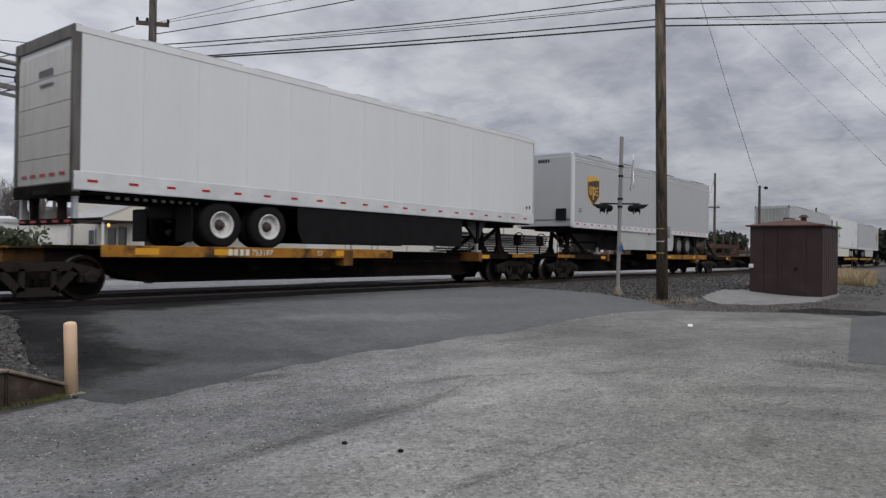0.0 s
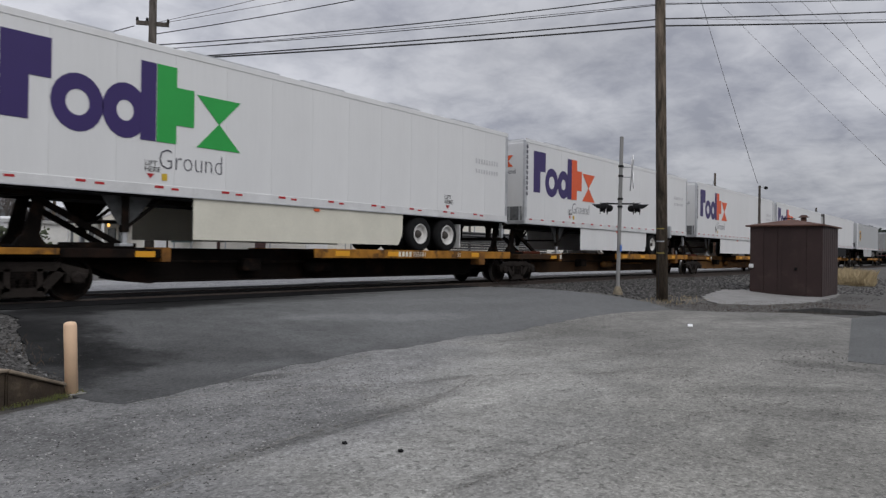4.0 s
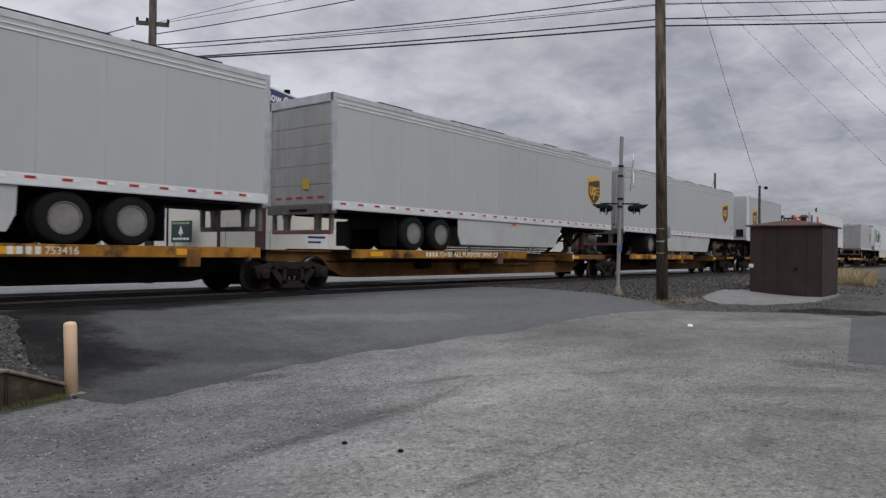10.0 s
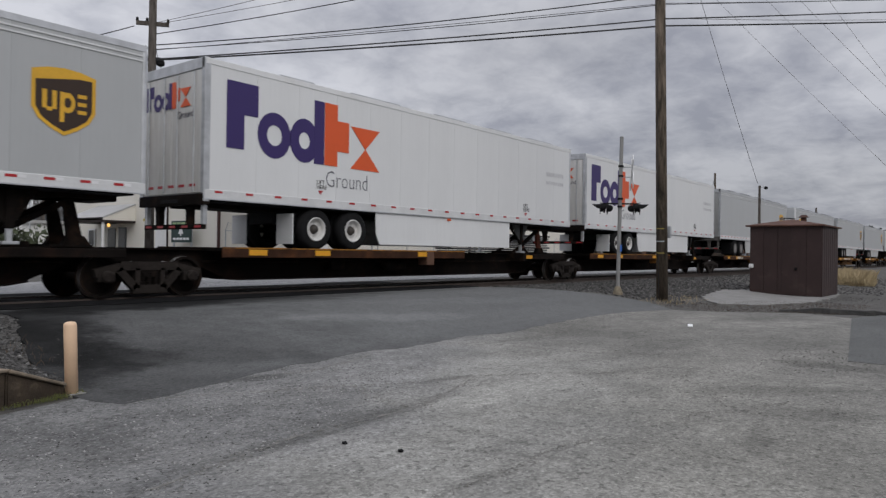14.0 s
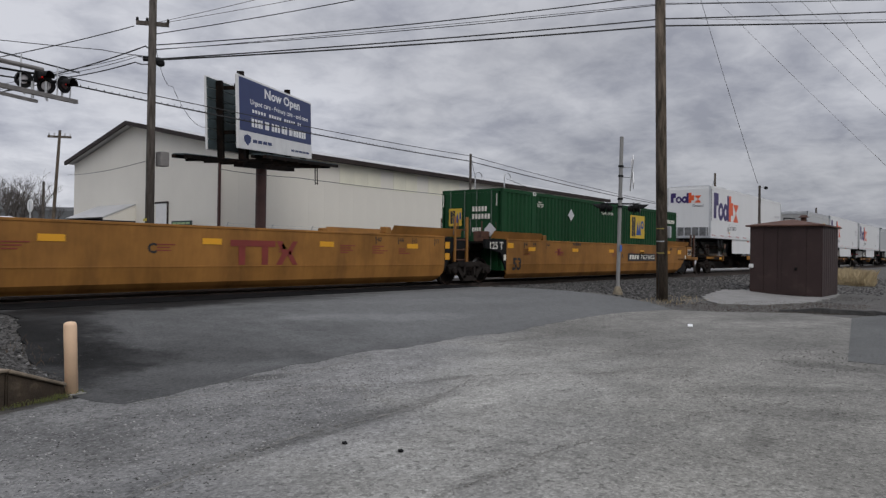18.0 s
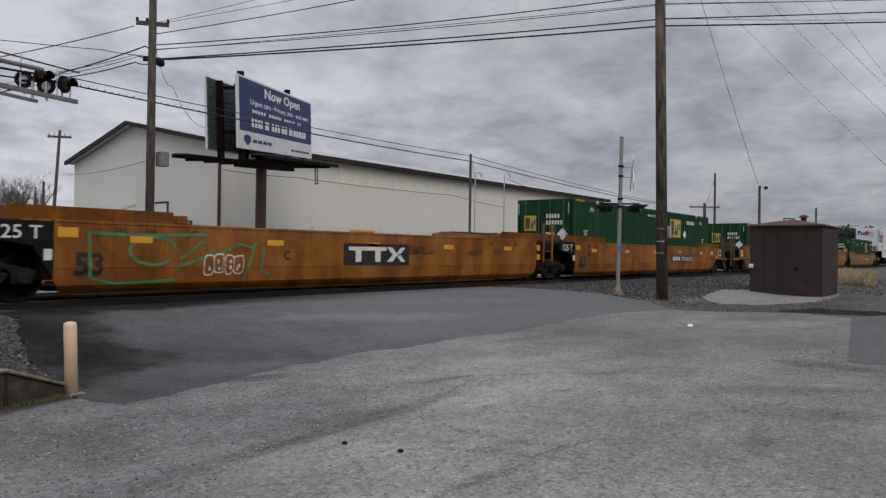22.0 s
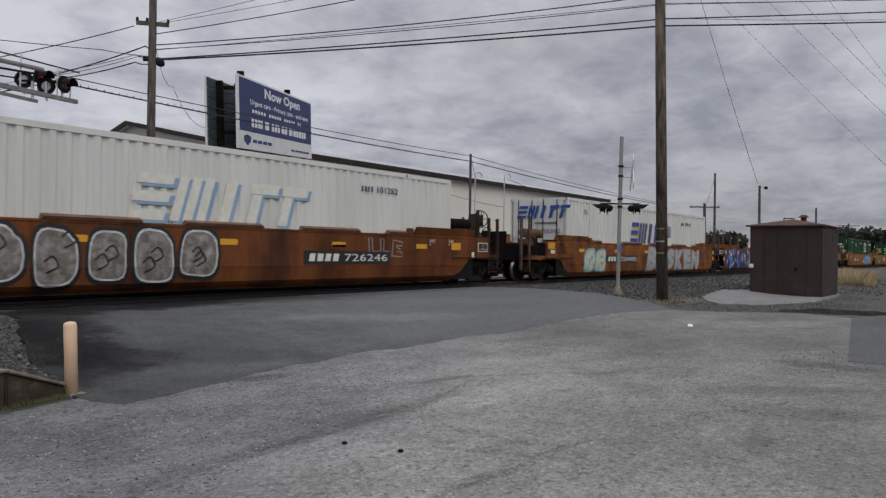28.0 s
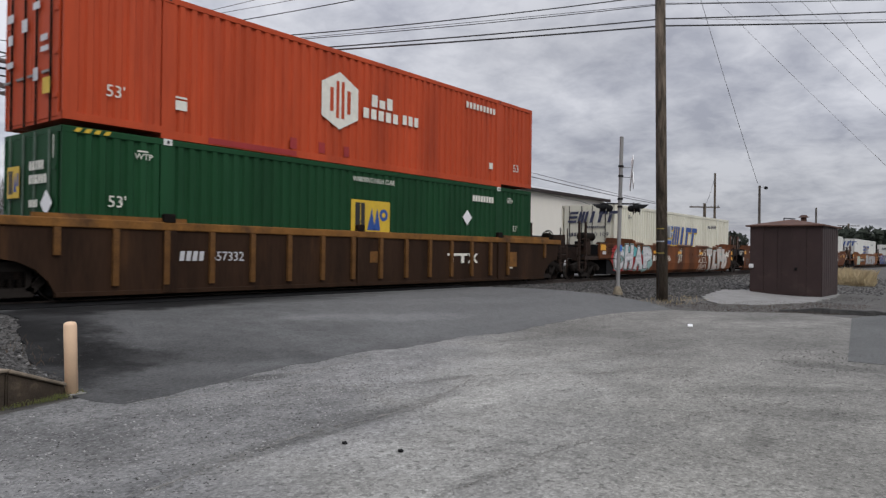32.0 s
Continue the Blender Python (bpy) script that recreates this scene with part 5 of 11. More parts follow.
def cantilever():
    """The boom comes in over the far lanes from a mast beside the track; two pairs of lamps hang back to back on it."""
    top = empty("cantilever_signal", pose(4.9, 16.75, 0.2))
    o = Vector((4.9, 16.75, 0.2))
    bm = B(); tube(bm, (0, 0, 0), (0, 0, 6.2), 0.16, n=18); part("mast", bm, GALV, top)
    bm = B(); box(bm, -0.3, 0.3, -0.3, 0.3, 0, 0.06, 0.01); part("base_plate", bm, GALV, top)

    def bar(name, p, q, r, mat, square=0.0):
        p, q = Vector(p) - o, Vector(q) - o
        part(name, beam(B(), p, q, square, r * 2) if square else tube(B(), p, q, r, n=12), mat, top)
    bar("boom_tube", (4.9, 16.75, 5.27), (7.37, 18.22, 5.56), 0.055, DULLST)
    bar("boom_tube", (4.9, 16.75, 5.05), (7.13, 18.09, 5.40), 0.025, BLACKST)
    bar("boom_beam", (4.9, 16.75, 4.77), (8.40, 18.70, 5.02), 0.05, DULLST, 0.1)
    bar("boom_beam", (5.0, 16.75, 4.62), (7.22, 18.13, 4.76), 0.035, DULLST, 0.07)
    for p, q in (((6.78, 17.89, 5.78), (6.75, 17.86, 4.97)), ((7.82, 18.45, 5.75), (7.81, 18.43, 4.95)), ((8.22, 18.63, 5.48), (8.20, 18.62, 5.02)), ((6.0, 17.4, 5.6), (6.0, 17.4, 4.9))):
        bar("handrail_post", p, q, 0.016, GALV)
    for p in ((7.45, 18.95), (7.66, 18.7)):
        bar("lamp_hanger", (p[0], p[1], 5.4), (p[0], p[1], 4.98), 0.035, GALV)
    bar("lamp_bracket", (7.3, 19.2, 5.42), (8.0, 18.4, 5.40), 0.03, BLACKST)
    for x, y, z, turn, lit in ((7.34, 19.20, 5.46, -130, 0), (7.59, 18.86, 5.52, -66, 1), (7.69, 18.75, 5.30, -130, 0), (7.96, 18.41, 5.34, -66, 2)):
        hd = empty("lamp", pose(x - o.x, y - o.y, z - o.z, 0, 0, turn)); hd.parent = top
        bm = B(); lathe(bm, [(0.07, -0.17), (0.12, -0.11), (0.13, 0.02)], "X", 18); part("housing", bm, BLACKST, hd)
        bm = B(); lathe(bm, [(0.215, 0.0), (0.215, 0.015)], "X", 24); part("backplate", bm, BLACKST, hd)
        bm = B()
        for i in range(10):
            a0, a1 = math.pi * (-0.05 + 1.1 * i / 10), math.pi * (-0.05 + 1.1 * (i + 1) / 10)
            bm.faces.new([bm.verts.new((xx, 0.135 * math.cos(q), 0.135 * math.sin(q))) for xx, q in ((0.02, a0), (0.3 if lit else 0.11, a0), (0.3 if lit else 0.11, a1), (0.02, a1))])
        bmesh.ops.remove_doubles(bm, verts=bm.verts[:], dist=0.001); bmesh.ops.solidify(bm, geom=bm.faces[:], thickness=0.006); part("hood", bm, BLACKST, hd)
        bm = B(); lathe(bm, [(0.118, 0.02), (0.10, 0.035), (0.0001, 0.05)], "X", 18); part("lens", bm, DARKLAMP if lit else SKYLENS, hd, "dark red lens" if lit else "lens made pale for the sky it reflects")
        if lit:
            bm = B(); lathe(bm, [(0.026 if lit == 1 else 0.014, 0.05), (0.022 if lit == 1 else 0.012, 0.06)], "X", 12); part("bulb_glow", bm, REDLAMP, hd, "small red glow")
        bm = B(); tube(bm, (-0.05, 0, -0.36), (-0.05, 0, -0.09), 0.03, n=8); part("stalk", bm, GALV, hd)
    tagged(top, "galvanised cantilever crossing signal with red flashing lamps overhead", "crossing signal")


def yard():
    # stack of steel in bundles, fence with barbed-wire arms, notice boards
    st = empty("steel_stack", pose(30.6, 24.0, 0.2))
    for i in range(5):
        part("bearer", box(B(), 1.0 + i * 2.0, 1.16 + i * 2.0, -0.9, 0.9, 0, 0.12), TIMBER, st)
    bm = B(); tube(bm, (0, 0, 0), (9.6, 0, 0), 0.05, n=8); rod = mesh(bm, "bar", PIPEST)
    rnd = random.Random(4)
    for j in range(15):
        for i in range(6):
            part("bar", rod, PIPEST, st, "", (rnd.uniform(-0.25, 0.25), -0.75 + i * 0.28 + rnd.uniform(-0.08, 0.08), 0.18 + j * 0.145))
    tagged(st, "long stack of grey steel bars on timber bearers", "steel stack")
    fence = empty("chain_link_fence", pose(20.0, 29.0, 0.2))
    bm = B(); tube(bm, (0, 0, 0), (0, 0, 2.05), 0.03, n=8); tube(bm, (0, 0, 2.05), (0, -0.22, 2.4), 0.014, n=6)
    pm = mesh(bm, "post", GALV)
    for i in range(18):
        part("post", pm, GALV, fence, "", (i * 2.6, 0, 0))
    for z in (0.1, 2.0):
        bm = B(); tube(bm, (0, 0, z), (44.2, 0, z), 0.02, n=6); part("rail", bm, GALV, fence)
    bm = B()
    for i in range(0, 340):
        x = i * 0.13
        for s in (1, -1):
            a, c = (x, 0, 0.1 if s > 0 else 2.0), (x + 1.9, 0, 2.0 if s > 0 else 0.1)
            d = 0.004
            bm.faces.new([bm.verts.new(p) for p in ((a[0] - d, 0.01 * s, a[2]), (a[0] + d, 0.01 * s, a[2]), (c[0] + d, 0.01 * s, c[2]), (c[0] - d, 0.01 * s, c[2]))])
    tagged(part("wire_mesh", bm, GALV, fence), kind="stuff")
    for i in range(3):
        bm = B(); tube(bm, (0, -0.05 - 0.07 * i, 2.12 + 0.11 * i), (44.2, -0.05 - 0.07 * i, 2.12 + 0.11 * i), 0.006, n=4); part("barbed_wire", bm, GALV, fence)
    tagged(fence, "chain-link fence with angled barbed-wire arms along the yard", "fence")
    sg = empty("notice_board", pose(27.2, 28.0, 0.2))
    bm = B(); box(bm, 0, 1.9, 0, 0.05, 1.72, 2.28, 0.01); part("board", bm, ORANGE, sg)
    flat("print_bar", [rect(0.15 + i * 0.34, 2.06, 0.28, 0.12) for i in range(5)] + [rect(0.15 + i * 0.42, 1.83, 0.36, 0.12) for i in range(4)], BLACKST, sg, (0, -0.002, 0))
    for x in (0.1, 1.75):
        bm = B(); box(bm, x, x + 0.06, 0.05, 0.11, 0, 2.2); part("leg", bm, GALV, sg)
    tagged(sg, "orange notice board with dark print on two legs", "sign")
    sw = empty("white_notice", pose(24.6, 28.6, 0.2))
    bm = B(); box(bm, 0, 1.5, 0, 0.04, 1.2, 2.1, 0.01); part("board", bm, WHITEP, sw)
    flat("print_bar", [rect(0.12, 1.75, 1.2, 0.12), rect(0.12, 1.5, 0.9, 0.1)], BLUEB, sw, (0, -0.002, 0))
    for x in (0.1, 1.34):
        bm = B(); box(bm, x, x + 0.06, 0.04, 0.1, 0, 2.0); part("leg", bm, GALV, sw)
    tagged(sw, "white notice with blue print behind the fence", "sign")
    gs = empty("company_sign", pose(21.0, 33.55, 0.2, 0, 0, 0))
    bm = B(); box(bm, 0, 0.08, 0.0, 1.85, 1.45, 2.6, 0.01); part("board", bm, SIGNGREEN, gs)
    flat("tree_emblem", [[(-0.25, 0.35), (0.25, 0.35), (0.0, 0.8)], rect(-0.06, 0.25, 0.12, 0.1)], WHITEB, gs, (-0.002, 0.92, 1.55), "end")
    flat("print_bar", [rect(-0.75 + i * 0.32, 0.06, 0.26, 0.12) for i in range(5)], WHITEB, gs, (-0.002, 0.92, 1.52), "end")
    flat("print_bar", [rect(-0.8 + i * 0.42, 0.0, 0.36, 0.1) for i in range(4)], M("pale_green_print", (0.3, 0.42, 0.22)), gs, (-0.002, 0.92, 2.42), "end")
    for y in (0.05, 1.72):
        bm = B(); box(bm, 0.08, 0.16, y, y + 0.08, 0, 2.6); part("leg", bm, GALV, gs)
    tagged(gs, "dark green sign board with a white tree emblem", "sign")
    for x, h, hook in ((32.7, 6.75, 0), (34.0, 5.6, 1), (37.1, 5.85, 1)):
        lp = empty("yard_lamp" if hook else "wire_post", pose(x, 24.0 + (0.6 if hook else 0), 0.2))
        bm = B(); tube(bm, (0, 0, 0), (0, 0, h), 0.07 if not hook else 0.04, n=10); part("post", bm, GREYPOLE if not hook else GALV, lp)
        if hook:
            bm = B()
            for i in range(8):
                a0, a1 = math.pi * i / 8, math.pi * (i + 1) / 8
                tube(bm, (-0.35 * math.cos(a0) + 0.35, 0, h + 0.3 * math.sin(a0)), (-0.35 * math.cos(a1) + 0.35, 0, h + 0.3 * math.sin(a1)), 0.03, n=6)
            part("gooseneck", bm, GALV, lp)
            bm = B(); tube(bm, (0.7, 0, h - 0.12), (0.7, 0, h + 0.02), 0.13, 0.04, n=12); part("shade", bm, GALV, lp)
            tagged(lp, "thin grey gooseneck yard lamp", "lamp", "yard lamps")
        else:
            tagged(lp, "slim dark post carrying a cable over the yard", "post")


warehouse(); annexe(); billboard(); cable_pole(); cantilever(); yard()


# ---- distance ----
def bare_tree(x, y, h, seed, spread=1.0, mat=BARK):
    """A leafless tree: trunk, limbs and twigs in rings that taper."""
    rnd = random.Random(seed)
    top = empty("bare_tree", pose(x, y, 0.15))
    trunk, crown = B(), B()

    def grow(p, d, length, r, depth):
        q = p + d * length
        tube(trunk if depth == 0 else crown, p, q, r, r * 0.7, 7 if depth < 2 else 4, False)
        if depth >= 6:
            return
        for _ in range(3 if depth < 5 else 2):
            e = Vector((rnd.uniform(-1, 1), rnd.uniform(-1, 1), rnd.uniform(-0.15, 0.9)))
            nd = (d * 0.75 + e * 0.62 * spread).normalized()
            grow(p + d * length * rnd.uniform(0.55, 1.0), nd, length * rnd.uniform(0.55, 0.8), r * 0.55, depth + 1)
    grow(Vector((0, 0, 0)), Vector((rnd.uniform(-0.05, 0.05), 0, 1)).normalized(), h * 0.30, h * 0.017, 0)
    part("trunk", trunk, mat, top)
    part("crown", crown, mat, top)
    tagged(top, "leafless grey-brown tree with a fine twiggy crown", "tree", "bare trees")


def leafy(name, x, y, w, h, seed, mat, label, count=900, cat="tree"):
    """A crown of many small leaf clumps with an uneven outline."""
    rnd = random.Random(seed)
    top = empty(name, pose(x, y, 0.15))
    V, F = [], []
    lobes = [(rnd.uniform(-0.5, 0.5) * w, rnd.uniform(-0.3, 0.3) * w, h * rnd.uniform(0.35, 0.82), rnd.uniform(0.2, 0.36) * min(w, h)) for _ in range(9)]
    for _ in range(count):
        lx, ly, lz, lr = rnd.choice(lobes)
        d = Vector((rnd.gauss(0, 1), rnd.gauss(0, 1), rnd.gauss(0, 1))).normalized() * lr * rnd.uniform(0.6, 1.08)
        c = Vector((lx, ly, lz)) + d
        if c.z < 0.1:
            c.z = 0.1
        s = 0.045 * min(w, h) * rnd.uniform(0.6, 1.5) + 0.03
        u = Vector((rnd.gauss(0, 1), rnd.gauss(0, 1), rnd.gauss(0, 1))).normalized()
        v = u.orthogonal().normalized()
        k = len(V)
        V += [tuple(c + u * s), tuple(c + v * s), tuple(c - u * s), tuple(c - v * s)]
        F.append((k, k + 1, k + 2, k + 3))
    me = bpy.data.meshes.new("crown")
    me.from_pydata(V, [], F)
    me.materials.append(mat)
    tagged(part("crown", me, mat, top), kind="stuff")
    bm = B(); tube(bm, (0, 0, 0), (0, 0, h * 0.6), h * 0.03, h * 0.012, 8); part("trunk", bm, BARK, top)
    tagged(top, label, cat, "leafy trees" if cat == "tree" else "hedges")


def plain_pole(x, y, h, r, arm, label, lamp=False, mat=None, lean=0.0):
    mat = mat or POLEWOOD
    top = empty("utility_pole", pose(x, y, 0.1, 0, lean, 0))
    bm = B(); tube(bm, (0, 0, 0), (0, 0, h), r * 1.15, r * 0.8, 12); part("pole", bm, mat, top)
    if arm:
        u = Vector((0.62, -0.78, 0)) * arm
        bm = B(); beam(bm, Vector((0, 0, h - 0.45)) - u, Vector((0, 0, h - 0.45)) + u, 0.1, 0.14); part("crossarm", bm, mat, top)
        for k in (-0.9, -0.45, 0.45, 0.9):
            bm = B(); lathe(bm, [(0.03, 0), (0.06, 0.05), (0.04, 0.12), (0.05, 0.18)], "Z", 8, tuple(u * k + Vector((0, 0, h - 0.38)))); part("insulator", bm, GALV, top)
    if lamp:
        bm = B(); tube(bm, (0, 0, h - 0.1), (0.14, -0.24, h - 0.05), 0.025, n=6); part("bracket", bm, GALV, top)
        bm = B(); lathe(bm, [(0.03, 0.05), (0.10, 0.0), (0.09, -0.09), (0.04, -0.12)], "Z", 12, (0.16, -0.28, h - 0.08)); part("lamp", bm, BLACKST, top)
    tagged(top, label, "utility pole", "distant utility poles")


def distance():
    plain_pole(21.22, 50.75, 9.2, 0.11, 0.8, "thin leaning wooden utility pole with a crossarm beside the warehouse", lean=3.2)
    plain_pole(22.6, 55.3, 6.0, 0.11, 0, "short weathered wooden pole", mat=GREYPOLE)
    plain_pole(71.5, 22.6, 9.4, 0.12, 0, "tall slim wooden pole beyond the crossing")
    plain_pole(85.5, 28.2, 7.5, 0.2, 1.8, "wooden pole with a wide crossarm beyond the track")
    plain_pole(40.7, 10.5, 5.05, 0.075, 0, "grey pole with a small lamp behind the shed", lamp=True, mat=GREYPOLE)
    plain_pole(88.4, 16.8, 6.8, 0.12, 0, "thin distant wooden pole", mat=GREYPOLE)
    plain_pole(158.0, 24.3, 8.0, 0.22, 2.2, "distant wooden pole with a crossarm")
    for i, (x, y, h) in enumerate(((26.3, 73.0, 11.0), (29.6, 78.5, 11.0), (29.7, 75.3, 10.2), (31.5, 78.0, 9.4), (24.5, 71.5, 11.2), (22.0, 70.0, 11.0), (27.6, 72.0, 9.6), (25.2, 68.0, 9.2), (76.0, 28.5, 6.6), (80.0, 30.0, 5.6), (72.0, 13.0, 5.2))):
        bare_tree(x, y, h, 20 + i, 1.15)
    for i, (x, y, w, h) in enumerate(((139, 17, 7, 6.6), (150, 22, 9, 6.2), (160, 27, 11, 6.4), (172, 24, 12, 7.0), (185, 27, 12, 7.4), (150, 52, 14, 6.2), (160, 60, 16, 6.6), (146, 46, 12, 5.8), (170, 66, 16, 6.6), (200, 60, 20, 7.6), (190, 32, 14, 7.6))):
        leafy("evergreen_tree", x, y, w, h, 50 + i, LEAFD, "dark evergreen tree on the far tree line", 1300)
    for i, (x, y, w, h) in enumerate(((14.3, 37.4, 3.2, 2.0), (12.6, 38.4, 3.0, 2.0), (44.6, 22.6, 2.4, 3.2), (47.0, 24.2, 2.2, 2.6))):
        leafy("hedge", x, y, w, h, 80 + i, HEDGE if i < 2 else BARK, "low dense hedge beyond the track" if i < 2 else "straggly leafless bush beside the steel stack", 700, cat="hedge")
    # wooded rise on the skyline
    rnd = random.Random(12)
    bm = B()
    lo, hi = [], []
    for i in range(61):
        a = radians(-20 + 130 * i / 60)
        r = 420
        h = 13 + 7 * math.sin(i * 0.35) + rnd.uniform(-1.5, 1.5) + (10 if a > radians(62) else 0)
        lo.append(bm.verts.new((r * math.cos(a), r * math.sin(a), -1)))
        hi.append((bm.verts.new(((r + 40) * math.cos(a), (r + 40) * math.sin(a), h * 0.75)), bm.verts.new(((r + 150) * math.cos(a), (r + 150) * math.sin(a), h))))
    for i in range(60):
        bm.faces.new((lo[i], lo[i + 1], hi[i + 1][0], hi[i][0]))
        bm.faces.new((hi[i][0], hi[i + 1][0], hi[i + 1][1], hi[i][1]))
    tagged(new("backdrop", mesh(bm, "backdrop", HILL)), "low dark wooded rise on the horizon", "hill", kind="structure")
    # red-brown shed beyond the warehouse, with a pale eave
    top = empty("storage_building", pose(72, 34.2, 0.2))
    bm = B(); box(bm, 0, 24, 0, 9, 0, 4.6); part("wall", bm, RUST, top)
    bm = B(); prism(bm, [(-0.4, 4.6), (24.4, 4.6), (24.4, 5.0), (-0.4, 5.0)], -0.5, 9.5); part("roof", bm, ROOFGREY, top)
    for i in range(5):
        bm = B(); box(bm, 1.5 + i * 4.6, 4.6 + i * 4.6, -0.06, 0, 0.1, 3.6); part("bay_door", bm, DARKST, top)
    tagged(top, "low red-brown storage building with a pale roof edge", "building")
    for x, y, z, l in ((60, 19.6, 2.2, 9), (72, 20.4, 1.6, 12)):
        top = empty("lumber_rack", pose(x, y, 0.15))
        for i in range(5):
            bm = B(); box(bm, l * i / 4 - 0.06, l * i / 4 + 0.06, 0, 0.12, 0, z + 0.8); part("upright", bm, RUST, top)
        for k in range(3):
            bm = B(); box(bm, -0.3, l + 0.3, 0.02, 0.6, 0.4 + k * z / 3, 0.75 + k * z / 3, 0.03); part("bundle", bm, TIMBER if k % 2 else RUST, top)
        tagged(top, "rusty storage rack with bundled material beyond the track", "rack", "storage racks")
    # gas-price style sign on a pole and a parked lorry at the far street
    top = empty("street_sign", pose(18.3, 46.6, 0.2))
    bm = B(); tube(bm, (0, 0, 0), (0, 0, 3.9), 0.05, n=8); part("pole", bm, GALV, top)
    bm = B(); lathe(bm, [(0.4, -0.02), (0.4, 0.02)], "X", 18, (0, 0, 3.6)); part("plate", bm, WHITEP, top)
    tagged(top, "round white sign plate on a thin pole", "sign")
    top = empty("parked_lorry", pose(19.0, 54.5, 0.2, 0, 0, 60))
    bm = B(); box(bm, 0, 2.0, -1.2, 1.2, 0.5, 3.2, 0.15); part("cab", bm, CARWHITE, top)
    bm = B(); box(bm, -0.03, 0.2, -1.0, 1.0, 1.9, 2.8, 0.05); part("windscreen", bm, GLASS, top)
    bm = B(); box(bm, 2.1, 8.0, -1.25, 1.25, 0.9, 1.2); part("bed", bm, DARKST, top)
    for wx in (0.8, 5.6, 7.0):
        for wy in (-1.05, 1.05):
            bm = B(); lathe(bm, [(0.25, -0.14), (0.5, -0.13), (0.5, 0.13), (0.25, 0.14)], "Y", 18, (wx, wy, 0.5)); part("wheel", bm, RUBBER, top)
    tagged(top, "white lorry parked by the far street", "lorry")


distance()


# ---- overhead cables ----
def cables():
    A = lambda z: (11.14, 19.95, z)
    N = lambda z: (20.85, 8.15, z)
    R = lambda z: (34.0, -0.22, z)
    lab = "thin black overhead cable between the poles"
    for za, zn, zr, r, sag in ((7.66, 11.1, 12.6, 0.014, 0.2), (7.34, 9.17, 11.3, 0.017, 0.14), (7.21, 8.87, 11.2, 0.012, 0.10), (7.19, 8.90, 11.15, 0.008, 0.04), (6.92, 8.43, 10.78, 0.02, 0.06), (6.89, 8.22, 10.33, 0.024, 0.06)):
        wire_line("overhead_cable", [A(za), N(zn)], r, WIRE, lab, sag)
        wire_line("overhead_cable", [N(zn), R(zr)], r, WIRE, lab, 0.03)
    wire_line("overhead_cable", [N(8.45), R(10.42)], 0.007, GREYPOLE, "faint thin overhead line", 0.1)
    for p, q in (((11.08, 19.93, 7.96), (11.76, 16.17, 8.08)), ((11.37, 19.76, 8.03), (12.54, 15.58, 8.18))):
        p, q = Vector(p), Vector(q)
        wire_line("overhead_cable", [p, q + (q - p) * 1.4], 0.007, GREYPOLE, "faint thin overhead line", 0.05)
    wire_line("overhead_cable", [(4.63, 19.46, 6.21), (7.34, 20.74, 6.40), (9.89, 21.87, 6.54)], 0.022, WIRE, lab, 0.0)
    wire_line("overhead_cable", [(7.85, 24.79, 7.66), (10.43, 21.62, 7.32), (11.01, 19.97, 6.98)], 0.012, WIRE, lab, 0.02)
    wire_line("overhead_cable", [(7.25, 22.88, 6.41), (10.67, 20.15, 7.83)], 0.014, WIRE, lab, 0.06)
    for p, q, r in (((10.28, 24.97, 7.06), (10.71, 20.13, 6.99), 0.009), ((10.36, 24.93, 7.0), (10.95, 20.0, 7.28), 0.02), ((10.66, 24.81, 7.08), (10.78, 20.09, 6.95), 0.009), ((10.71, 24.79, 6.97), (10.71, 20.13, 6.77), 0.018)):
        p, q = Vector(p), Vector(q)
        wire_line("overhead_cable", [p + (p - q) * 1.2, p, q, (11.1, 19.97, q.z + 0.03)], r, WIRE, lab, 0.05)
    wire_line("overhead_cable", [(15.29, 34.79, 4.72), (11.09, 20.15, 3.9)], 0.009, GREYPOLE, "faint thin overhead line", 0.1)
    wire_line("overhead_cable", [(17.3, 25.72, 4.65), (21.17, 25.4, 4.62), (32.42, 25.09, 4.61), (40.0, 26.5, 4.4)], 0.014, WIRE, lab, 0.05)
    # lashed cable from the street, by the slim post, and on past the warehouse
    for dz, r in ((0.0, 0.024), (0.22, 0.016)):
        wire_line("overhead_cable", [(3.5, 22.1, 6.15 + dz), (9.83, 22.44, 6.26 + dz), (32.63, 23.99, 6.52 + dz * 1.4), (55.7, 22.3, 5.5 + dz * 0.6)], r, WIRE, "lashed black cable sagging past the billboard", 0.12)
    bm = B()
    for i in range(90):
        u = (i + 0.5) / 90
        p = Vector((9.83, 22.44, 6.26)).lerp(Vector((32.63, 23.99, 6.52)), u) - Vector((0, 0, 4 * 0.12 * u * (1 - u)))
        box(bm, p.x - 0.01, p.x + 0.01, p.y - 0.01, p.y + 0.01, p.z - 0.015, p.z + 0.065)
    tagged(new("cable_spacers", mesh(bm, "cable_spacers", WIRE)), "small spacers along the lashed cable", "cable", kind="stuff")
    wire_line("overhead_cable", [(32.7, 24.0, 6.9), (34.0, 24.6, 5.8)], 0.012, WIRE, lab, 0.05)
    wire_line("overhead_cable", [(37.3, 24.6, 6.0), (48, 25, 5.3), (60, 26, 5.0)], 0.014, WIRE, lab, 0.2)
    wire_line("overhead_cable", [(28.5, 10.1, 13.3), (32.13, 10.88, 12.83), (38.34, 11.13, 8.78), (42.08, 10.96, 5.41)], 0.011, WIRE, "slack drop cable down to the lamp pole", 0.03)
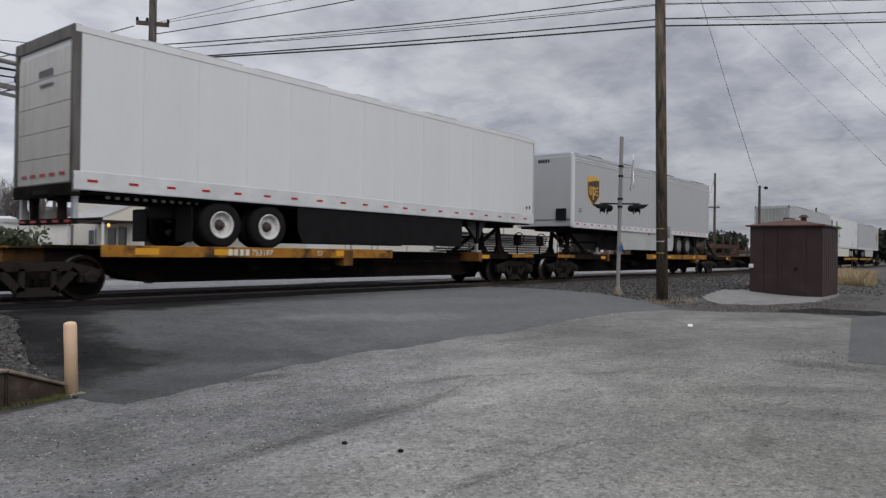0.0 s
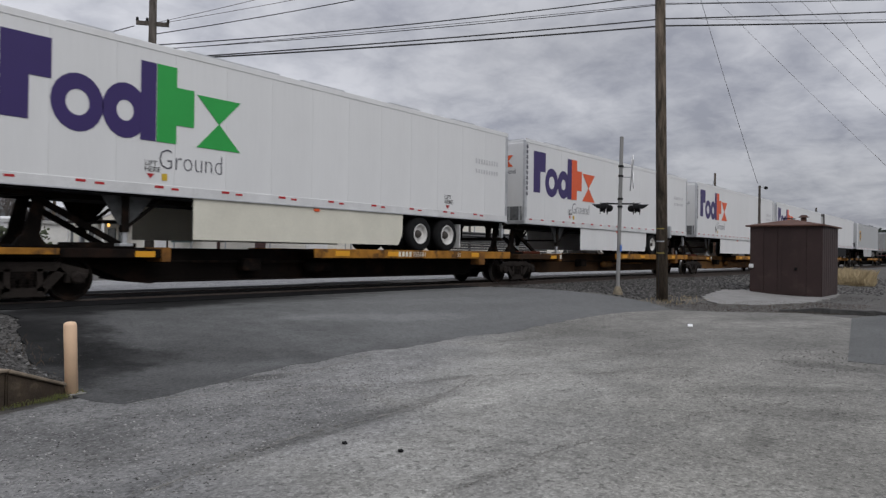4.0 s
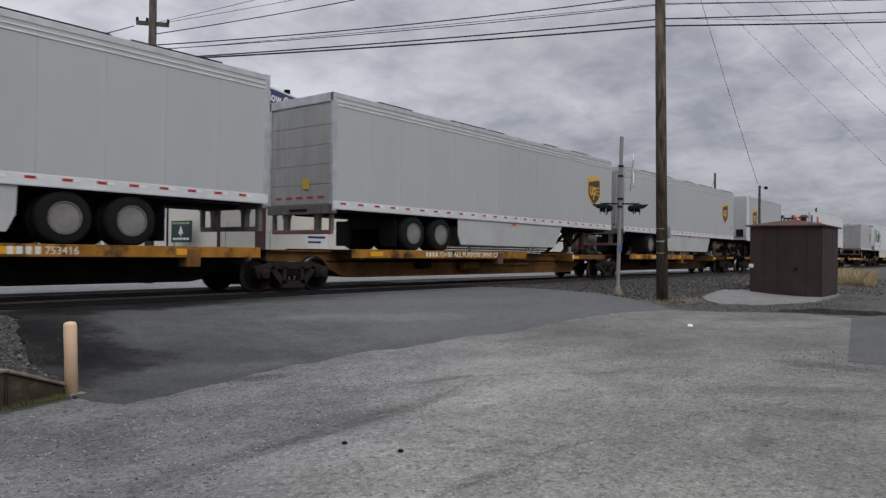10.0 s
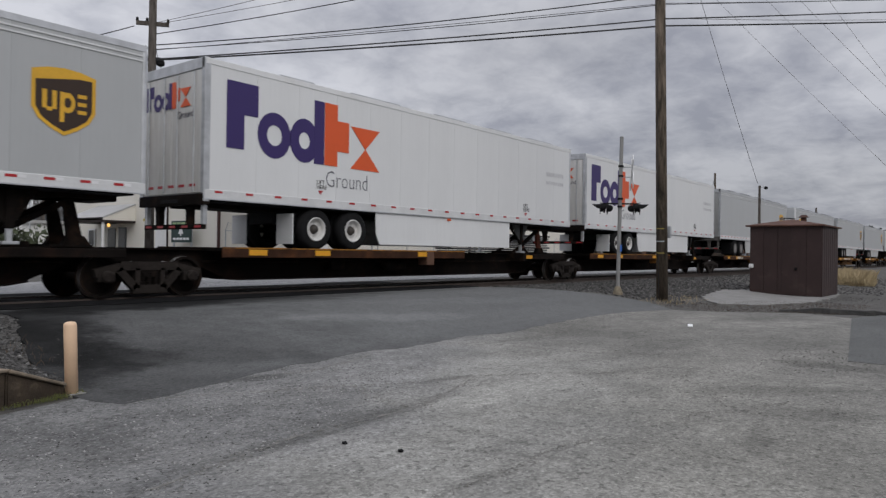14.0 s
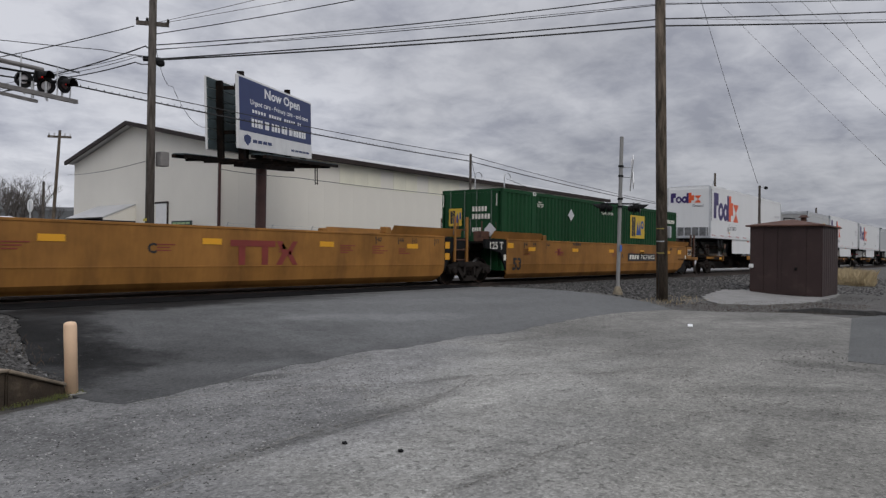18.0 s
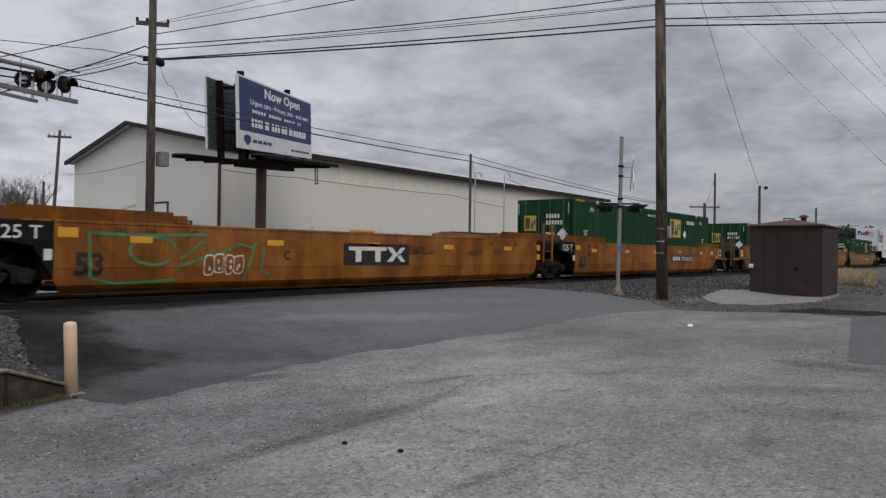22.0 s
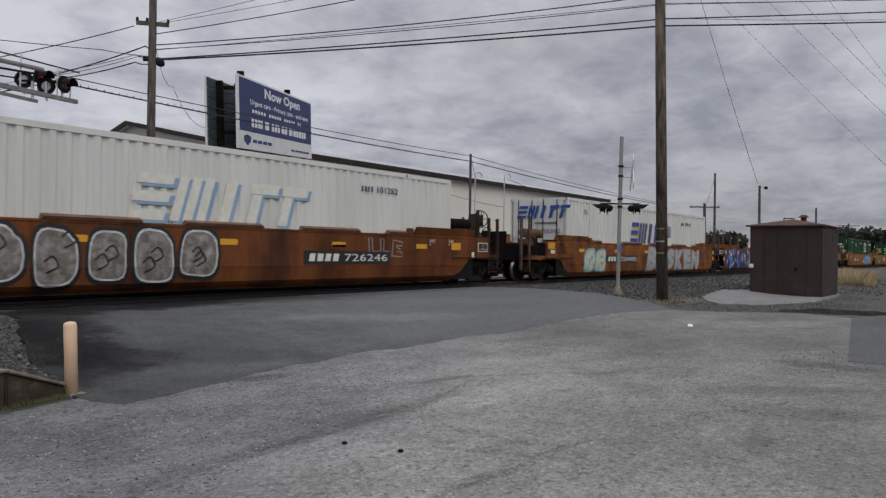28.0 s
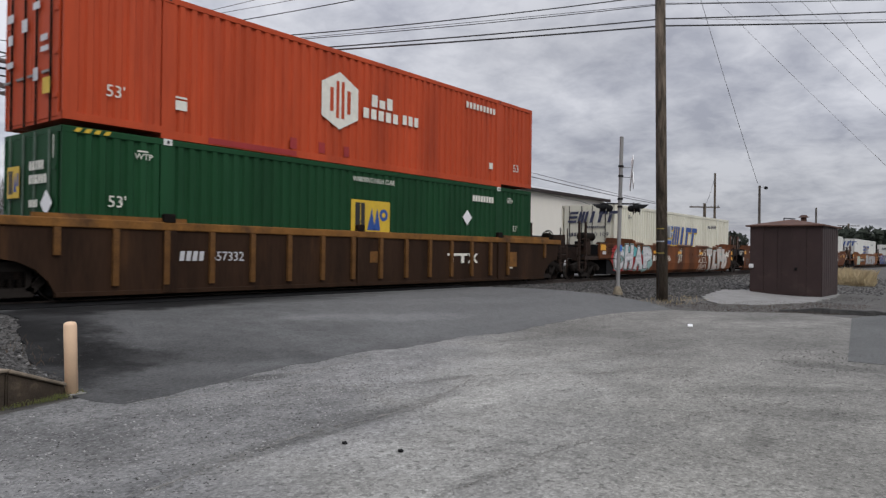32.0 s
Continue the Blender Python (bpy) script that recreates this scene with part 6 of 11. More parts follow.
    for p, q in (((38.39, 11.23, 13.9), (39.74, 4.56, 5.9)), ((38.93, 9.17, 13.9), (39.74, 4.59, 8.3)), ((39.16, 8.17, 14.3), (39.73, 4.6, 9.7)), ((39.39, 6.94, 14.1), (39.73, 4.6, 10.2))):
        p, q = Vector(p), Vector(q)
        wire_line("overhead_cable", [p + (p - q) * 0.6, q + (q - p) * 0.6], 0.007, GREYPOLE, "faint thin overhead line", 0.2)
    wire_line("overhead_cable", [(71.5, 22.6, 9.2), (85.5, 28.2, 7.2)], 0.015, WIRE, lab, 0.3)
    # slack line down the left pole
    wire_line("overhead_cable", [(11.2, 19.9, 7.3), (13.07, 22.1, 6.78), (15.51, 23.86, 5.92)], 0.008, WIRE, lab, 0.35)


cables()


# ---- the train ----
# places along the train are metres from the camera's cross-line at 0 s; the train then runs on by run(t)
def run(t):
    u = (t - 16) / 16
    return 16.96782 * t - 1.80518 * (u * u - 1) - 1.52441 * (u ** 3 - u)


MOVERS, WHEELSETS = [], []
DECK = 1.03
TW = M("trailer_white", (0.74, 0.745, 0.74), 0.42, var=0.05, scale=0.7, col2=(0.62, 0.615, 0.59), c2at=(0.58, 0.9), each=0.015, streak=True)
TG = M("trailer_grey", (0.445, 0.455, 0.455), 0.42, var=0.06, scale=0.7, col2=(0.385, 0.39, 0.385), c2at=(0.58, 0.9), each=0.015, streak=True)
RAILW = M("pale_rail", (0.68, 0.685, 0.68), 0.45, 0.1, var=0.12, scale=2, col2=(0.45, 0.44, 0.42), c2at=(0.6, 0.85))
NOSEG = M("grey_recess", (0.17, 0.175, 0.175), 0.6, 0.2, var=0.35, scale=4, col2=(0.07, 0.07, 0.07), c2at=(0.5, 0.7))
DOORG = M("grubby_door", (0.34, 0.34, 0.33), 0.55, var=0.2, scale=2, col2=(0.22, 0.21, 0.195), streak=True)
DOORW = M("grubby_white_door", (0.62, 0.61, 0.58), 0.55, var=0.15, scale=2, col2=(0.4, 0.38, 0.34), c2at=(0.5, 0.8), streak=True)
REARD = M("grimy_grey_frame", (0.13, 0.122, 0.112), 0.65, var=0.35, scale=3, col2=(0.06, 0.054, 0.048), c2at=(0.48, 0.7), streak=True)
SKIRTC = M("cream_skirt", (0.68, 0.66, 0.56), 0.5, var=0.08)
TAPER = M("red_reflector", (0.42, 0.015, 0.02), 0.4, var=0.1)
TAPEW = M("white_reflector", (0.8, 0.8, 0.8), 0.4, var=0.05)
PURPLE = M("purple_print", (0.035, 0.018, 0.12), 0.45, var=0.05)
ORPRINT = M("orange_print", (0.72, 0.10, 0.02), 0.45, var=0.06)
GRPRINT = M("green_print", (0.02, 0.35, 0.06), 0.45, var=0.06)
GREYPRINT = M("grey_print", (0.08, 0.08, 0.10), 0.5)
FAINT = M("faint_print", (0.56, 0.56, 0.57), 0.5)
BROWNSH = M("brown_shield", (0.035, 0.017, 0.008), 0.4, var=0.1)
GOLDSH = M("gold_shield", (0.72, 0.40, 0.03), 0.4, var=0.15, scale=1.2)
TANP = M("faded_panel", (0.46, 0.29, 0.085), 0.6, var=0.25, scale=2.5, col2=(0.34, 0.18, 0.052), c2at=(0.5, 0.75))
YELLOWP = M("yellow_panel", (0.60, 0.40, 0.027), 0.5, var=0.1, scale=4)
CREAMP = M("cream_panel", (0.72, 0.66, 0.44), 0.5, var=0.1, scale=4)
BLUEP = M("blue_print", (0.014, 0.065, 0.27), 0.5, var=0.08)
NAVYP = M("navy_lettering", (0.03, 0.035, 0.075), 0.5)
BLACKP = M("black_print", (0.015, 0.015, 0.016), 0.5, var=0.1)
CREAMT = M("cream_print", (0.72, 0.70, 0.62), 0.55, var=0.12, scale=6)
MAROON = M("maroon_print", (0.20, 0.03, 0.022), 0.55, var=0.15)
GOLDCAR = M("golden_car_paint", (0.285, 0.132, 0.033), 0.6, var=0.22, scale=1.1, col2=(0.175, 0.082, 0.026), c2at=(0.48, 0.75), streak=True, spec=0.2, grime=0.28)
ORANGECAR = M("orange_car_paint", (0.30, 0.112, 0.018), 0.65, var=0.42, scale=1.1, col2=(0.13, 0.05, 0.016), c2at=(0.47, 0.72), streak=True, spec=0.2, grime=0.45)
ORANGEOLD = M("faded_rusty_orange_paint", (0.235, 0.082, 0.022), 0.7, var=0.5, scale=1.6, col2=(0.085, 0.034, 0.018), c2at=(0.48, 0.66), spec=0.2, grime=0.4)
BROWNCAR = M("rusty_car_paint", (0.155, 0.05, 0.015), 0.68, var=0.42, scale=1.0, col2=(0.06, 0.024, 0.013), c2at=(0.44, 0.68), streak=True, spec=0.2, grime=0.35)
DARKCAR = M("weathered_brown_car", (0.0288, 0.0144, 0.0076), 0.75, var=0.5, scale=1.4, col2=(0.075, 0.034, 0.013), c2at=(0.56, 0.8), streak=True, spec=0.15)
SILLG = M("grimy_golden_sill", (0.20, 0.09, 0.022), 0.7, var=0.4, scale=1.4, col2=(0.07, 0.036, 0.017), c2at=(0.47, 0.7), spec=0.2)
POSTR = M("rusty_post", (0.10, 0.05, 0.034), 0.8, var=0.4, scale=4, col2=(0.04, 0.024, 0.018), spec=0.3)
STRIPT = M("pale_guide_steel", (0.20, 0.105, 0.065), 0.6, var=0.3, scale=3, col2=(0.10, 0.05, 0.03), c2at=(0.5, 0.7), spec=0.4)
RESERV = M("grimy_tan_reservoir", (0.13, 0.075, 0.038), 0.75, var=0.4, scale=3, col2=(0.05, 0.032, 0.02), c2at=(0.46, 0.66), spec=0.2)
POSTD = M("grimy_post", (0.032, 0.018, 0.012), 0.8, var=0.4, scale=4, col2=(0.012, 0.01, 0.009), spec=0.3)
SPINEG = M("golden_brown_spine", (0.165, 0.078, 0.02), 0.75, var=0.45, scale=1.2, col2=(0.05, 0.026, 0.012), c2at=(0.48, 0.72), spec=0.25)
RIBG = M("grimy_golden_rib", (0.135, 0.062, 0.018), 0.75, var=0.4, scale=1.8, col2=(0.05, 0.028, 0.014), c2at=(0.46, 0.68), spec=0.2)
SPINEB = M("dark_brown_spine", (0.048, 0.025, 0.011), 0.8, var=0.45, scale=1.2, col2=(0.02, 0.013, 0.009), c2at=(0.48, 0.72), spec=0.15)
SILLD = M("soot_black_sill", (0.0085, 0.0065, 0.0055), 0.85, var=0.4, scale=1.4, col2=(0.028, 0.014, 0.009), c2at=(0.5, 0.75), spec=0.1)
DECKY = M("worn_yellow_edge", (0.34, 0.15, 0.018), 0.7, var=0.4, scale=2.2, col2=(0.05, 0.026, 0.014), c2at=(0.5, 0.64), spec=0.3)
DECKR = M("rusty_deck_edge", (0.04, 0.018, 0.010), 0.8, var=0.5, scale=2.2, col2=(0.085, 0.034, 0.014), c2at=(0.5, 0.7), spec=0.15)
WINGG = M("dull_grey_bracket", (0.085, 0.088, 0.088), 0.7, var=0.35, scale=3, col2=(0.03, 0.03, 0.03), c2at=(0.5, 0.75), spec=0.2)
SKIRTG = M("pale_grey_skirt", (0.47, 0.475, 0.465), 0.5, var=0.08, scale=1.0, col2=(0.36, 0.36, 0.345), c2at=(0.5, 0.85))
HITCHR = M("red_hitch", (0.115, 0.028, 0.014), 0.7, var=0.4, scale=3, col2=(0.03, 0.016, 0.012), c2at=(0.5, 0.7), spec=0.2)
YREF = M("yellow_reflector", (0.72, 0.34, 0.015), 0.45, var=0.08)
GREENC = M("green_container", (0.0075, 0.050, 0.017), 0.6, var=0.22, scale=0.8, col2=(0.013, 0.066, 0.026), streak=True, spec=0.2)
CREAMC = M("cream_container", (0.66, 0.64, 0.53), 0.55, var=0.1, scale=0.8, col2=(0.5, 0.47, 0.37), c2at=(0.52, 0.85), streak=True)
WHITEC = M("white_container", (0.66, 0.66, 0.62), 0.5, var=0.1, scale=0.8, col2=(0.52, 0.5, 0.44), c2at=(0.55, 0.85), streak=True)
ORANGEC = M("orange_container", (0.45, 0.066, 0.022), 0.6, var=0.2, scale=0.9, col2=(0.30, 0.05, 0.024), c2at=(0.52, 0.8), streak=True, spec=0.2)
GREENROD = M("worn_green_rod", (0.09, 0.13, 0.10), 0.5, 0.2, var=0.3, scale=4, spec=0.3)
SILVERG = M("silver_spray", (0.38, 0.39, 0.40), 0.5, var=0.3, scale=4)
PALEG = M("pale_spray", (0.55, 0.55, 0.44), 0.6, var=0.3, scale=4)
BLUEG = M("blue_spray", (0.02, 0.22, 0.50), 0.6, var=0.4, scale=4)
PALEBLUEG = M("light_blue_spray", (0.10, 0.42, 0.68), 0.6, var=0.35, scale=4)
CHALKG = M("chalk_white_spray", (0.60, 0.60, 0.60), 0.7, var=0.3, scale=5, col2=(0.36, 0.36, 0.38), c2at=(0.5, 0.66))
NAVYG = M("dark_blue_spray", (0.025, 0.03, 0.10), 0.6, var=0.4, scale=4)
ROSEG = M("chalky_spray", (0.52, 0.47, 0.43), 0.7, var=0.25, scale=3, col2=(0.34, 0.27, 0.23), c2at=(0.55, 0.8))
PALETEAL = M("pale_teal_spray", (0.26, 0.42, 0.40), 0.65, var=0.3, scale=4)
TEALG = M("teal_spray", (0.12, 0.40, 0.42), 0.6, var=0.3, scale=4)
BROWNG = M("streaky_brown_grey_spray", (0.17, 0.15, 0.13), 0.7, var=0.4, scale=5, col2=(0.30, 0.28, 0.26), c2at=(0.45, 0.6), spec=0.3)
GREYG = M("grey_spray", (0.30, 0.28, 0.27), 0.65, var=0.35, scale=4)
LILACG = M("lilac_spray", (0.14, 0.08, 0.30), 0.6, var=0.3, scale=4)
REDG = M("red_spray", (0.35, 0.02, 0.02), 0.6, var=0.3, scale=4)


def mover(ob, s, z):
    ob.matrix_basis = pose(s, TRACK, RAIL + z)
    MOVERS.append((ob, s, z))


def tyre_mesh():
    bm = B()
    lathe(bm, [(0.30, -0.14), (0.44, -0.145), (0.50, -0.11), (0.505, 0.11), (0.44, 0.145), (0.30, 0.14)], "Y", 28)
    bmesh.ops.delete(bm, geom=[f for f in bm.faces if len(f.verts) > 4], context="FACES_ONLY")
    for f in bm.faces:
        f.smooth = len(f.verts) == 4
    return mesh(bm, "tyre", RUBBER)


GREASE = M("greasy_hub", (0.045, 0.038, 0.032), 0.6, var=0.4, scale=9, col2=(0.14, 0.12, 0.1), c2at=(0.55, 0.75))


def rim_mesh(mat):
    bm = B()
    lathe(bm, [(0.30, -0.135), (0.292, -0.15), (0.27, -0.15), (0.252, -0.05), (0.225, -0.025), (0.125, -0.03), (0.11, -0.045), (0.095, -0.10), (0.07, -0.125), (0.0001, -0.13)], "Y", 24)
    bmesh.ops.delete(bm, geom=[f for f in bm.faces if len(f.verts) > 4], context="FACES_ONLY")
    for i in range(8):
        a = i * math.pi / 4
        tube(bm, (0.16 * math.cos(a), -0.055, 0.16 * math.sin(a)), (0.16 * math.cos(a), -0.02, 0.16 * math.sin(a)), 0.014, n=6)
    for f in bm.faces:
        f.smooth = len(f.verts) == 4
    me = mesh(bm, "rim", mat)
    me.materials.append(GREASE)
    for f in me.polygons:
        c = f.center
        f.material_index = 1 if math.hypot(c.x, c.z) < 0.118 else 0
    return me


TYRE, RIM_W, RIM_D = tyre_mesh(), rim_mesh(RIMW), rim_mesh(RIMD)
LIP = mesh(lathe(B(), [(0.302, -0.14), (0.302, -0.156), (0.286, -0.156), (0.286, -0.14)], "Y", 28), "rim_lip", DULLST)


def road_wheel(parent, x, near, rim, r=0.5):
    """A pair of dual tyres at one end of an axle, outer rim showing."""
    sgn = -1 if near else 1
    for k, y in enumerate((1.10, 0.77)):
        t = part("tyre", TYRE, None, parent, "", (x, sgn * y, r))
        if k == 0:
            part("rim", rim, None, t, "", (0, 0, 0), (0, 0, 0 if near else 180))
            if near and rim is RIM_D:
                part("rim_lip", LIP, None, t, "bright worn rim lip")


def freight_logo(parent, a, k, mats, face="side"):
    """The parcel carrier's print as plain blocks, rings and bars: two colours, k metres tall."""
    A, C = mats
    w = k * 1.04
    n1 = [rect(0, 0, 0.30 * w, k), rect(0.30 * w, 0.52 * k, 0.24 * w, 0.48 * k)]
    n1 += ring(0.84 * w, 0.29 * k, 0.31 * w, 0.36 * k, 0.45) + ring(1.42 * w, 0.29 * k, 0.29 * w, 0.36 * k, 0.38)
    n2 = [rect(1.84 * w, -0.06 * k, 0.28 * w, 1.05 * k), rect(2.12 * w, 0.20 * k, 0.26 * w, 0.52 * k)]
    n2 += [[(2.42 * w, -0.06 * k), (3.12 * w, -0.06 * k), (2.77 * w, 0.315 * k)], [(2.42 * w, 0.68 * k), (2.77 * w, 0.305 * k), (3.12 * w, 0.68 * k)]]
    flat("emblem", n1, A, parent, a, face)
    off = (a[0], a[1] - 0.002, a[2]) if face == "side" else (a[0] - 0.002, a[1], a[2])
    flat("emblem", [rect(1.62 * w, -0.06 * k, 0.21 * w, 1.05 * k)], A, parent, off, face)
    flat("emblem", n2, C, parent, off, face)


def shield(parent, x, z, h, y):
    w = h * 0.92

    def sh(k):
        ww, hh = w * k, h * k
        o = [(-ww / 2, hh * 0.42), (-ww / 4, hh * 0.48), (0, hh * 0.5), (ww / 4, hh * 0.48), (ww / 2, hh * 0.42), (ww / 2, -hh * 0.12), (ww * 0.40, -hh * 0.28), (ww * 0.22, -hh * 0.40), (0, -hh * 0.5), (-ww * 0.22, -hh * 0.40), (-ww * 0.40, -hh * 0.28), (-ww / 2, -hh * 0.12)]
        return [(p, q) for p, q in o]
    flat("shield_border", [sh(1.0)], GOLDSH, parent, (x, y, z), label="gold shield emblem")
    flat("shield_field", [[(p, min(q, h * 0.34 + 0.16 * p)) for p, q in sh(0.88)]], BROWNSH, parent, (x, y - 0.003, z))
    g = h * 0.16
    z -= 0.03 * h
    marks = [rect(-w * 0.34, -g * 0.6, w * 0.07, g * 1.7), rect(-w * 0.19, -g * 0.6, w * 0.07, g * 1.7), rect(-w * 0.27, -g * 0.8, w * 0.08, g * 0.35), rect(-w * 0.07, -g * 1.7, w * 0.07, g * 2.8)]
    for m_ in marks:
        flat("shield_mark", [m_], GOLDSH, parent, (x, y - 0.006, z))
    flat("shield_mark", ring(w * 0.05, g * 0.15, w * 0.12, g * 0.95, 0.5, 14), GOLDSH, parent, (x, y - 0.0075, z))
    for m_ in (rect(w * 0.21, g * 0.75, w * 0.14, g * 0.35), rect(w * 0.21, g * 0.0, w * 0.14, g * 0.35), rect(w * 0.21, -g * 0.75, w * 0.14, g * 0.35)):
        flat("shield_mark", [m_], GOLDSH, parent, (x, y - 0.006, z))


def trailer(style, s, nose_left, L=16.15, label="", deck=DECK, tall=4.06):
    """A road semi-trailer. Heights are above the deck it stands on; x runs from its left end."""
    top = empty("semi_trailer", pose(0, 0, 0))
    grey = style.startswith("grey")
    skin = TG if grey else TW
    pup = L < 12
    Z0, Z1, H = 1.04, 3.97 if pup else tall, 1.295

    def fx(u):
        # u metres from the rear end
        return L - u if nose_left else u

    def bx(bm, u0, u1, y0, y1, z0, z1, bev=0.0):
        a, c = sorted((fx(u0), fx(u1)))
        return box(bm, a, c, y0, y1, z0, z1, bev)
    bm = bx(B(), 0.02, L - 0.02, -H + 0.02, H - 0.02, Z0 + 0.05, Z1 - 0.02, 0.015)
    part("box", bm, skin, top)
    n = 13 if not pup else 7
    a, c = 0.1, L - 0.1
    key = ("panel", L, grey, Z1)
    if key not in CACHE:
        CACHE[key] = mesh(box(B(), 0.0012, (c - a) / n - 0.0012, 0, 0.02, Z0 + 0.2, Z1 - 0.12, 0.0015), "side_panel", skin)
    for i in range(n):
        for y in (-H, H - 0.02):
            part("side_panel", CACHE[key], skin, top, "", (a + i * (c - a) / n, y, 0))
    rail_h = 0.36 if style == "white" else 0.23
    for y0, y1 in ((-H - 0.012, -H + 0.02), (H - 0.02, H + 0.012)):
        bm = box(B(), 0, L, y0, y1, Z1 - 0.13, Z1, 0.008); part("top_rail", bm, ALU if grey else TW, top)
        if y0 < 0:
            part("bottom_rail", box(B(), 0.0, L, y0, y1, Z0, Z0 + rail_h - 0.02, 0.008), RAILW, top)
            part("rail_lip", box(B(), 0.0, L, y0 - 0.006, y1, Z0 - 0.012, Z0 + 0.02, 0.004), ALU, top)
            if grey:
                for k in (0.4, 1.7):
                    part("trim_strip", box(B(), 0.1, L - 0.1, y0 - 0.004, y0 + 0.02, Z1 - 0.36 + 0.075 * k, Z1 - 0.325 + 0.075 * k, 0.004), RAILW, top)
    # red and white reflective tape along the bottom rail
    red, wht = [], []
    x = 0.25
    double = style in ("parcel_green", "parcel_nose")
    while x < L - 0.4:
        red.append(rect(x, Z0 + (0.12 if grey else 0.14), 0.19, 0.05))
        if double:
            red.append(rect(x + 0.36, Z0 + 0.12, 0.17, 0.045))
        wht.append(rect(x + 0.20, Z0 + 0.12, 0.14, 0.05))
        x += 1.55 if double else (0.63 if grey else 0.80)
    flat("reflective_tape", red, TAPER, top, (0, -H - 0.013, 0), label="red reflective tape")
    if grey:
        flat("reflective_tape", wht, TAPEW, top, (0, -H - 0.013, 0), label="white reflective tape")
    # roof
    part("roof", box(B(), 0.03, L - 0.03, -H + 0.03, H - 0.03, Z1 - 0.02, Z1 + 0.012), ALU, top)
    for i in range(0 if pup else 5):
        rb = B()
        x0 = 1.5 + i * 2.9 + random.uniform(-0.5, 0.5)
        box(rb, x0, x0 + random.uniform(0.8, 2.4), -H + 0.01, -H + 0.07, Z1, Z1 + 0.035)
        part("roof_edge", rb, BLACKST if grey else ALU, top)
    # rear frame and doors
    post = REARD if style == "white" else GALV
    for y in (-H - 0.01, H - 0.11):
        part("rear_post", bx(B(), -0.03, 0.12, y, y + 0.12, Z0 - 0.05, Z1 + 0.01, 0.012), post, top)
    part("rear_header", bx(B(), -0.03, 0.12, -H, H, Z1 - 0.22, Z1 + 0.012, 0.012), post, top)
    part("rear_sill", bx(B(), -0.04, 0.14, -H, H, Z0 - 0.12, Z0 + 0.12, 0.012), DARKST if not grey else REARD, top)
    dm = DOORG if grey else DOORW
    if style in ("white", "grey_roll"):
        for i in range(5):
            z = Z0 + 0.14 + i * 0.508
            part("door_panel", bx(B(), -0.005, 0.04, -1.17, 1.17, z, z + 0.5, 0.01), dm, top)
    else:
        for y0, y1 in ((-1.17, -0.01), (0.01, 1.17)):
            d = part("door", bx(B(), -0.01, 0.04, y0, y1, Z0 + 0.14, Z1 - 0.23, 0.01), dm, top)
            for yy in (y0 + 0.25, y1 - 0.25):
                part("lock_rod", tube(B(), (fx(-0.035), yy, Z0 + 0.15), (fx(-0.035), yy, Z1 - 0.25), 0.016, n=6), GALV, d)
    flat("reflective_tape", [rect(-0.95 + i * 0.42, 0, 0.24, 0.06) for i in range(5)], TAPER, top, (fx(-0.012), 0, Z0 + 0.28), "end") if not nose_left else None
    # nose end
    if nose_left:
        part("nose_panel", box(B(), -0.02, 0.03, -H + 0.08, H - 0.08, Z0 + 0.3, Z1 - 0.12, 0.03), skin, top)
        for y in (-H - 0.008, H - 0.14):
            part("nose_post", box(B(), -0.025, 0.14, y, y + 0.148, Z0, Z1, 0.05), TW if grey else ALU, top)
        if grey:
            part("vent_box", box(B(), -0.08, 0.0, -1.0, -0.55, Z0 + 0.28, Z0 + 0.75, 0.02), BLACKST, top, "dark recessed connector box")
            part("vent_box", box(B(), -0.06, 0.0, 0.6, 0.85, Z0 + 0.3, Z0 + 0.62, 0.02), GALV, top)
        else:
            part("nose_recess", box(B(), -0.035, 0.0, -1.15, 1.15, Z0 + 0.1, Z0 + 0.62, 0.02), NOSEG, top)
            for i in range(6):
                y = -1.1 + i * 0.43
                part("nose_rib", box(B(), -0.07, -0.03, y, y + 0.06, Z0 + 0.1, Z0 + 0.62), GALV, top)
            part("nose_sill", box(B(), -0.05, 0.02, -H, H, Z0 - 0.02, Z0 + 0.12, 0.012), GALV, top)
    else:
        for y in (-H - 0.008, H - 0.10):
            part("nose_post", box(B(), L - 0.1, L + 0.012, y, y + 0.108, Z0, Z1, 0.03), ALU, top)
    # underframe
    part("chassis", bx(B(), 0.3, L - 0.2, -0.55, 0.55, Z0 - 0.14, Z0 + 0.06), DARKST, top)
    part("floor_plate", bx(B(), 0.3, L - 0.2, -H + 0.06, H - 0.06, Z0 - 0.04, Z0 + 0.04), BLACKST, top)
    rim = RIM_D if grey else RIM_W
    axles = (1.05,) if pup else (3.2, 4.47)
    part("bogie_frame", bx(B(), axles[0] - 0.75, axles[-1] + 0.75, -0.5, 0.5, 0.62, Z0 - 0.1, 0.02), BLACKST, top)
    for u in axles:
        ax = part("axle", tube(B(), (fx(u), -1.15, 0.5), (fx(u), 1.15, 0.5), 0.07, n=10), BLACKST, top)
        for near in (True, False):
            road_wheel(ax, fx(u), near, rim)
    flapm = WHITEP if not grey else BLACKST
    for y in (-1.2, 0.62):
        part("mudflap", bx(B(), axles[0] - 0.72, axles[0] - 0.69, y, y + 0.62, 0.12, 0.86, 0.01), BLACKST if (pup or style == "white") else flapm, top)
    if pup:
        part("fender", bx(B(), 0.1, 1.7, -1.25, -1.2, 0.9, 1.1, 0.02), BLACKST, top)
    # rear bumper: tapered uprights under the sill, a cross bar and corner legs
    frame_ = REARD if grey or pup else DARKST
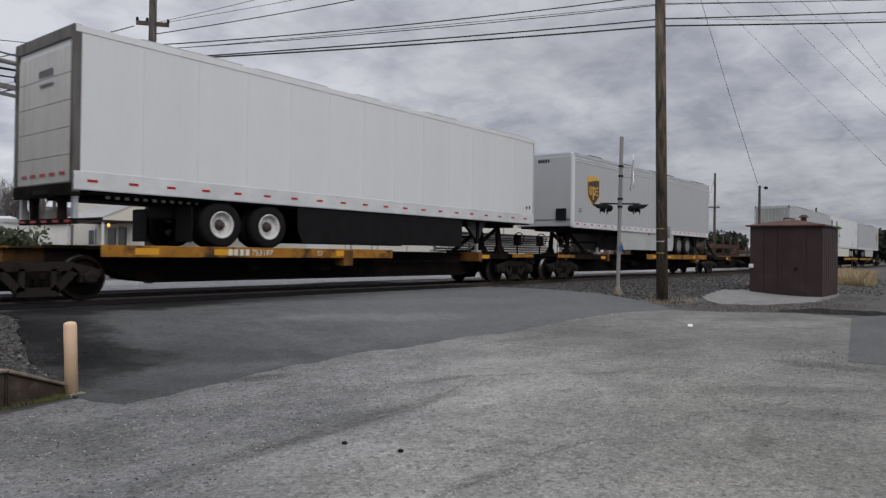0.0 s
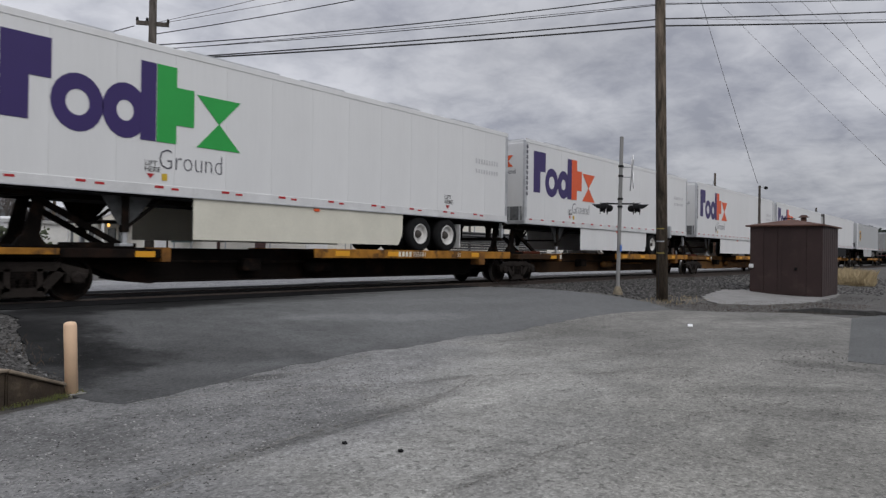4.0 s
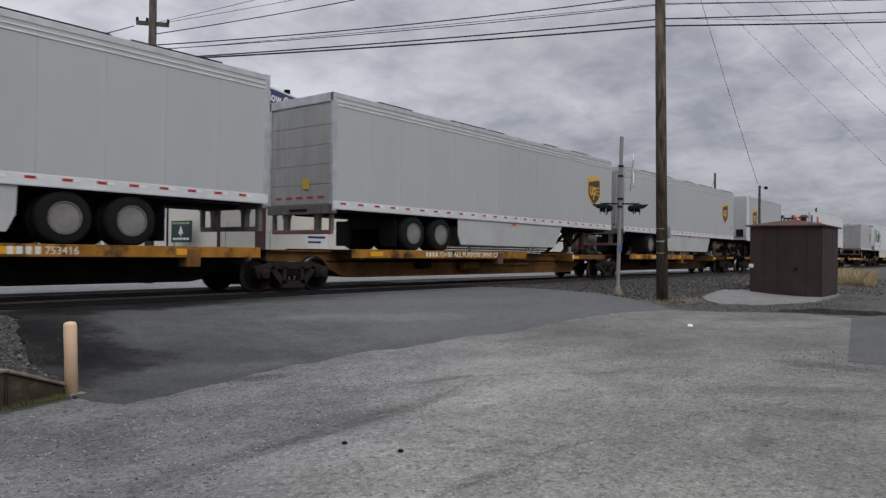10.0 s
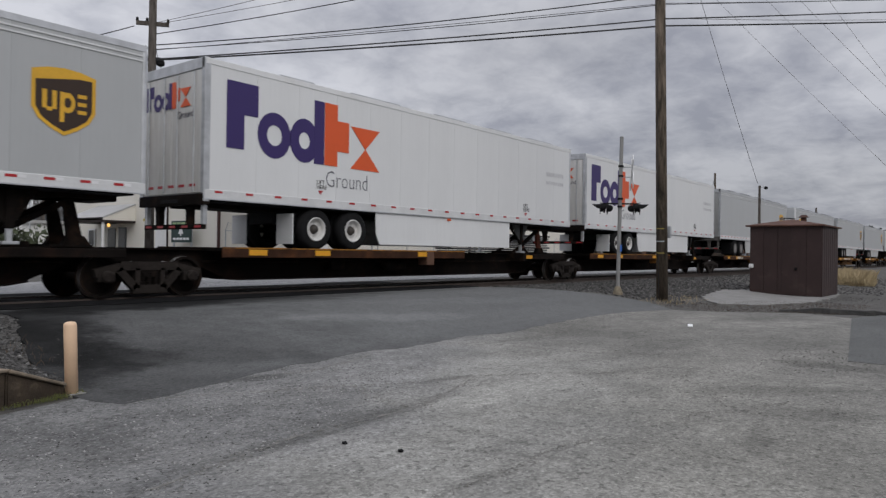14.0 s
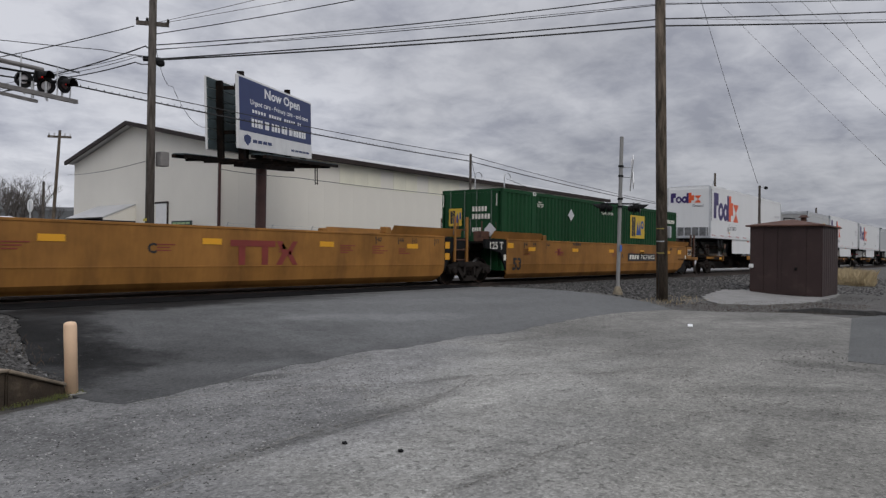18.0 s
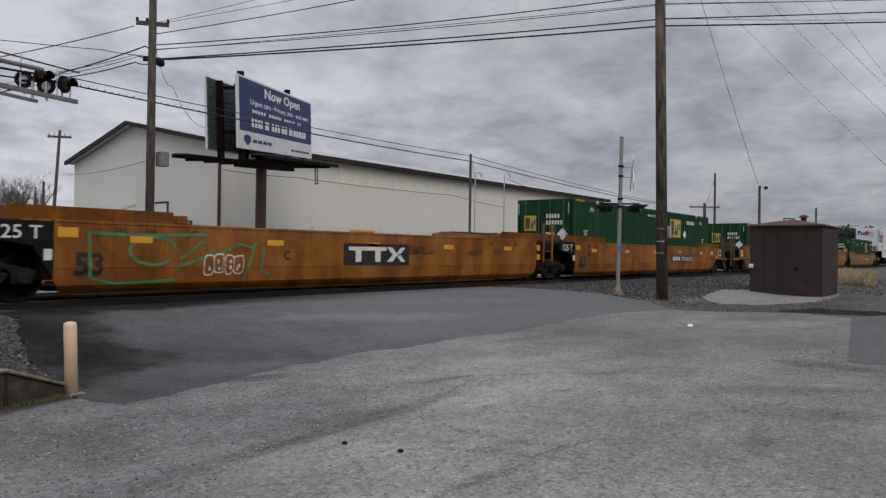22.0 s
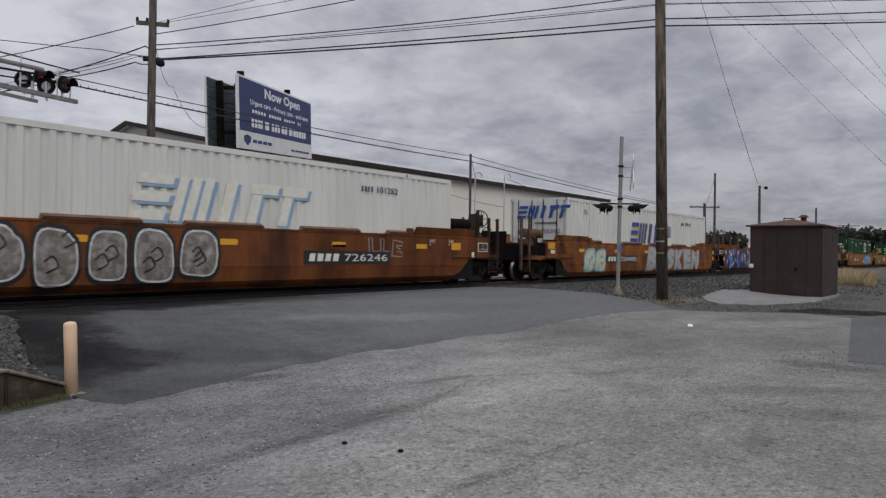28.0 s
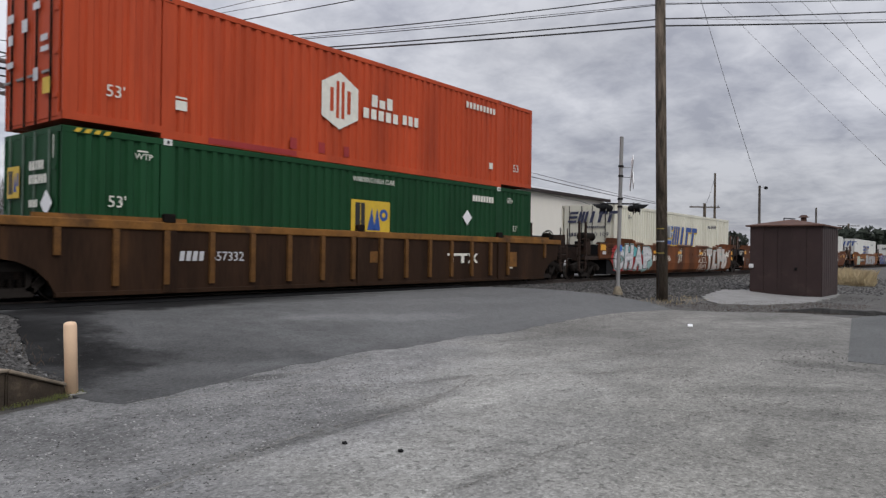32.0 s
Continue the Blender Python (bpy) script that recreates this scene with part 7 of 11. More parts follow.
    for y in (-0.68, 0.56):
        bm = B()
        q = [[bm.verts.new((fx(u), y + 0.06 + v, z)) for u, v in ((0.04, -w), (0.17, -w), (0.17, w), (0.04, w))] for z, w in ((0.46, 0.07), (0.8, 0.08), (Z0 - 0.05, 0.17))]
        for a_, c_ in zip(q, q[1:]):
            for k in range(4):
                bm.faces.new((a_[k], a_[(k + 1) % 4], c_[(k + 1) % 4], c_[k]))
        bm.faces.new(q[0]); bm.faces.new(q[-1])
        bmesh.ops.recalc_face_normals(bm, faces=bm.faces)
        part("bumper_upright", bm, frame_, top)
    part("bumper_bar", bx(B(), 0.03, 0.15, -1.17, 1.17, 0.40, 0.51, 0.01), frame_, top)
    for y in (-1.19, 1.09):
        part("bumper_upright", bx(B(), 0.05, 0.15, y, y + 0.1, 0.5, Z0 - 0.05, 0.01), GALV if not grey else frame_, top)
    if not nose_left:
        part("tail_lamp", bx(B(), -0.05, -0.035, -0.35, 0.35, Z0 - 0.06, Z0 + 0.02, 0.004), BLACKST, top)
        flat("reflective_tape", [rect(-1.1 + i * 0.5, 0, 0.24, 0.05) for i in range(5)], TAPER, top, (fx(0.028), 0, 0.43), "end")
    # landing gear
    g = L - (2.3 if pup else 2.95)
    lg = empty("landing_gear", pose(0, 0, 0)); lg.parent = top
    for y in (-0.95, 0.83):
        part("leg", bx(B(), g - 0.07, g + 0.07, y, y + 0.12, 0.28, Z0), DARKST, lg)
        part("leg_tube", bx(B(), g - 0.045, g + 0.045, y + 0.02, y + 0.1, 0.06, 0.3), GALV, lg)
        part("foot", bx(B(), g - 0.14, g + 0.14, y - 0.05, y + 0.17, 0.0, 0.06, 0.01), GALV, lg)
        part("brace", beam(B(), (fx(g), y + 0.06, 0.35), (fx(g - 0.8), y + 0.06, Z0 - 0.05), 0.06, 0.06), DARKST, lg)
        part("wing_plate", prism(B(), [(fx(g - 0.62), Z0), (fx(g + 0.5), Z0), (fx(g + 0.12), 0.42), (fx(g - 0.12), 0.42)], y + 0.04, y + 0.07), WINGG if y < 0 and not grey else DARKST, lg)
    part("cross_bar", tube(B(), (fx(g), -0.9, 0.5), (fx(g), 0.9, 0.5), 0.03, n=8), DARKST, lg)
    part("kingpin_plate", bx(B(), L - 1.5, L - 0.4, -0.7, 0.7, Z0 - 0.12, Z0), DARKST, top)
    # side skirts
    if not pup and style != "noskirt":
        sm = BLACKST if style == "white" else (SKIRTC if style == "parcel_green" else SKIRTG if grey else TW)
        u0, u1 = (5.4, 11.9)
        top_, bot = Z0 + 0.005, 0.16 if not grey else 0.22
        p = [(fx(u0 - 0.12), top_), (fx(u1), top_), (fx(u1 + (0.0 if not grey else -0.55)), bot), (fx(u0 + 0.05), bot), (fx(u0 - 0.1), bot + 0.3)]
        for y in (-H + 0.03, H - 0.055):
            part("side_skirt", prism(B(), p, y, y + 0.025), sm, top, "black side skirt" if style == "white" else "")
        if style != "white":
            part("marker_lamp", box(B(), fx(8.5) - 0.08, fx(8.5) + 0.08, -H + 0.0, -H + 0.03, Z0 - 0.1, Z0 - 0.03), ORPRINT, top)
        if style == "white":
            for i in range(12):
                part("logistic_hole", box(B(), fx(1.0 + 0.2 * i) - 0.04, fx(1.0 + 0.2 * i) + 0.04, -0.58, -0.55, Z0 - 0.1, Z0 - 0.02), WHITEP, top)
    # prints
    y = -H - 0.006
    if style.startswith("parcel"):
        second = GRPRINT if style == "parcel_green" else ORPRINT
        freight_logo(top, (0.52, y, 2.2), 1.49, (PURPLE, second))
        words("lettering", "Ground", GREYPRINT, top, (3.44, y, 1.58), 0.40, width=1.46, bold=-0.018)
        flat("print_bar", [rect(L - 1.84 + i * 0.146, 2.86, 0.075, 0.15) for i in range(9)] + [rect(L - 1.84 + i * 0.146, 2.55, 0.075, 0.13) for i in range(9)], FAINT, top, (0, y, 0), label="faint grey print")
        words("lettering", "LIFT", BLACKP, top, (3.14, y, 1.62), 0.1)
        words("lettering", "HERE", BLACKP, top, (3.14, y, 1.5), 0.1)
        flat("arrow", [[(3.26, 1.36), (3.34, 1.46), (3.18, 1.46)]], TAPER, top, (0, y, 0))
        words("lettering", "LIFT", BLACKP, top, (L - 3.42, y, 1.60), 0.12)
        words("lettering", "HERE", BLACKP, top, (L - 3.42, y, 1.46), 0.12)
        flat("arrow", [[(L - 3.28, 1.30), (L - 3.19, 1.41), (L - 3.37, 1.41)]], TAPER, top, (0, y, 0))
        if nose_left:
            flat("placard", [rect(3.5, 1.34, 0.12, 0.14)], YELLOWP, top, (0, y, 0))
            flat("print_bar", [rect(0.02, 2.05 + i * 0.185, 0.1, 0.13) for i in range(10)], GREYPRINT, top, (0, -H - 0.012, 0))
        ex = -0.03 if nose_left else -0.018
        freight_logo(top, (ex, 1.05, 3.12), 0.56, (PURPLE, second), "end")
        words("lettering", "Ground", GREYPRINT, top, (ex, -0.25, 2.84), 0.16, "end", width=0.62)
    elif grey:
        if style != "grey_plain":
            hx = (1.72 if nose_left else L - 1.66) if not pup else 1.56 if nose_left else L - 1.57
            shield(top, hx, 2.59, 1.22, y)
        if not pup:
            words("lettering", "53'", BLACKP, top, ((0.46 if nose_left else L - 0.6), y, 1.66), 0.16)
        if nose_left:
            flat("print_bar", [rect(-0.3 + i * 0.11, 3.65, 0.08, 0.13) for i in range(5)], BLACKP, top, (-0.028, 0, 0), "end")
        else:
            flat("placard", [rect(0.17, 1.58, 0.26, 0.26)], YELLOWP, top, (-0.042, 0, 0), "end", label="yellow placard on the rear door") if not pup else None
    else:
        flat("print_bar", [rect(-0.2 + i * 0.13, 3.25, 0.09, 0.14) for i in range(5)] + [rect(-0.15 + i * 0.1, 3.05, 0.07, 0.07) for i in range(6)], GREYPRINT, top, (-0.012, 0, 0), "end")
        flat("print_bar", [rect(L - 0.55, 1.55, 0.1, 0.1), rect(L - 0.35, 1.55, 0.08, 0.14)], GREYPRINT, top, (0, y, 0))
    tagged(top, label, "trailer", "trailers on the train")
    mover(top, s, deck)
    return top


CACHE = {}


CASTST = M("dusty_cast_steel", (0.024, 0.0195, 0.0165), 0.85, var=0.45, scale=3, col2=(0.012, 0.009, 0.008), c2at=(0.46, 0.66), spec=0.2)
TREAD = M("polished_tread", (0.42, 0.41, 0.40), 0.35, 0.9, var=0.15, scale=5)


def wheelset_mesh():
    bm = B()
    for y in (-0.79, 0.79):
        sg = 1 if y > 0 else -1
        lathe(bm, [(0.09, y + sg * 0.02), (0.15, y + sg * 0.03), (0.34, y - sg * 0.03), (0.36, y + sg * 0.055), (0.42, y + sg * 0.06), (0.425, y - sg * 0.05), (0.45, y - sg * 0.055), (0.45, y - sg * 0.085), (0.12, y - sg * 0.06)], "Y", 28)
    tube(bm, (0, -1.0, 0), (0, 1.0, 0), 0.075, n=12)
    me = mesh(bm, "wheelset", DARKST)
    me.materials.append(TREAD)
    for f in me.polygons:
        # the running surface is worn bright
        if math.hypot(f.center.x, f.center.z) > 0.412 and abs(f.normal.y) < 0.5 and abs(f.center.y) > 0.76:
            f.material_index = 1
    return me


def frame_mesh():
    """Cast side frame: arched top bar, slanting tension bars, a window for the springs."""
    bm = B()
    t = 0.07
    for p, q, w in (((-1.12, 0.50), (-0.62, 0.62), 0.16), ((-0.62, 0.64), (0.62, 0.64), 0.17), ((0.62, 0.62), (1.12, 0.50), 0.16), ((-0.66, 0.58), (-0.3, 0.20), 0.15), ((0.66, 0.58), (0.3, 0.20), 0.15), ((-0.36, 0.18), (0.36, 0.18), 0.16), ((-0.27, 0.2), (-0.27, 0.6), 0.1), ((0.27, 0.2), (0.27, 0.6), 0.1)):
        beam(bm, (p[0], 0, p[1]), (q[0], 0, q[1]), 2 * t, w)
    for x in (-0.9, 0.9):
        box(bm, x - 0.17, x + 0.17, -0.09, 0.09, 0.33, 0.52, 0.02)
    return mesh(bm, "side_frame", CASTST)


def cap_mesh():
    bm = B()
    lathe(bm, [(0.12, 0), (0.12, -0.09), (0.09, -0.12), (0.0001, -0.125)], "Y", 14)
    for i in range(3):
        a = i * 2.094 + 0.5
        tube(bm, (0.07 * math.cos(a), -0.12, 0.07 * math.sin(a)), (0.07 * math.cos(a), -0.145, 0.07 * math.sin(a)), 0.018, n=6)
    return mesh(bm, "bearing_cap", CASTST)


def spring_mesh():
    """A coil spring of the truck, as a ribbed column."""
    prof = []
    for i in range(6):
        prof += [(0.066, 0.26 + i * 0.045), (0.066, 0.28 + i * 0.045), (0.05, 0.285 + i * 0.045), (0.05, 0.30 + i * 0.045)]
    return mesh(lathe(B(), prof, "Z", 10), "spring", DARKST)


WSET, SFRAME, BCAP, SPRING = wheelset_mesh(), frame_mesh(), cap_mesh(), spring_mesh()


def truck(parent, x):
    """A two-axle railway truck under a car; its wheelsets turn."""
    t = empty("truck", pose(x, 0, 0)); t.parent = parent
    for y in (-1.0, 1.0):
        part("side_frame", SFRAME, None, t, "", (0, y, 0))
        for sx_ in (-0.15, 0, 0.15):
            part("spring", SPRING, None, t, "", (sx_, y, 0))
        for ax in (-0.9, 0.9):
            part("bearing_cap", BCAP, None, t, "", (ax, y - 0.07 if y < 0 else y + 0.07, 0.43), (0, 0, 0 if y < 0 else 180))
    part("bolster", box(B(), -0.2, 0.2, -1.05, 1.05, 0.4, 0.62, 0.03), DARKST, t)
    for ax in (-0.9, 0.9):
        w = part("wheelset", WSET, None, t, "", (ax, 0, 0.42))
        WHEELSETS.append((w, ax))
    return t


def coupler(parent, x, way):
    """Draft sill, knuckle and air hose at a car's end; way is +1 towards the front."""
    part("draft_sill", box(B(), min(x, x + way * 0.9), max(x, x + way * 0.9), -0.3, 0.3, 0.62, 0.95, 0.02), DARKST, parent)
    part("coupler_shank", box(B(), min(x + way * 0.9, x + way * 1.5), max(x + way * 0.9, x + way * 1.5), -0.1, 0.1, 0.72, 0.92, 0.02), DARKST, parent)
    part("coupler_knuckle", box(B(), min(x + way * 1.45, x + way * 1.8), max(x + way * 1.45, x + way * 1.8), -0.2, 0.16, 0.68, 0.98, 0.05), DARKST, parent)
    bm = B()
    pts = [Vector((x + way * (0.9 + 0.8 * u), -0.45, 0.7 - 0.9 * u * (1 - u) - 0.1 * u)) for u in [i / 8 for i in range(9)]]
    for p, q in zip(pts, pts[1:]):
        tube(bm, p, q, 0.028, n=6)
    part("air_hose", bm, BLACKST, parent)
    part("uncoupling_lever", tube(B(), (x + way * 0.75, -1.25, 0.8), (x + way * 0.95, 0, 0.85), 0.016, n=6), DARKST, parent)


def spine(x0, x1, wheels_at, hitch_at, gold=False, red=False, first=False, last=False, number="", letters="", rusty=False, brown=False):
    """One platform of a spine car between truck centres x0 and x1: deep centre sill, wheel deck, hitch stand."""
    L = x1 - x0
    top = empty("spine_car", pose(0, 0, 0))
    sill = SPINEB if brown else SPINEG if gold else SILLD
    o = [(-0.35, 0.72), (1.25, 0.72), (2.1, 0.36), (2.5, 0.30), (L - 2.5, 0.30), (L - 2.1, 0.36), (L - 1.25, 0.72), (L + 0.35, 0.72), (L + 0.35, 0.99), (-0.35, 0.99)]
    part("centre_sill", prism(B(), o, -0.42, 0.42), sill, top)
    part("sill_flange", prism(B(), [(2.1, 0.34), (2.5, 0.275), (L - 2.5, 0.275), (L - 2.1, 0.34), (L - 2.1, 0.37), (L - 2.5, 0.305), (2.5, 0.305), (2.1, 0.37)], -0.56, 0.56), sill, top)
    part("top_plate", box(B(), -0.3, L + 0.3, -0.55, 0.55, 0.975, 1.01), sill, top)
    # decks for the road wheels
    decks = [(wheels_at[0] - x0, wheels_at[1] - x0)] + ([(wheels_at[2] - x0, wheels_at[3] - x0)] if len(wheels_at) > 2 else [])
    for a, c in decks:
        for sgn in (-1, 1):
            y0, y1 = (0.55, 1.30) if sgn > 0 else (-1.30, -0.55)
            part("wheel_deck", box(B(), a, c, y0, y1, 0.965, 1.03), DARKST, top)
            ye = -1.335 if sgn < 0 else 1.295
            part("deck_edge", box(B(), a, c, ye, ye + 0.04, 0.82, 1.05, 0.01), DECKR if rusty else DECKY, top, "rusty dark deck edge" if rusty else "worn yellow deck edge")
            if rusty and sgn < 0:
                part("edge_line", box(B(), a, c, ye - 0.004, ye, 1.02, 1.045), DECKY, top, "thin worn yellow line")
            for i in range(3):
                xx = a + 0.4 + (c - a - 0.8) * i / 2
                part("deck_bracket", box(B(), xx - 0.06, xx + 0.06, min(sgn * 0.5, sgn * 1.29), max(sgn * 0.5, sgn * 1.29), 0.78, 0.965), sill, top)
        xx = c - 1.7
        part("deck_gusset", box(B(), xx - 0.16, xx + 0.16, -1.36, -1.0, 0.62, 1.02, 0.02), SILLG if not red else RUST, top)
        for i in range(4):
            w = 0.5
            xx = a + 0.3 + (c - a - 1.0) * (i + 0.2) / 4
            if i != 2 and not (len(letters) > 12 and i == 3) and not (len(letters) > 20 and i == 1):
                flat("reflector", [rect(xx, 0.87, w, 0.13)], YREF, top, (0, -1.337, 0))
        if number:
            words("lettering", number, CREAMT, top, (a + (c - a) * 0.42, -1.34, 0.865), 0.14)
            flat("print_bar", [rect(a + (c - a) * 0.42 - 0.62 + i * 0.15, 0.865, 0.1, 0.14) for i in range(4)], CREAMT, top, (0, -1.34, 0))
        if letters:
            if len(letters) > 12:
                words("lettering", letters, CREAMT, top, (a + (c - a) * 0.47, -1.34, 0.865), 0.15, width=(c - a) * 0.34, bold=0.02)
            else:
                words("lettering", letters, CREAMT, top, (a + (c - a) * 0.66, -1.34, 0.875), 0.12)
    # hitch stands
    for h in hitch_at:
        hx, way = h
        hx -= x0 - (0.55 if way < 0 else -0.2)
        hm = HITCHR if red else DARKST
        st = empty("hitch_stand", pose(hx, 0, 1.0)); st.parent = top
        for y in (-0.42, 0.34):
            part("upright", prism(B(), [(-0.16 - 0.16 * way, 0), (0.16 - 0.16 * way, 0), (0.1, 0.93), (-0.1, 0.93)], y, y + 0.08), hm, st)
            part("diagonal", beam(B(), (0, y + 0.04, 0.9), (way * 1.65, y + 0.04, 0.02), 0.09, 0.11), hm if not red else DARKST, st)
            part("hitch_knee", prism(B(), [(-0.3 - 0.16 * way, 0), (0.3 - 0.16 * way, 0), (0.16 - 0.14 * way, 0.22), (-0.16 - 0.14 * way, 0.22)], y - 0.03, y + 0.11), DARKST, st)
        part("head_plate", box(B(), -0.42, 0.42, -0.55, 0.55, 0.93, 1.03, 0.02), hm, st)
        part("foot_plate", box(B(), -0.4, 0.4, -0.6, 0.6, 0, 0.05), DARKST, st)
        part("hitch_base", box(B(), min(0.7 * way, 1.9 * way), max(0.7 * way, 1.9 * way), -0.45, 0.45, 0, 0.1, 0.02), DARKST if not gold else HITCHR, st)
        # end platform beside the hitch
        part("side_sill", box(B(), hx - 0.8 if way > 0 else hx - 2.2, hx + 2.2 if way > 0 else hx + 0.8, -1.15, -0.42, 0.8, 0.98, 0.02), sill, top)
        flat("reflector", [rect(hx + (1.5 if way > 0 else -2.0), 0.82, 0.42, 0.12)], YREF, top, (0, -1.152, 0))
        part("end_bracket", box(B(), hx + (2.05 if way > 0 else -2.25), hx + (2.25 if way > 0 else -2.05), -1.2, -0.42, 0.72, 1.02, 0.02), SILLG if gold or not rusty else DARKST, top)
        if gold:
            flat("notice", [rect(hx + (2.09 if way > 0 else -2.21), 0.82, 0.12, 0.15)], CREAMT, top, (0, -1.204, 0), label="pale paper notice")
    part("brake_pipe", tube(B(), (1.5, -0.6, 0.72), (L - 1.5, -0.6, 0.72), 0.025, n=6), DARKST, top)
    rm = SPINEG if gold or brown else DARKST
    part("air_reservoir", lathe(B(), [(0.05, 0.0), (0.13, 0.03), (0.15, 0.09), (0.15, 0.81), (0.13, 0.87), (0.05, 0.9)], "X", 16, (L * 0.42, -0.64, 0.58)), rm, top)
    if gold or brown:
        part("side_pipe", tube(B(), (L * 0.5, -0.5, 0.62), (L * 0.68, -0.5, 0.62), 0.045, n=8), SILLG, top)
    part("brake_valve", box(B(), L * 0.3, L * 0.3 + 0.5, -0.75, -0.45, 0.5, 0.8, 0.04), DARKST, top)
    truck(top, 0.0)
    if last:
        truck(top, L)
        coupler(top, L + 0.3, 1)
        part("end_platform", box(B(), L - 0.6, L + 0.9, -1.25, 1.25, 0.9, 0.97), DARKST, top)
        part("step_strip", box(B(), L - 0.5, L + 0.85, -1.3, -1.25, 0.86, 0.98, 0.01), DECKR if rusty else DECKY, top, "worn yellow step edge")
        brake_wheel(top, L + 0.95)
    if first:
        coupler(top, -0.3, -1)
        part("end_platform", box(B(), -0.9, 0.6, -1.25, 1.25, 0.9, 0.97), DARKST, top)
        part("step_strip", box(B(), -0.85, 0.5, -1.3, -1.25, 0.86, 0.98, 0.01), DECKR if rusty else DECKY, top, "worn yellow step edge")
        part("end_ladder", ladder(-0.9, -1.28, 0.35, 1.7), POSTD, top)
        brake_wheel(top, -0.95)
    cap = "dark brown" if brown else "golden-brown" if gold else "soot-black"
    tagged(top, cap + (" spine car with rusty wheel decks on the rails" if rusty else " spine car with worn yellow wheel decks on the rails"), "rail car", "spine cars")
    mover(top, x0, 0)
    return top


def ladder(x, y, z0, z1, w=0.4):
    bm = B()
    for a in (x, x + w):
        tube(bm, (a, y, z0), (a, y, z1), 0.02, n=6)
    z = z0 + 0.08
    while z < z1:
        tube(bm, (x, y, z), (x + w, y, z), 0.014, n=6)
        z += 0.3
    return bm


def brake_wheel(parent, x, z=1.55, r=0.22, y=-0.6):
    bm = B()
    for i in range(20):
        a, c = i * math.pi / 10, (i + 1) * math.pi / 10
        tube(bm, (x, y + r * math.cos(a), z + r * math.sin(a)), (x, y + r * math.cos(c), z + r * math.sin(c)), 0.017, n=6)
    for i in range(6):
        a = i * math.pi / 3
        tube(bm, (x, y, z), (x, y + r * math.cos(a), z + r * math.sin(a)), 0.011, n=6)
    tube(bm, (x - 0.1, y, 0.95), (x - 0.1, y, z), 0.03, n=6)
    box(bm, x - 0.16, x - 0.02, y - 0.12, y + 0.12, z - 0.25, z + 0.12)
    part("brake_wheel", bm, DARKST, parent)


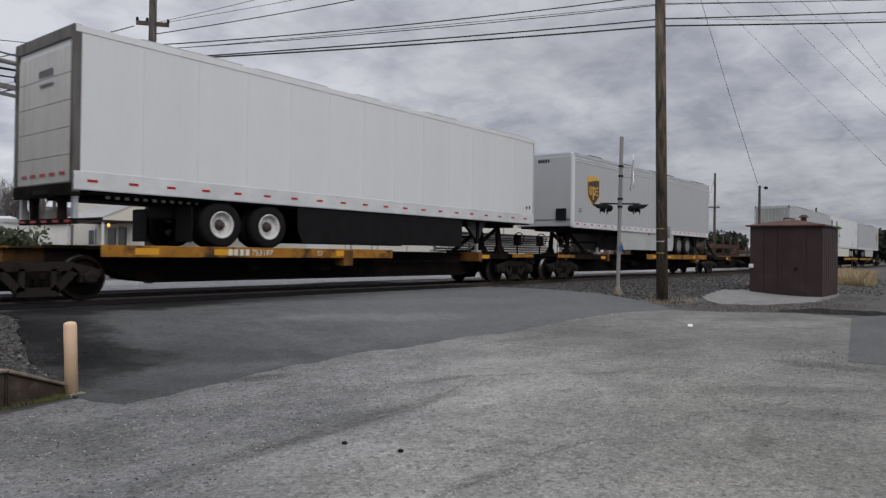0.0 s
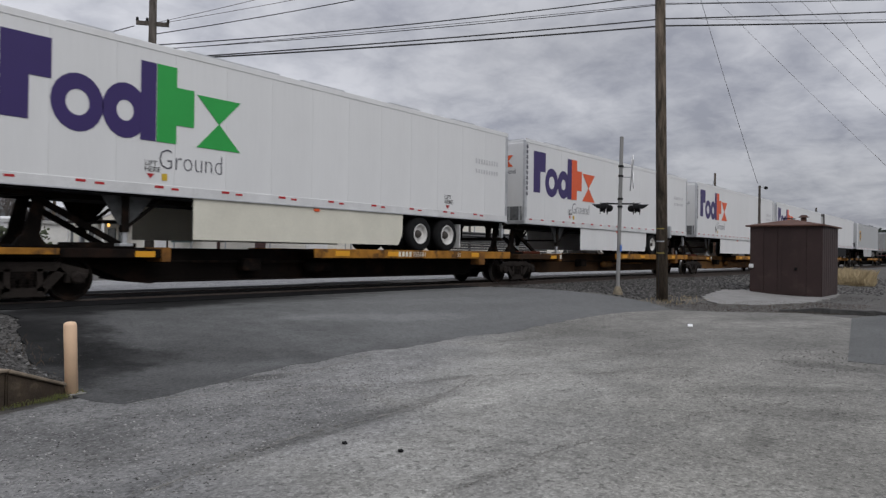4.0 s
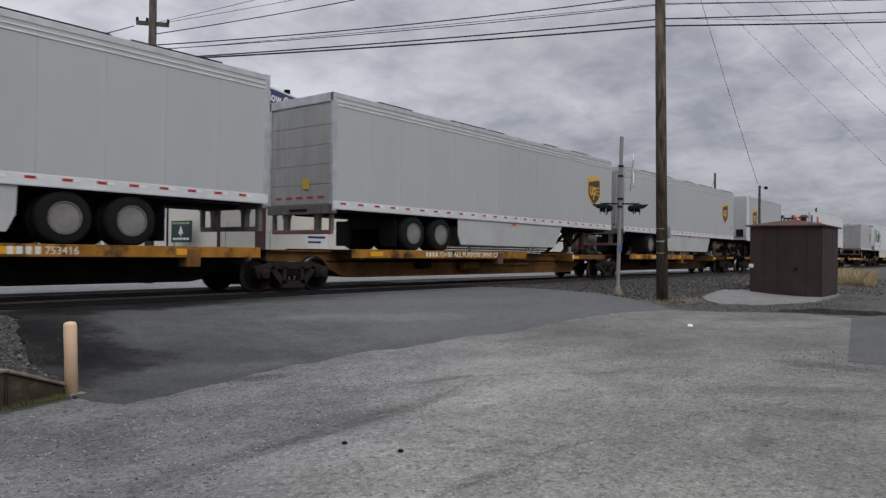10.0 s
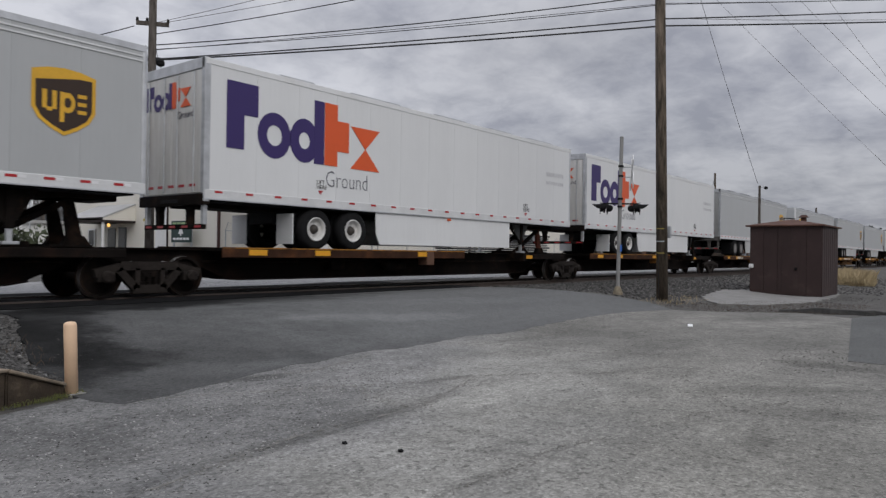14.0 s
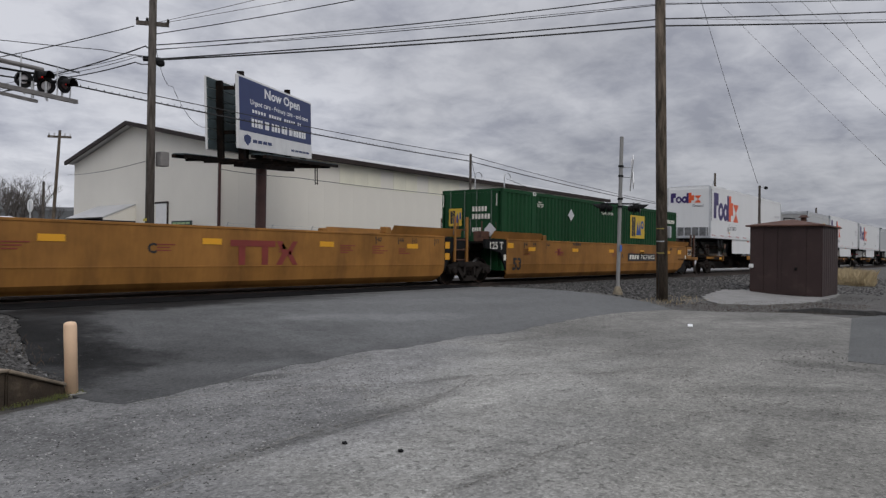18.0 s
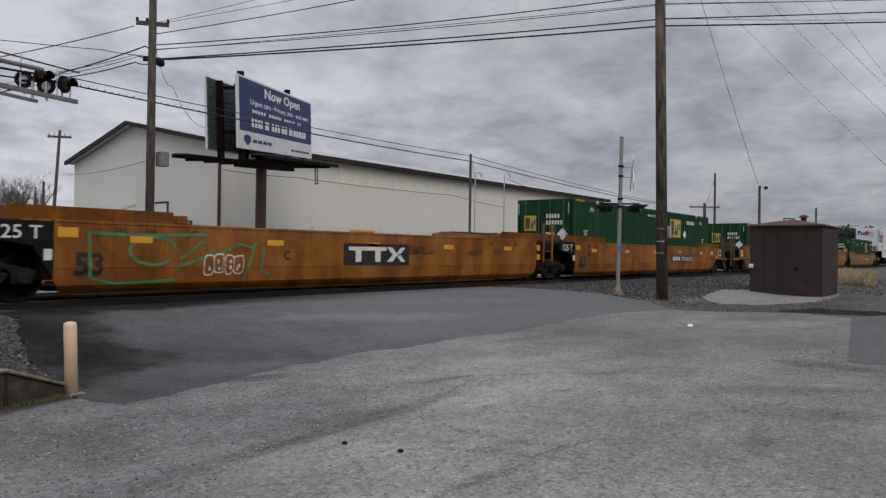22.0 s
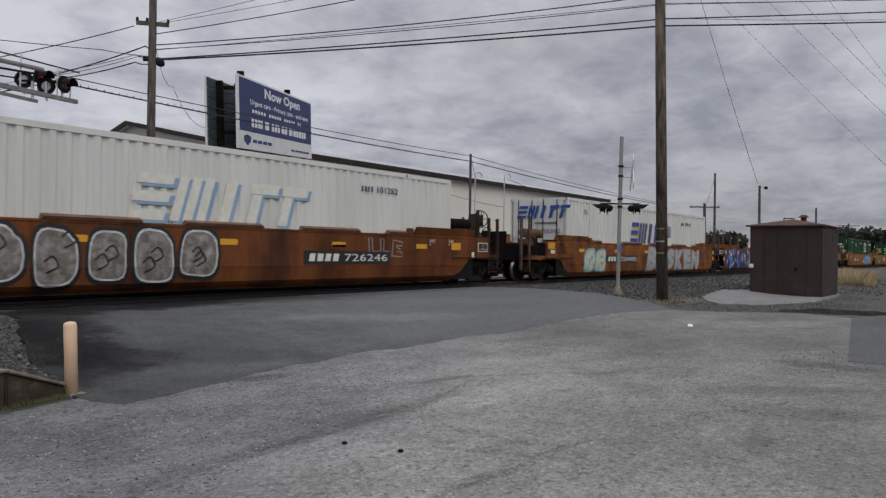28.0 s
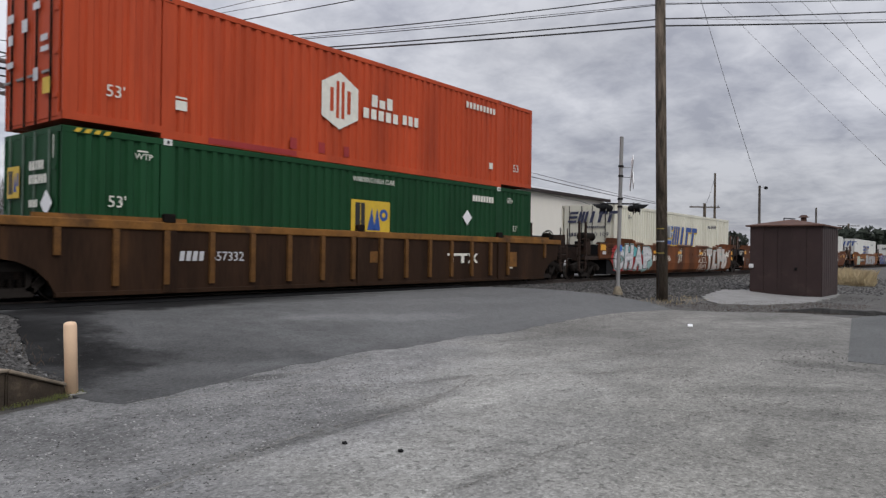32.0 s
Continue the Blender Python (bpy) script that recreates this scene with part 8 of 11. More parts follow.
def container(skin, s, z, prints, label, door_left=True):
    """A 53 foot corrugated container; x runs from its left end, z from its floor."""
    top = empty("shipping_container", pose(0, 0, 0))
    L, H, W = 16.154, 2.896, 1.295
    key = ("corrugated", skin.name)
    if key not in CACHE:
        bm = B()
        prof, x = [], 0.16
        while x < L - 0.44:
            prof += [(x, 0.0), (x + 0.11, 0.0), (x + 0.145, 0.046), (x + 0.235, 0.046)]
            x += 0.27
        prof += [(L - 0.16, 0.0)]
        for sg in (-1, 1):
            lo = [bm.verts.new((px, sg * (W - 0.012 - d), 0.17)) for px, d in prof]
            hi = [bm.verts.new((px, sg * (W - 0.012 - d), H - 0.12)) for px, d in prof]
            for i in range(len(prof) - 1):
                bm.faces.new((lo[i], lo[i + 1], hi[i + 1], hi[i]))
        box(bm, 0.05, L - 0.05, -W + 0.09, W - 0.09, 0.14, H - 0.03)
        box(bm, 1.95, L - 1.95, -W + 0.05, W - 0.05, 0.05, 0.14)
        CACHE[key] = mesh(bm, "corrugated_body", skin)
        bm = B()
        for sg in (-1, 1):
            y0, y1 = (-W, -W + 0.06) if sg < 0 else (W - 0.06, W)
            # the rail steps up outside the two lifting posts
            box(bm, 1.92, L - 1.92, y0, y1, 0, 0.17, 0.006)
            box(bm, 0, 1.92, y0, y1, 0.10, 0.24, 0.006); box(bm, L - 1.92, L, y0, y1, 0.10, 0.24, 0.006)
            box(bm, 0, L, y0, y1, H - 0.12, H, 0.006)
            for x in (0, L - 0.16):
                box(bm, x, x + 0.16, y0, y1, 0.17, H - 0.12)
            for x in (1.92, L - 2.22):
                box(bm, x, x + 0.30, y0, y1 if sg > 0 else y1, 0.17, H - 0.12)
        for x in (0, L - 0.1):
            box(bm, x, x + 0.1, -W, W, 0.10, 0.24); box(bm, x, x + 0.1, -W, W, H - 0.11, H)
        CACHE[key + ("f",)] = mesh(bm, "frame", skin)
        bm = B()
        box(bm, 0, 0.19, -0.07, 0.07, -0.125, 0.004, 0.008)
        CACHE[key + ("c",)] = mesh(bm, "casting", WHITEC if skin is not ORANGEC else ORANGEC)
    part("corrugated_body", CACHE[key], skin, top)
    part("frame", CACHE[key + ("f",)], skin, top)
    for x in (1.97, L - 2.17):
        for sg in (-1, 1):
            part("corner_casting", CACHE[key + ("c",)], skin, top, "", (x, sg * (W - 0.05), H))
    for x in (2.03, L - 2.11):
        flat("casting_hole", [disc(x + 0.035, H - 0.06, 0.03, 0.038, 12)], BLACKP, top, (0, -W - 0.02, 0))
    part("roof", box(B(), 0.05, L - 0.05, -W + 0.05, W - 0.05, H - 0.03, H - 0.008), skin, top)
    if door_left:
        for y0, y1 in ((-1.13, -0.01), (0.01, 1.13)):
            d = part("door", box(B(), -0.015, 0.03, y0, y1, 0.16, H - 0.12, 0.01), skin, top)
            for yy in (y0 + 0.25, y1 - 0.25):
                part("lock_rod", tube(B(), (-0.045, yy, 0.08), (-0.045, yy, H - 0.05), 0.02, n=6), DARKST if skin is ORANGEC else GREENROD if skin is GREENC else BLACKST, d)
                part("door_handle", box(B(), -0.06, -0.03, yy, yy + 0.35, 1.0, 1.05), DULLST, d)
            for z_ in (0.5, 1.3, 2.1):
                part("hinge", box(B(), -0.04, 0.0, y0 if y0 < -0.5 else y1 - 0.16, y0 + 0.16 if y0 < -0.5 else y1, z_, z_ + 0.08), skin, d)
    else:
        part("nose_panel", box(B(), -0.012, 0.03, -1.1, 1.1, 0.2, H - 0.14, 0.01), skin, top)
        for i in range(8):
            part("nose_rib", box(B(), -0.03, -0.01, -1.08 + i * 0.29, -0.92 + i * 0.29, 0.22, H - 0.16, 0.01), skin, top)
    prints(top)
    tagged(top, label, "container", "containers on the train")
    mover(top, s, z)
    return top


def diamond(a, b, r):
    return [(a - r, b), (a, b - r), (a + r, b), (a, b + r)]


def lettered_panel(top, x, z, w, h, back, yy=-1.302):
    """The intermodal operator's panel as plain shapes on a coloured board."""
    flat("panel", [rect(x, z, w, h)], back, top, (0, yy, 0), label="coloured emblem panel")
    k = h
    flat("emblem", [rect(x + 0.10 * w, z + 0.08 * k, 0.12 * w, 0.84 * k), rect(x + 0.24 * w, z + 0.08 * k, 0.1 * w, 0.84 * k)], BLACKP, top, (0, yy - 0.004, 0))
    flat("emblem", [[(x + 0.40 * w, z + 0.14 * k), (x + 0.52 * w, z + 0.78 * k), (x + 0.60 * w, z + 0.14 * k)], [(x + 0.56 * w, z + 0.14 * k), (x + 0.66 * w, z + 0.78 * k), (x + 0.74 * w, z + 0.14 * k)]] + ring(x + 0.83 * w, z + 0.6 * k, 0.11 * w, 0.18 * k, 0.45, 14), BLUEP, top, (0, yy - 0.006, 0))


def green_prints(board, white, px_=10.22):
    def f(top):
        y = -1.302
        H = 2.896
        if not white:
            lettered_panel(top, px_, 1.63 if px_ > 9 else 1.12, 1.48, 0.92, board)
            flat("placard", [diamond(12.32, 1.8, 0.24)], WHITEB, top, (0, y, 0), label="white diamond placard")
            words("lettering", "WARNING HIGH CUBE", CREAMT, top, (7.3, y, 2.52), 0.13, width=1.6)
            flat("print_bar", [rect(12.6 + i * 0.15, 2.34, 0.11, 0.19) for i in range(8)], CREAMT, top, (0, y, 0))
            words("lettering", "53'", CREAMT, top, (0.86, y, 1.45), 0.23)
            words("lettering", "53'", CREAMT, top, (14.96, y, 1.44), 0.2)
            flat("print_bar", [rect(1.42, 2.57, 0.22, 0.03), rect(14.63, 2.54, 0.22, 0.03)], CREAMT, top, (0, y, 0))
            words("lettering", "WTP", CREAMT, top, (1.37, y, 2.42), 0.12)
            words("lettering", "WTP", CREAMT, top, (14.58, y, 2.39), 0.12)
            flat("stripe", [rect(0.2 + i * 0.18, H - 0.1, 0.1, 0.08, 0.06) for i in range(4)], YELLOWP, top, (0, y - 0.004, 0))
        else:
            lettered_panel(top, 10.43, 1.46, 1.6, 1.05, board)
            flat("placard", [diamond(4.84, 2.21, 0.24)], FAINT, top, (0, y, 0), label="grey diamond placard")
            words("lettering", "WARNING HIGH CUBE", CREAMT, top, (7.49, y, 2.38), 0.12, width=1.12)
            flat("print_bar", [rect(2.32, 2.55, 0.24, 0.03), rect(13.64, 2.34, 0.32, 0.16)], CREAMT, top, (0, y, 0))
            words("lettering", "WTP", CREAMT, top, (2.26, y, 2.36), 0.15)
            words("lettering", "53", CREAMT, top, (15.03, y, 1.83), 0.24)
            flat("print_bar", [rect(14.69 + i * 0.15, 2.3, 0.1, 0.18) for i in range(8)], CREAMT, top, (0, y, 0))
        # door end
        e = "end"
        flat("panel", [rect(-0.92, 1.62, 0.56, 0.62)], board, top, (-0.07, 0, 0), e)
        flat("emblem", [rect(-0.86, 1.7, 0.1, 0.46), rect(-0.74, 1.7, 0.08, 0.46)], BLACKP, top, (-0.074, 0, 0), e)
        flat("emblem", [[(-0.62, 1.74), (-0.55, 2.1), (-0.48, 1.74)], rect(-0.46, 1.85, 0.07, 0.25)], BLUEP, top, (-0.074, 0, 0), e)
        flat("print_bar", [rect(0.1 + i * 0.13, 2.12, 0.085, 0.17) for i in range(5)] + [rect(0.1 + i * 0.13, 1.86, 0.085, 0.17) for i in range(6)] + [rect(0.1 + i * 0.1, 1.42, 0.07, 0.14) for i in range(4)], CREAMT, top, (-0.07, 0, 0), e)
        flat("placard", [diamond(0.85, 1.48, 0.25)], FAINT if white else WHITEB, top, (-0.07, 0, 0), e)
        flat("frame_edge", [rect(-1.2, 2.3, 0.03, 0.42)], CREAMT, top, (-0.07, 0, 0), e, label="worn white corner mark")
        flat("frame_edge", [rect(1.1, 2.3, 0.03, 0.42)], CREAMT, top, (-0.07, 0, 0), e, label="worn white corner mark")
    return f


def slanted(top, x, z, h, front, back, face="side", at=None):
    """The haulier's print as slanted bars with an offset shade."""
    w = h * 0.86
    bars = []
    ln = 0.28 * h
    for i in range(5):
        a = x + i * w * 1.1
        if i == 0:
            bars += [rect(a + ln * v, z + v * h, w * 0.95, 0.22 * h, 0.22 * ln) for v in (0, 0.39, 0.78)]
        elif i == 1:
            bars += [rect(a + j * w * 0.37, z, w * 0.27, h, ln) for j in range(3)]
        elif i == 2:
            bars += [rect(a + 0.3 * w, z, w * 0.34, h, ln)]
        else:
            bars += [rect(a + 0.1 * w, z, w * 0.33, h * 0.72, ln * 0.72), rect(a + ln * 0.76, z + 0.74 * h, w * 0.95, 0.26 * h, 0.26 * ln)]
    p = at or (0, -1.302, 0)
    q = (p[0], p[1] - 0.004, p[2]) if face == "side" else (p[0] - 0.004, p[1], p[2])
    if back:
        flat("emblem_shade", [[(u + 0.09 * h, v - 0.07 * h) for u, v in b] for b in bars], back, top, p, face)
    flat("emblem", bars, front, top, q, face)


def white_prints(faded, door_left, logo=5.9, digits="949118"):
    def f(top):
        y = -1.302
        fr, bk = (BLUEP, YELLOWP) if not faded else (CREAMT, M("faded_blue", (0.25, 0.38, 0.52), 0.6))
        slanted(top, logo, 1.25, 0.94, fr, bk)
        flat("print_bar", [rect(12.3 + i * 0.12, 2.27, 0.06, 0.15) for i in range(4)], NAVYP, top, (0, y, 0))
        words("lettering", "101282" if faded else digits, NAVYP, top, (12.9, y, 2.27), 0.17, width=0.82, bold=0.01)
        words("lettering", "WTP", GREYPRINT, top, (1.40, y, 2.30), 0.12)
        flat("print_bar", [rect(1.44, 2.45, 0.18, 0.03)], GREYPRINT, top, (0, y, 0))
        if faded:
            flat("print_bar", [rect(-0.5, 1.2, 0.1, 0.75)], GREYPRINT, top, (-0.055, 0, 0), "end")
            flat("print_bar", [rect(0.06, 1.1 + i * 0.26, 0.08, 0.18) for i in range(4)], GREYPRINT, top, (0, y, 0))
            return
        slanted(top, -0.95 if door_left else -0.7, 2.1, 0.32 if not door_left else 0.5, (NAVYP if digits == "100109" else BLUEP) if door_left else BLACKP, None, "end", (-0.055, 0, 0))
        flat("print_bar", [rect(-0.1 + i * 0.1, 1.86, 0.07, 0.09) for i in range(10)], GREYPRINT, top, (-0.055, 0, 0), "end")
        if door_left:
            flat("print_bar", [rect(-0.9 + i * 0.14, 1.5, 0.09, 0.16) for i in range(4)], GREYPRINT, top, (-0.055, 0, 0), "end")
            words("lettering", "100 109" if digits == "100109" else "603392", GREYPRINT, top, (-0.055, -0.1, 1.5), 0.17, "end", width=0.95)
    return f


def orange_prints(top):
    y = -1.302
    words("lettering", "53'", CREAMT, top, (0.79, y, 0.64), 0.24)
    words("lettering", "53", CREAMT, top, (14.95, y, 0.58), 0.26)
    flat("emblem", [[(6.17, 1.15), (6.17, 2.0), (6.78, 2.34), (7.44, 2.0), (7.44, 1.2), (6.78, 0.87)]], CREAMT, top, (0, y, 0), label="white hexagon emblem")
    flat("emblem", [rect(6.45, 1.3, 0.12, 0.6), rect(6.66, 1.15, 0.1, 0.95), rect(6.84, 1.15, 0.1, 0.95), rect(7.04, 1.3, 0.12, 0.6)], ORANGEC, top, (0, y - 0.005, 0))
    flat("print_bar", [rect(7.95 + i * 0.3, 1.66, 0.22, 0.32 if i != 1 else 0.22) for i in range(3)] + [rect(7.64 + i * 0.29, 1.32, 0.2, 0.27) for i in range(5)] + [rect(9.2 + i * 0.25, 1.36, 0.17, 0.27) for i in range(3)], CREAMT, top, (0, y, 0), label="white print bars")
    flat("print_bar", [rect(12.2 + i * 0.185, 2.36, 0.12, 0.19) for i in range(9)], CREAMT, top, (0, y, 0))
    flat("print_bar", [rect(2.22, 0.62, 0.26, 0.2), rect(2.22, 0.86, 0.26, 0.04), rect(13.5, 0.55, 0.2, 0.2)], CREAMT, top, (0, y, 0))
    flat("repair_patch", [rect(5.2, 0.2, 0.2, 0.26), rect(6.1, 0.2, 0.2, 0.26), rect(6.95, 0.2, 0.18, 0.26), rect(3.0, 0.03, 2.4, 0.12)], M("fresh_red_patch", (0.32, 0.02, 0.02), 0.5), top, (0, y, 0), label="darker red touch-up paint")
    flat("print_bar", [rect(a, b, w, h) for a, b, w, h in ((-1.05, 2.2, 0.3, 0.16), (-1.0, 1.75, 0.22, 0.2), (-1.05, 1.3, 0.3, 0.12), (-0.35, 1.9, 0.25, 0.25), (0.15, 2.25, 0.3, 0.14), (0.5, 1.6, 0.3, 0.12), (0.5, 1.4, 0.34, 0.1), (0.2, 0.9, 0.2, 0.24))], FAINT, top, (-0.07, 0, 0), "end")
    flat("placard", [rect(0.62, 0.6, 0.3, 0.3)], YELLOWP, top, (-0.07, 0, 0), "end")


def bubbles(top, x, z, w, h, n, fill, edge, seed, y, lean=0.0, core=None):
    """Spray-painted lettering as plain swollen shapes with an outline."""
    rnd = random.Random(seed)
    outer, inner, marks = [], [], []
    step = w / n
    for i in range(n):
        cx, cz = x + (i + 0.5) * step, z + h / 2 + rnd.uniform(-0.04, 0.04) * h
        k = [rnd.uniform(0.78, 1.12) for _ in range(7)]

        def shape(g):
            pts = []
            for j in range(22):
                t = 2 * math.pi * j / 22
                u = (t / (2 * math.pi)) * 7
                kk = k[int(u) % 7] * (1 - u % 1) + k[(int(u) + 1) % 7] * (u % 1)
                c, s_ = math.cos(t), math.sin(t)
                px = math.copysign(abs(c) ** 0.6, c) * step * 0.54 * kk
                pz = math.copysign(abs(s_) ** 0.6, s_) * h * 0.5 * kk
                pts.append((cx + px * g + lean * pz, cz + pz * g))
            return pts
        outer.append(shape(1.0))
        inner.append((shape(0.86), shape(0.79)))
        for _ in range(2):
            marks.append(disc(cx + rnd.uniform(-0.2, 0.2) * step, cz + rnd.uniform(-0.25, 0.25) * h, step * rnd.uniform(0.06, 0.12), h * rnd.uniform(0.05, 0.12), 10))
    for i, (o, nn) in enumerate(zip(outer, inner)):
        q = y - 0.0015 * (i % 3)
        flat("spray_outline", [o], edge, top, (0, q, 0), thick=0.002)
        flat("spray_fill", [nn[0]], fill, top, (0, q - 0.0045, 0), thick=0.002)
        if core:
            flat("spray_fill", [nn[1]], core, top, (0, q - 0.0075, 0), thick=0.002)
    if core:
        tag_strokes("spray_outline", [smooth([(m[0][0] - 0.12, m[0][1] - 0.14), (m[0][0] + 0.08, m[0][1] - 0.02), (m[0][0] - 0.02, m[0][1] + 0.16), (m[0][0] - 0.16, m[0][1] + 0.06)]) for m in marks], edge, top, y - 0.0135, 0.035)
    else:
        flat("spray_mark", marks, edge, top, (0, y - 0.0135, 0), thick=0.002)


def letters(top, text, x, z, w, h, fill, edge, seed, y, fat=0.05, rim=0.05):
    """Large spray-painted letters, each with its outline."""
    rnd = random.Random(seed)
    step = w / len(text)
    for i, ch in enumerate(text):
        a = x + i * step - 0.03 * step
        hh, zz, lean, ww = h * rnd.uniform(0.9, 1.04), z + rnd.uniform(0, 0.06) * h, rnd.uniform(-0.12, 0.2), step * rnd.uniform(1.0, 1.1)
        q = y - 0.0015 * (i % 3)
        fat_letter("painted_letter", ch, edge, top, (a, q, zz), ww, hh, fat + rim, lean)
        k = 0.05 * rim / 0.05
        fat_letter("painted_letter", ch, fill, top, (a + ww * k, q - 0.0055, zz + hh * k), ww * (1 - 2 * k), hh * (1 - 2 * k), fat, lean)


def tag_strokes(name, lines, mat, top, y, wide=0.045):
    """Spray strokes: each line is one painted ribbon through a run of places."""
    bm = B()
    for k, ln in enumerate(lines):
        n = len(ln)
        yy = y - 0.003 - 0.0003 * (k % 12)
        rows = []
        for i, (x, z) in enumerate(ln):
            (xa, za), (xb, zb) = ln[max(i - 1, 0)], ln[min(i + 1, n - 1)]
            d = math.hypot(xb - xa, zb - za) or 1
            e = 0.4 * wide / d * (xb - xa if i == n - 1 else xa - xb if i == 0 else 0), 0.4 * wide / d * (zb - za if i == n - 1 else za - zb if i == 0 else 0)
            ox, oz = -(zb - za) / d * wide * 0.5, (xb - xa) / d * wide * 0.5
            rows.append([bm.verts.new((x + e[0] + sg * ox, q, z + e[1] + sg * oz)) for sg in (-1, 1) for q in (yy, y)])
        for p, q in zip(rows, rows[1:]):
            bm.faces.new((p[0], q[0], q[2], p[2]))
            bm.faces.new((p[0], p[1], q[1], q[0])); bm.faces.new((p[2], q[2], q[3], p[3]))
    for f in bm.faces:
        f.normal_update()
    bmesh.ops.recalc_face_normals(bm, faces=bm.faces)
    if sum(f.normal.y * f.calc_area() for f in bm.faces) > 0:
        bmesh.ops.reverse_faces(bm, faces=bm.faces)
    part(name, bm, mat, top)


def wild_rows(top, x, z, w, h, rows, mat, seed, y):
    """Rows of jagged spray handwriting that nobody can read."""
    rnd = random.Random(seed)
    for r in range(rows):
        zz, hh = z + h * r / rows, h / rows * 0.82
        lines = []
        n = max(3, int(w / (hh * 0.75)))
        for i in range(n):
            a, s = x + w * i / n + rnd.uniform(-0.02, 0.02), w / n * 0.85
            lines.append([(a + s * u, zz + hh * v) for u, v in rnd.sample([(0.05, 0), (0, 0.95), (0.6, 1), (0.9, 0.55), (0.35, 0.45), (1, 0.05), (0.5, 0)], 5)])
        tag_strokes("spray_tag", lines, mat, top, y, 0.034)


def wild_piece(top, x, z, w, h, mats, seed, y, count=46):
    """A tangled spray-painted piece: overlapping slanted shards, hooks and blots in a few colours, the last one as fine highlights."""
    rnd = random.Random(seed)
    for i in range(count):
        m_ = mats[min(int(rnd.random() ** 0.8 * (len(mats) - 1)), len(mats) - 2)] if i < count * 0.8 else mats[-1]
        fine = i >= count * 0.8
        sw, sh_ = (rnd.uniform(0.1, 0.25) * h, rnd.uniform(0.35, 0.75) * h) if not fine else (0.05 * h, rnd.uniform(0.2, 0.5) * h)
        cx, cz = x + sw + rnd.random() * (w - 2 * sw), z + h * 0.5 + rnd.uniform(-1, 1) * (h - sh_) * 0.5
        lean, bow = rnd.uniform(-0.5, 0.6) * sh_ * 0.5, rnd.uniform(-0.6, 0.6) * sw
        p = []
        for k in range(7):
            v = -1 + k / 3
            p.append((cx + lean * v + bow * (1 - v * v) + sw * (0.55 + 0.45 * (1 - v * v)), cz + v * sh_ / 2))
        for k in range(6, -1, -1):
            v = -1 + k / 3
            p.append((cx + lean * v + bow * (1 - v * v) - sw * (0.4 + 0.5 * (1 - v * v)), cz + v * sh_ / 2))
        p = [(min(max(a, x), x + w), min(max(b, z), z + h)) for a, b in p]
        flat("spray_fill", [p], m_, top, (0, y - 0.0004 * i - 0.002, 0), thick=0.0015)


def scribble(top, x, z, w, h, mat, seed, y):
    """A thin spray tag: short slanted strokes."""
    rnd = random.Random(seed)
    p = []
    k = max(4, int(w / 0.16))
    for i in range(k):
        a = x + w * i / k
        p.append(rect(a, z + rnd.uniform(0, 0.3) * h, 0.035, h * rnd.uniform(0.45, 0.8), rnd.uniform(-0.12, 0.14)))
        if i % 2:
            p.append(rect(a, z + rnd.uniform(0.1, 0.8) * h, 0.16, 0.035, 0.01))
    flat("spray_tag", p, mat, top, (0, y, 0), thick=0.003)


def smooth(pts, n=4):
    """A soft curve through the given places."""
    out = []
    for i in range(len(pts) - 1):
        p0, p1, p2, p3 = pts[max(i - 1, 0)], pts[i], pts[i + 1], pts[min(i + 2, len(pts) - 1)]
        for k in range(n):
            u = k / n
            out.append(tuple(0.5 * (2 * b + (c - a) * u + (2 * a - 5 * b + 4 * c - d) * u * u + (3 * b - a - 3 * c + d) * u ** 3) for a, b, c, d in zip(p0, p1, p2, p3)))
    return out + [pts[-1]]


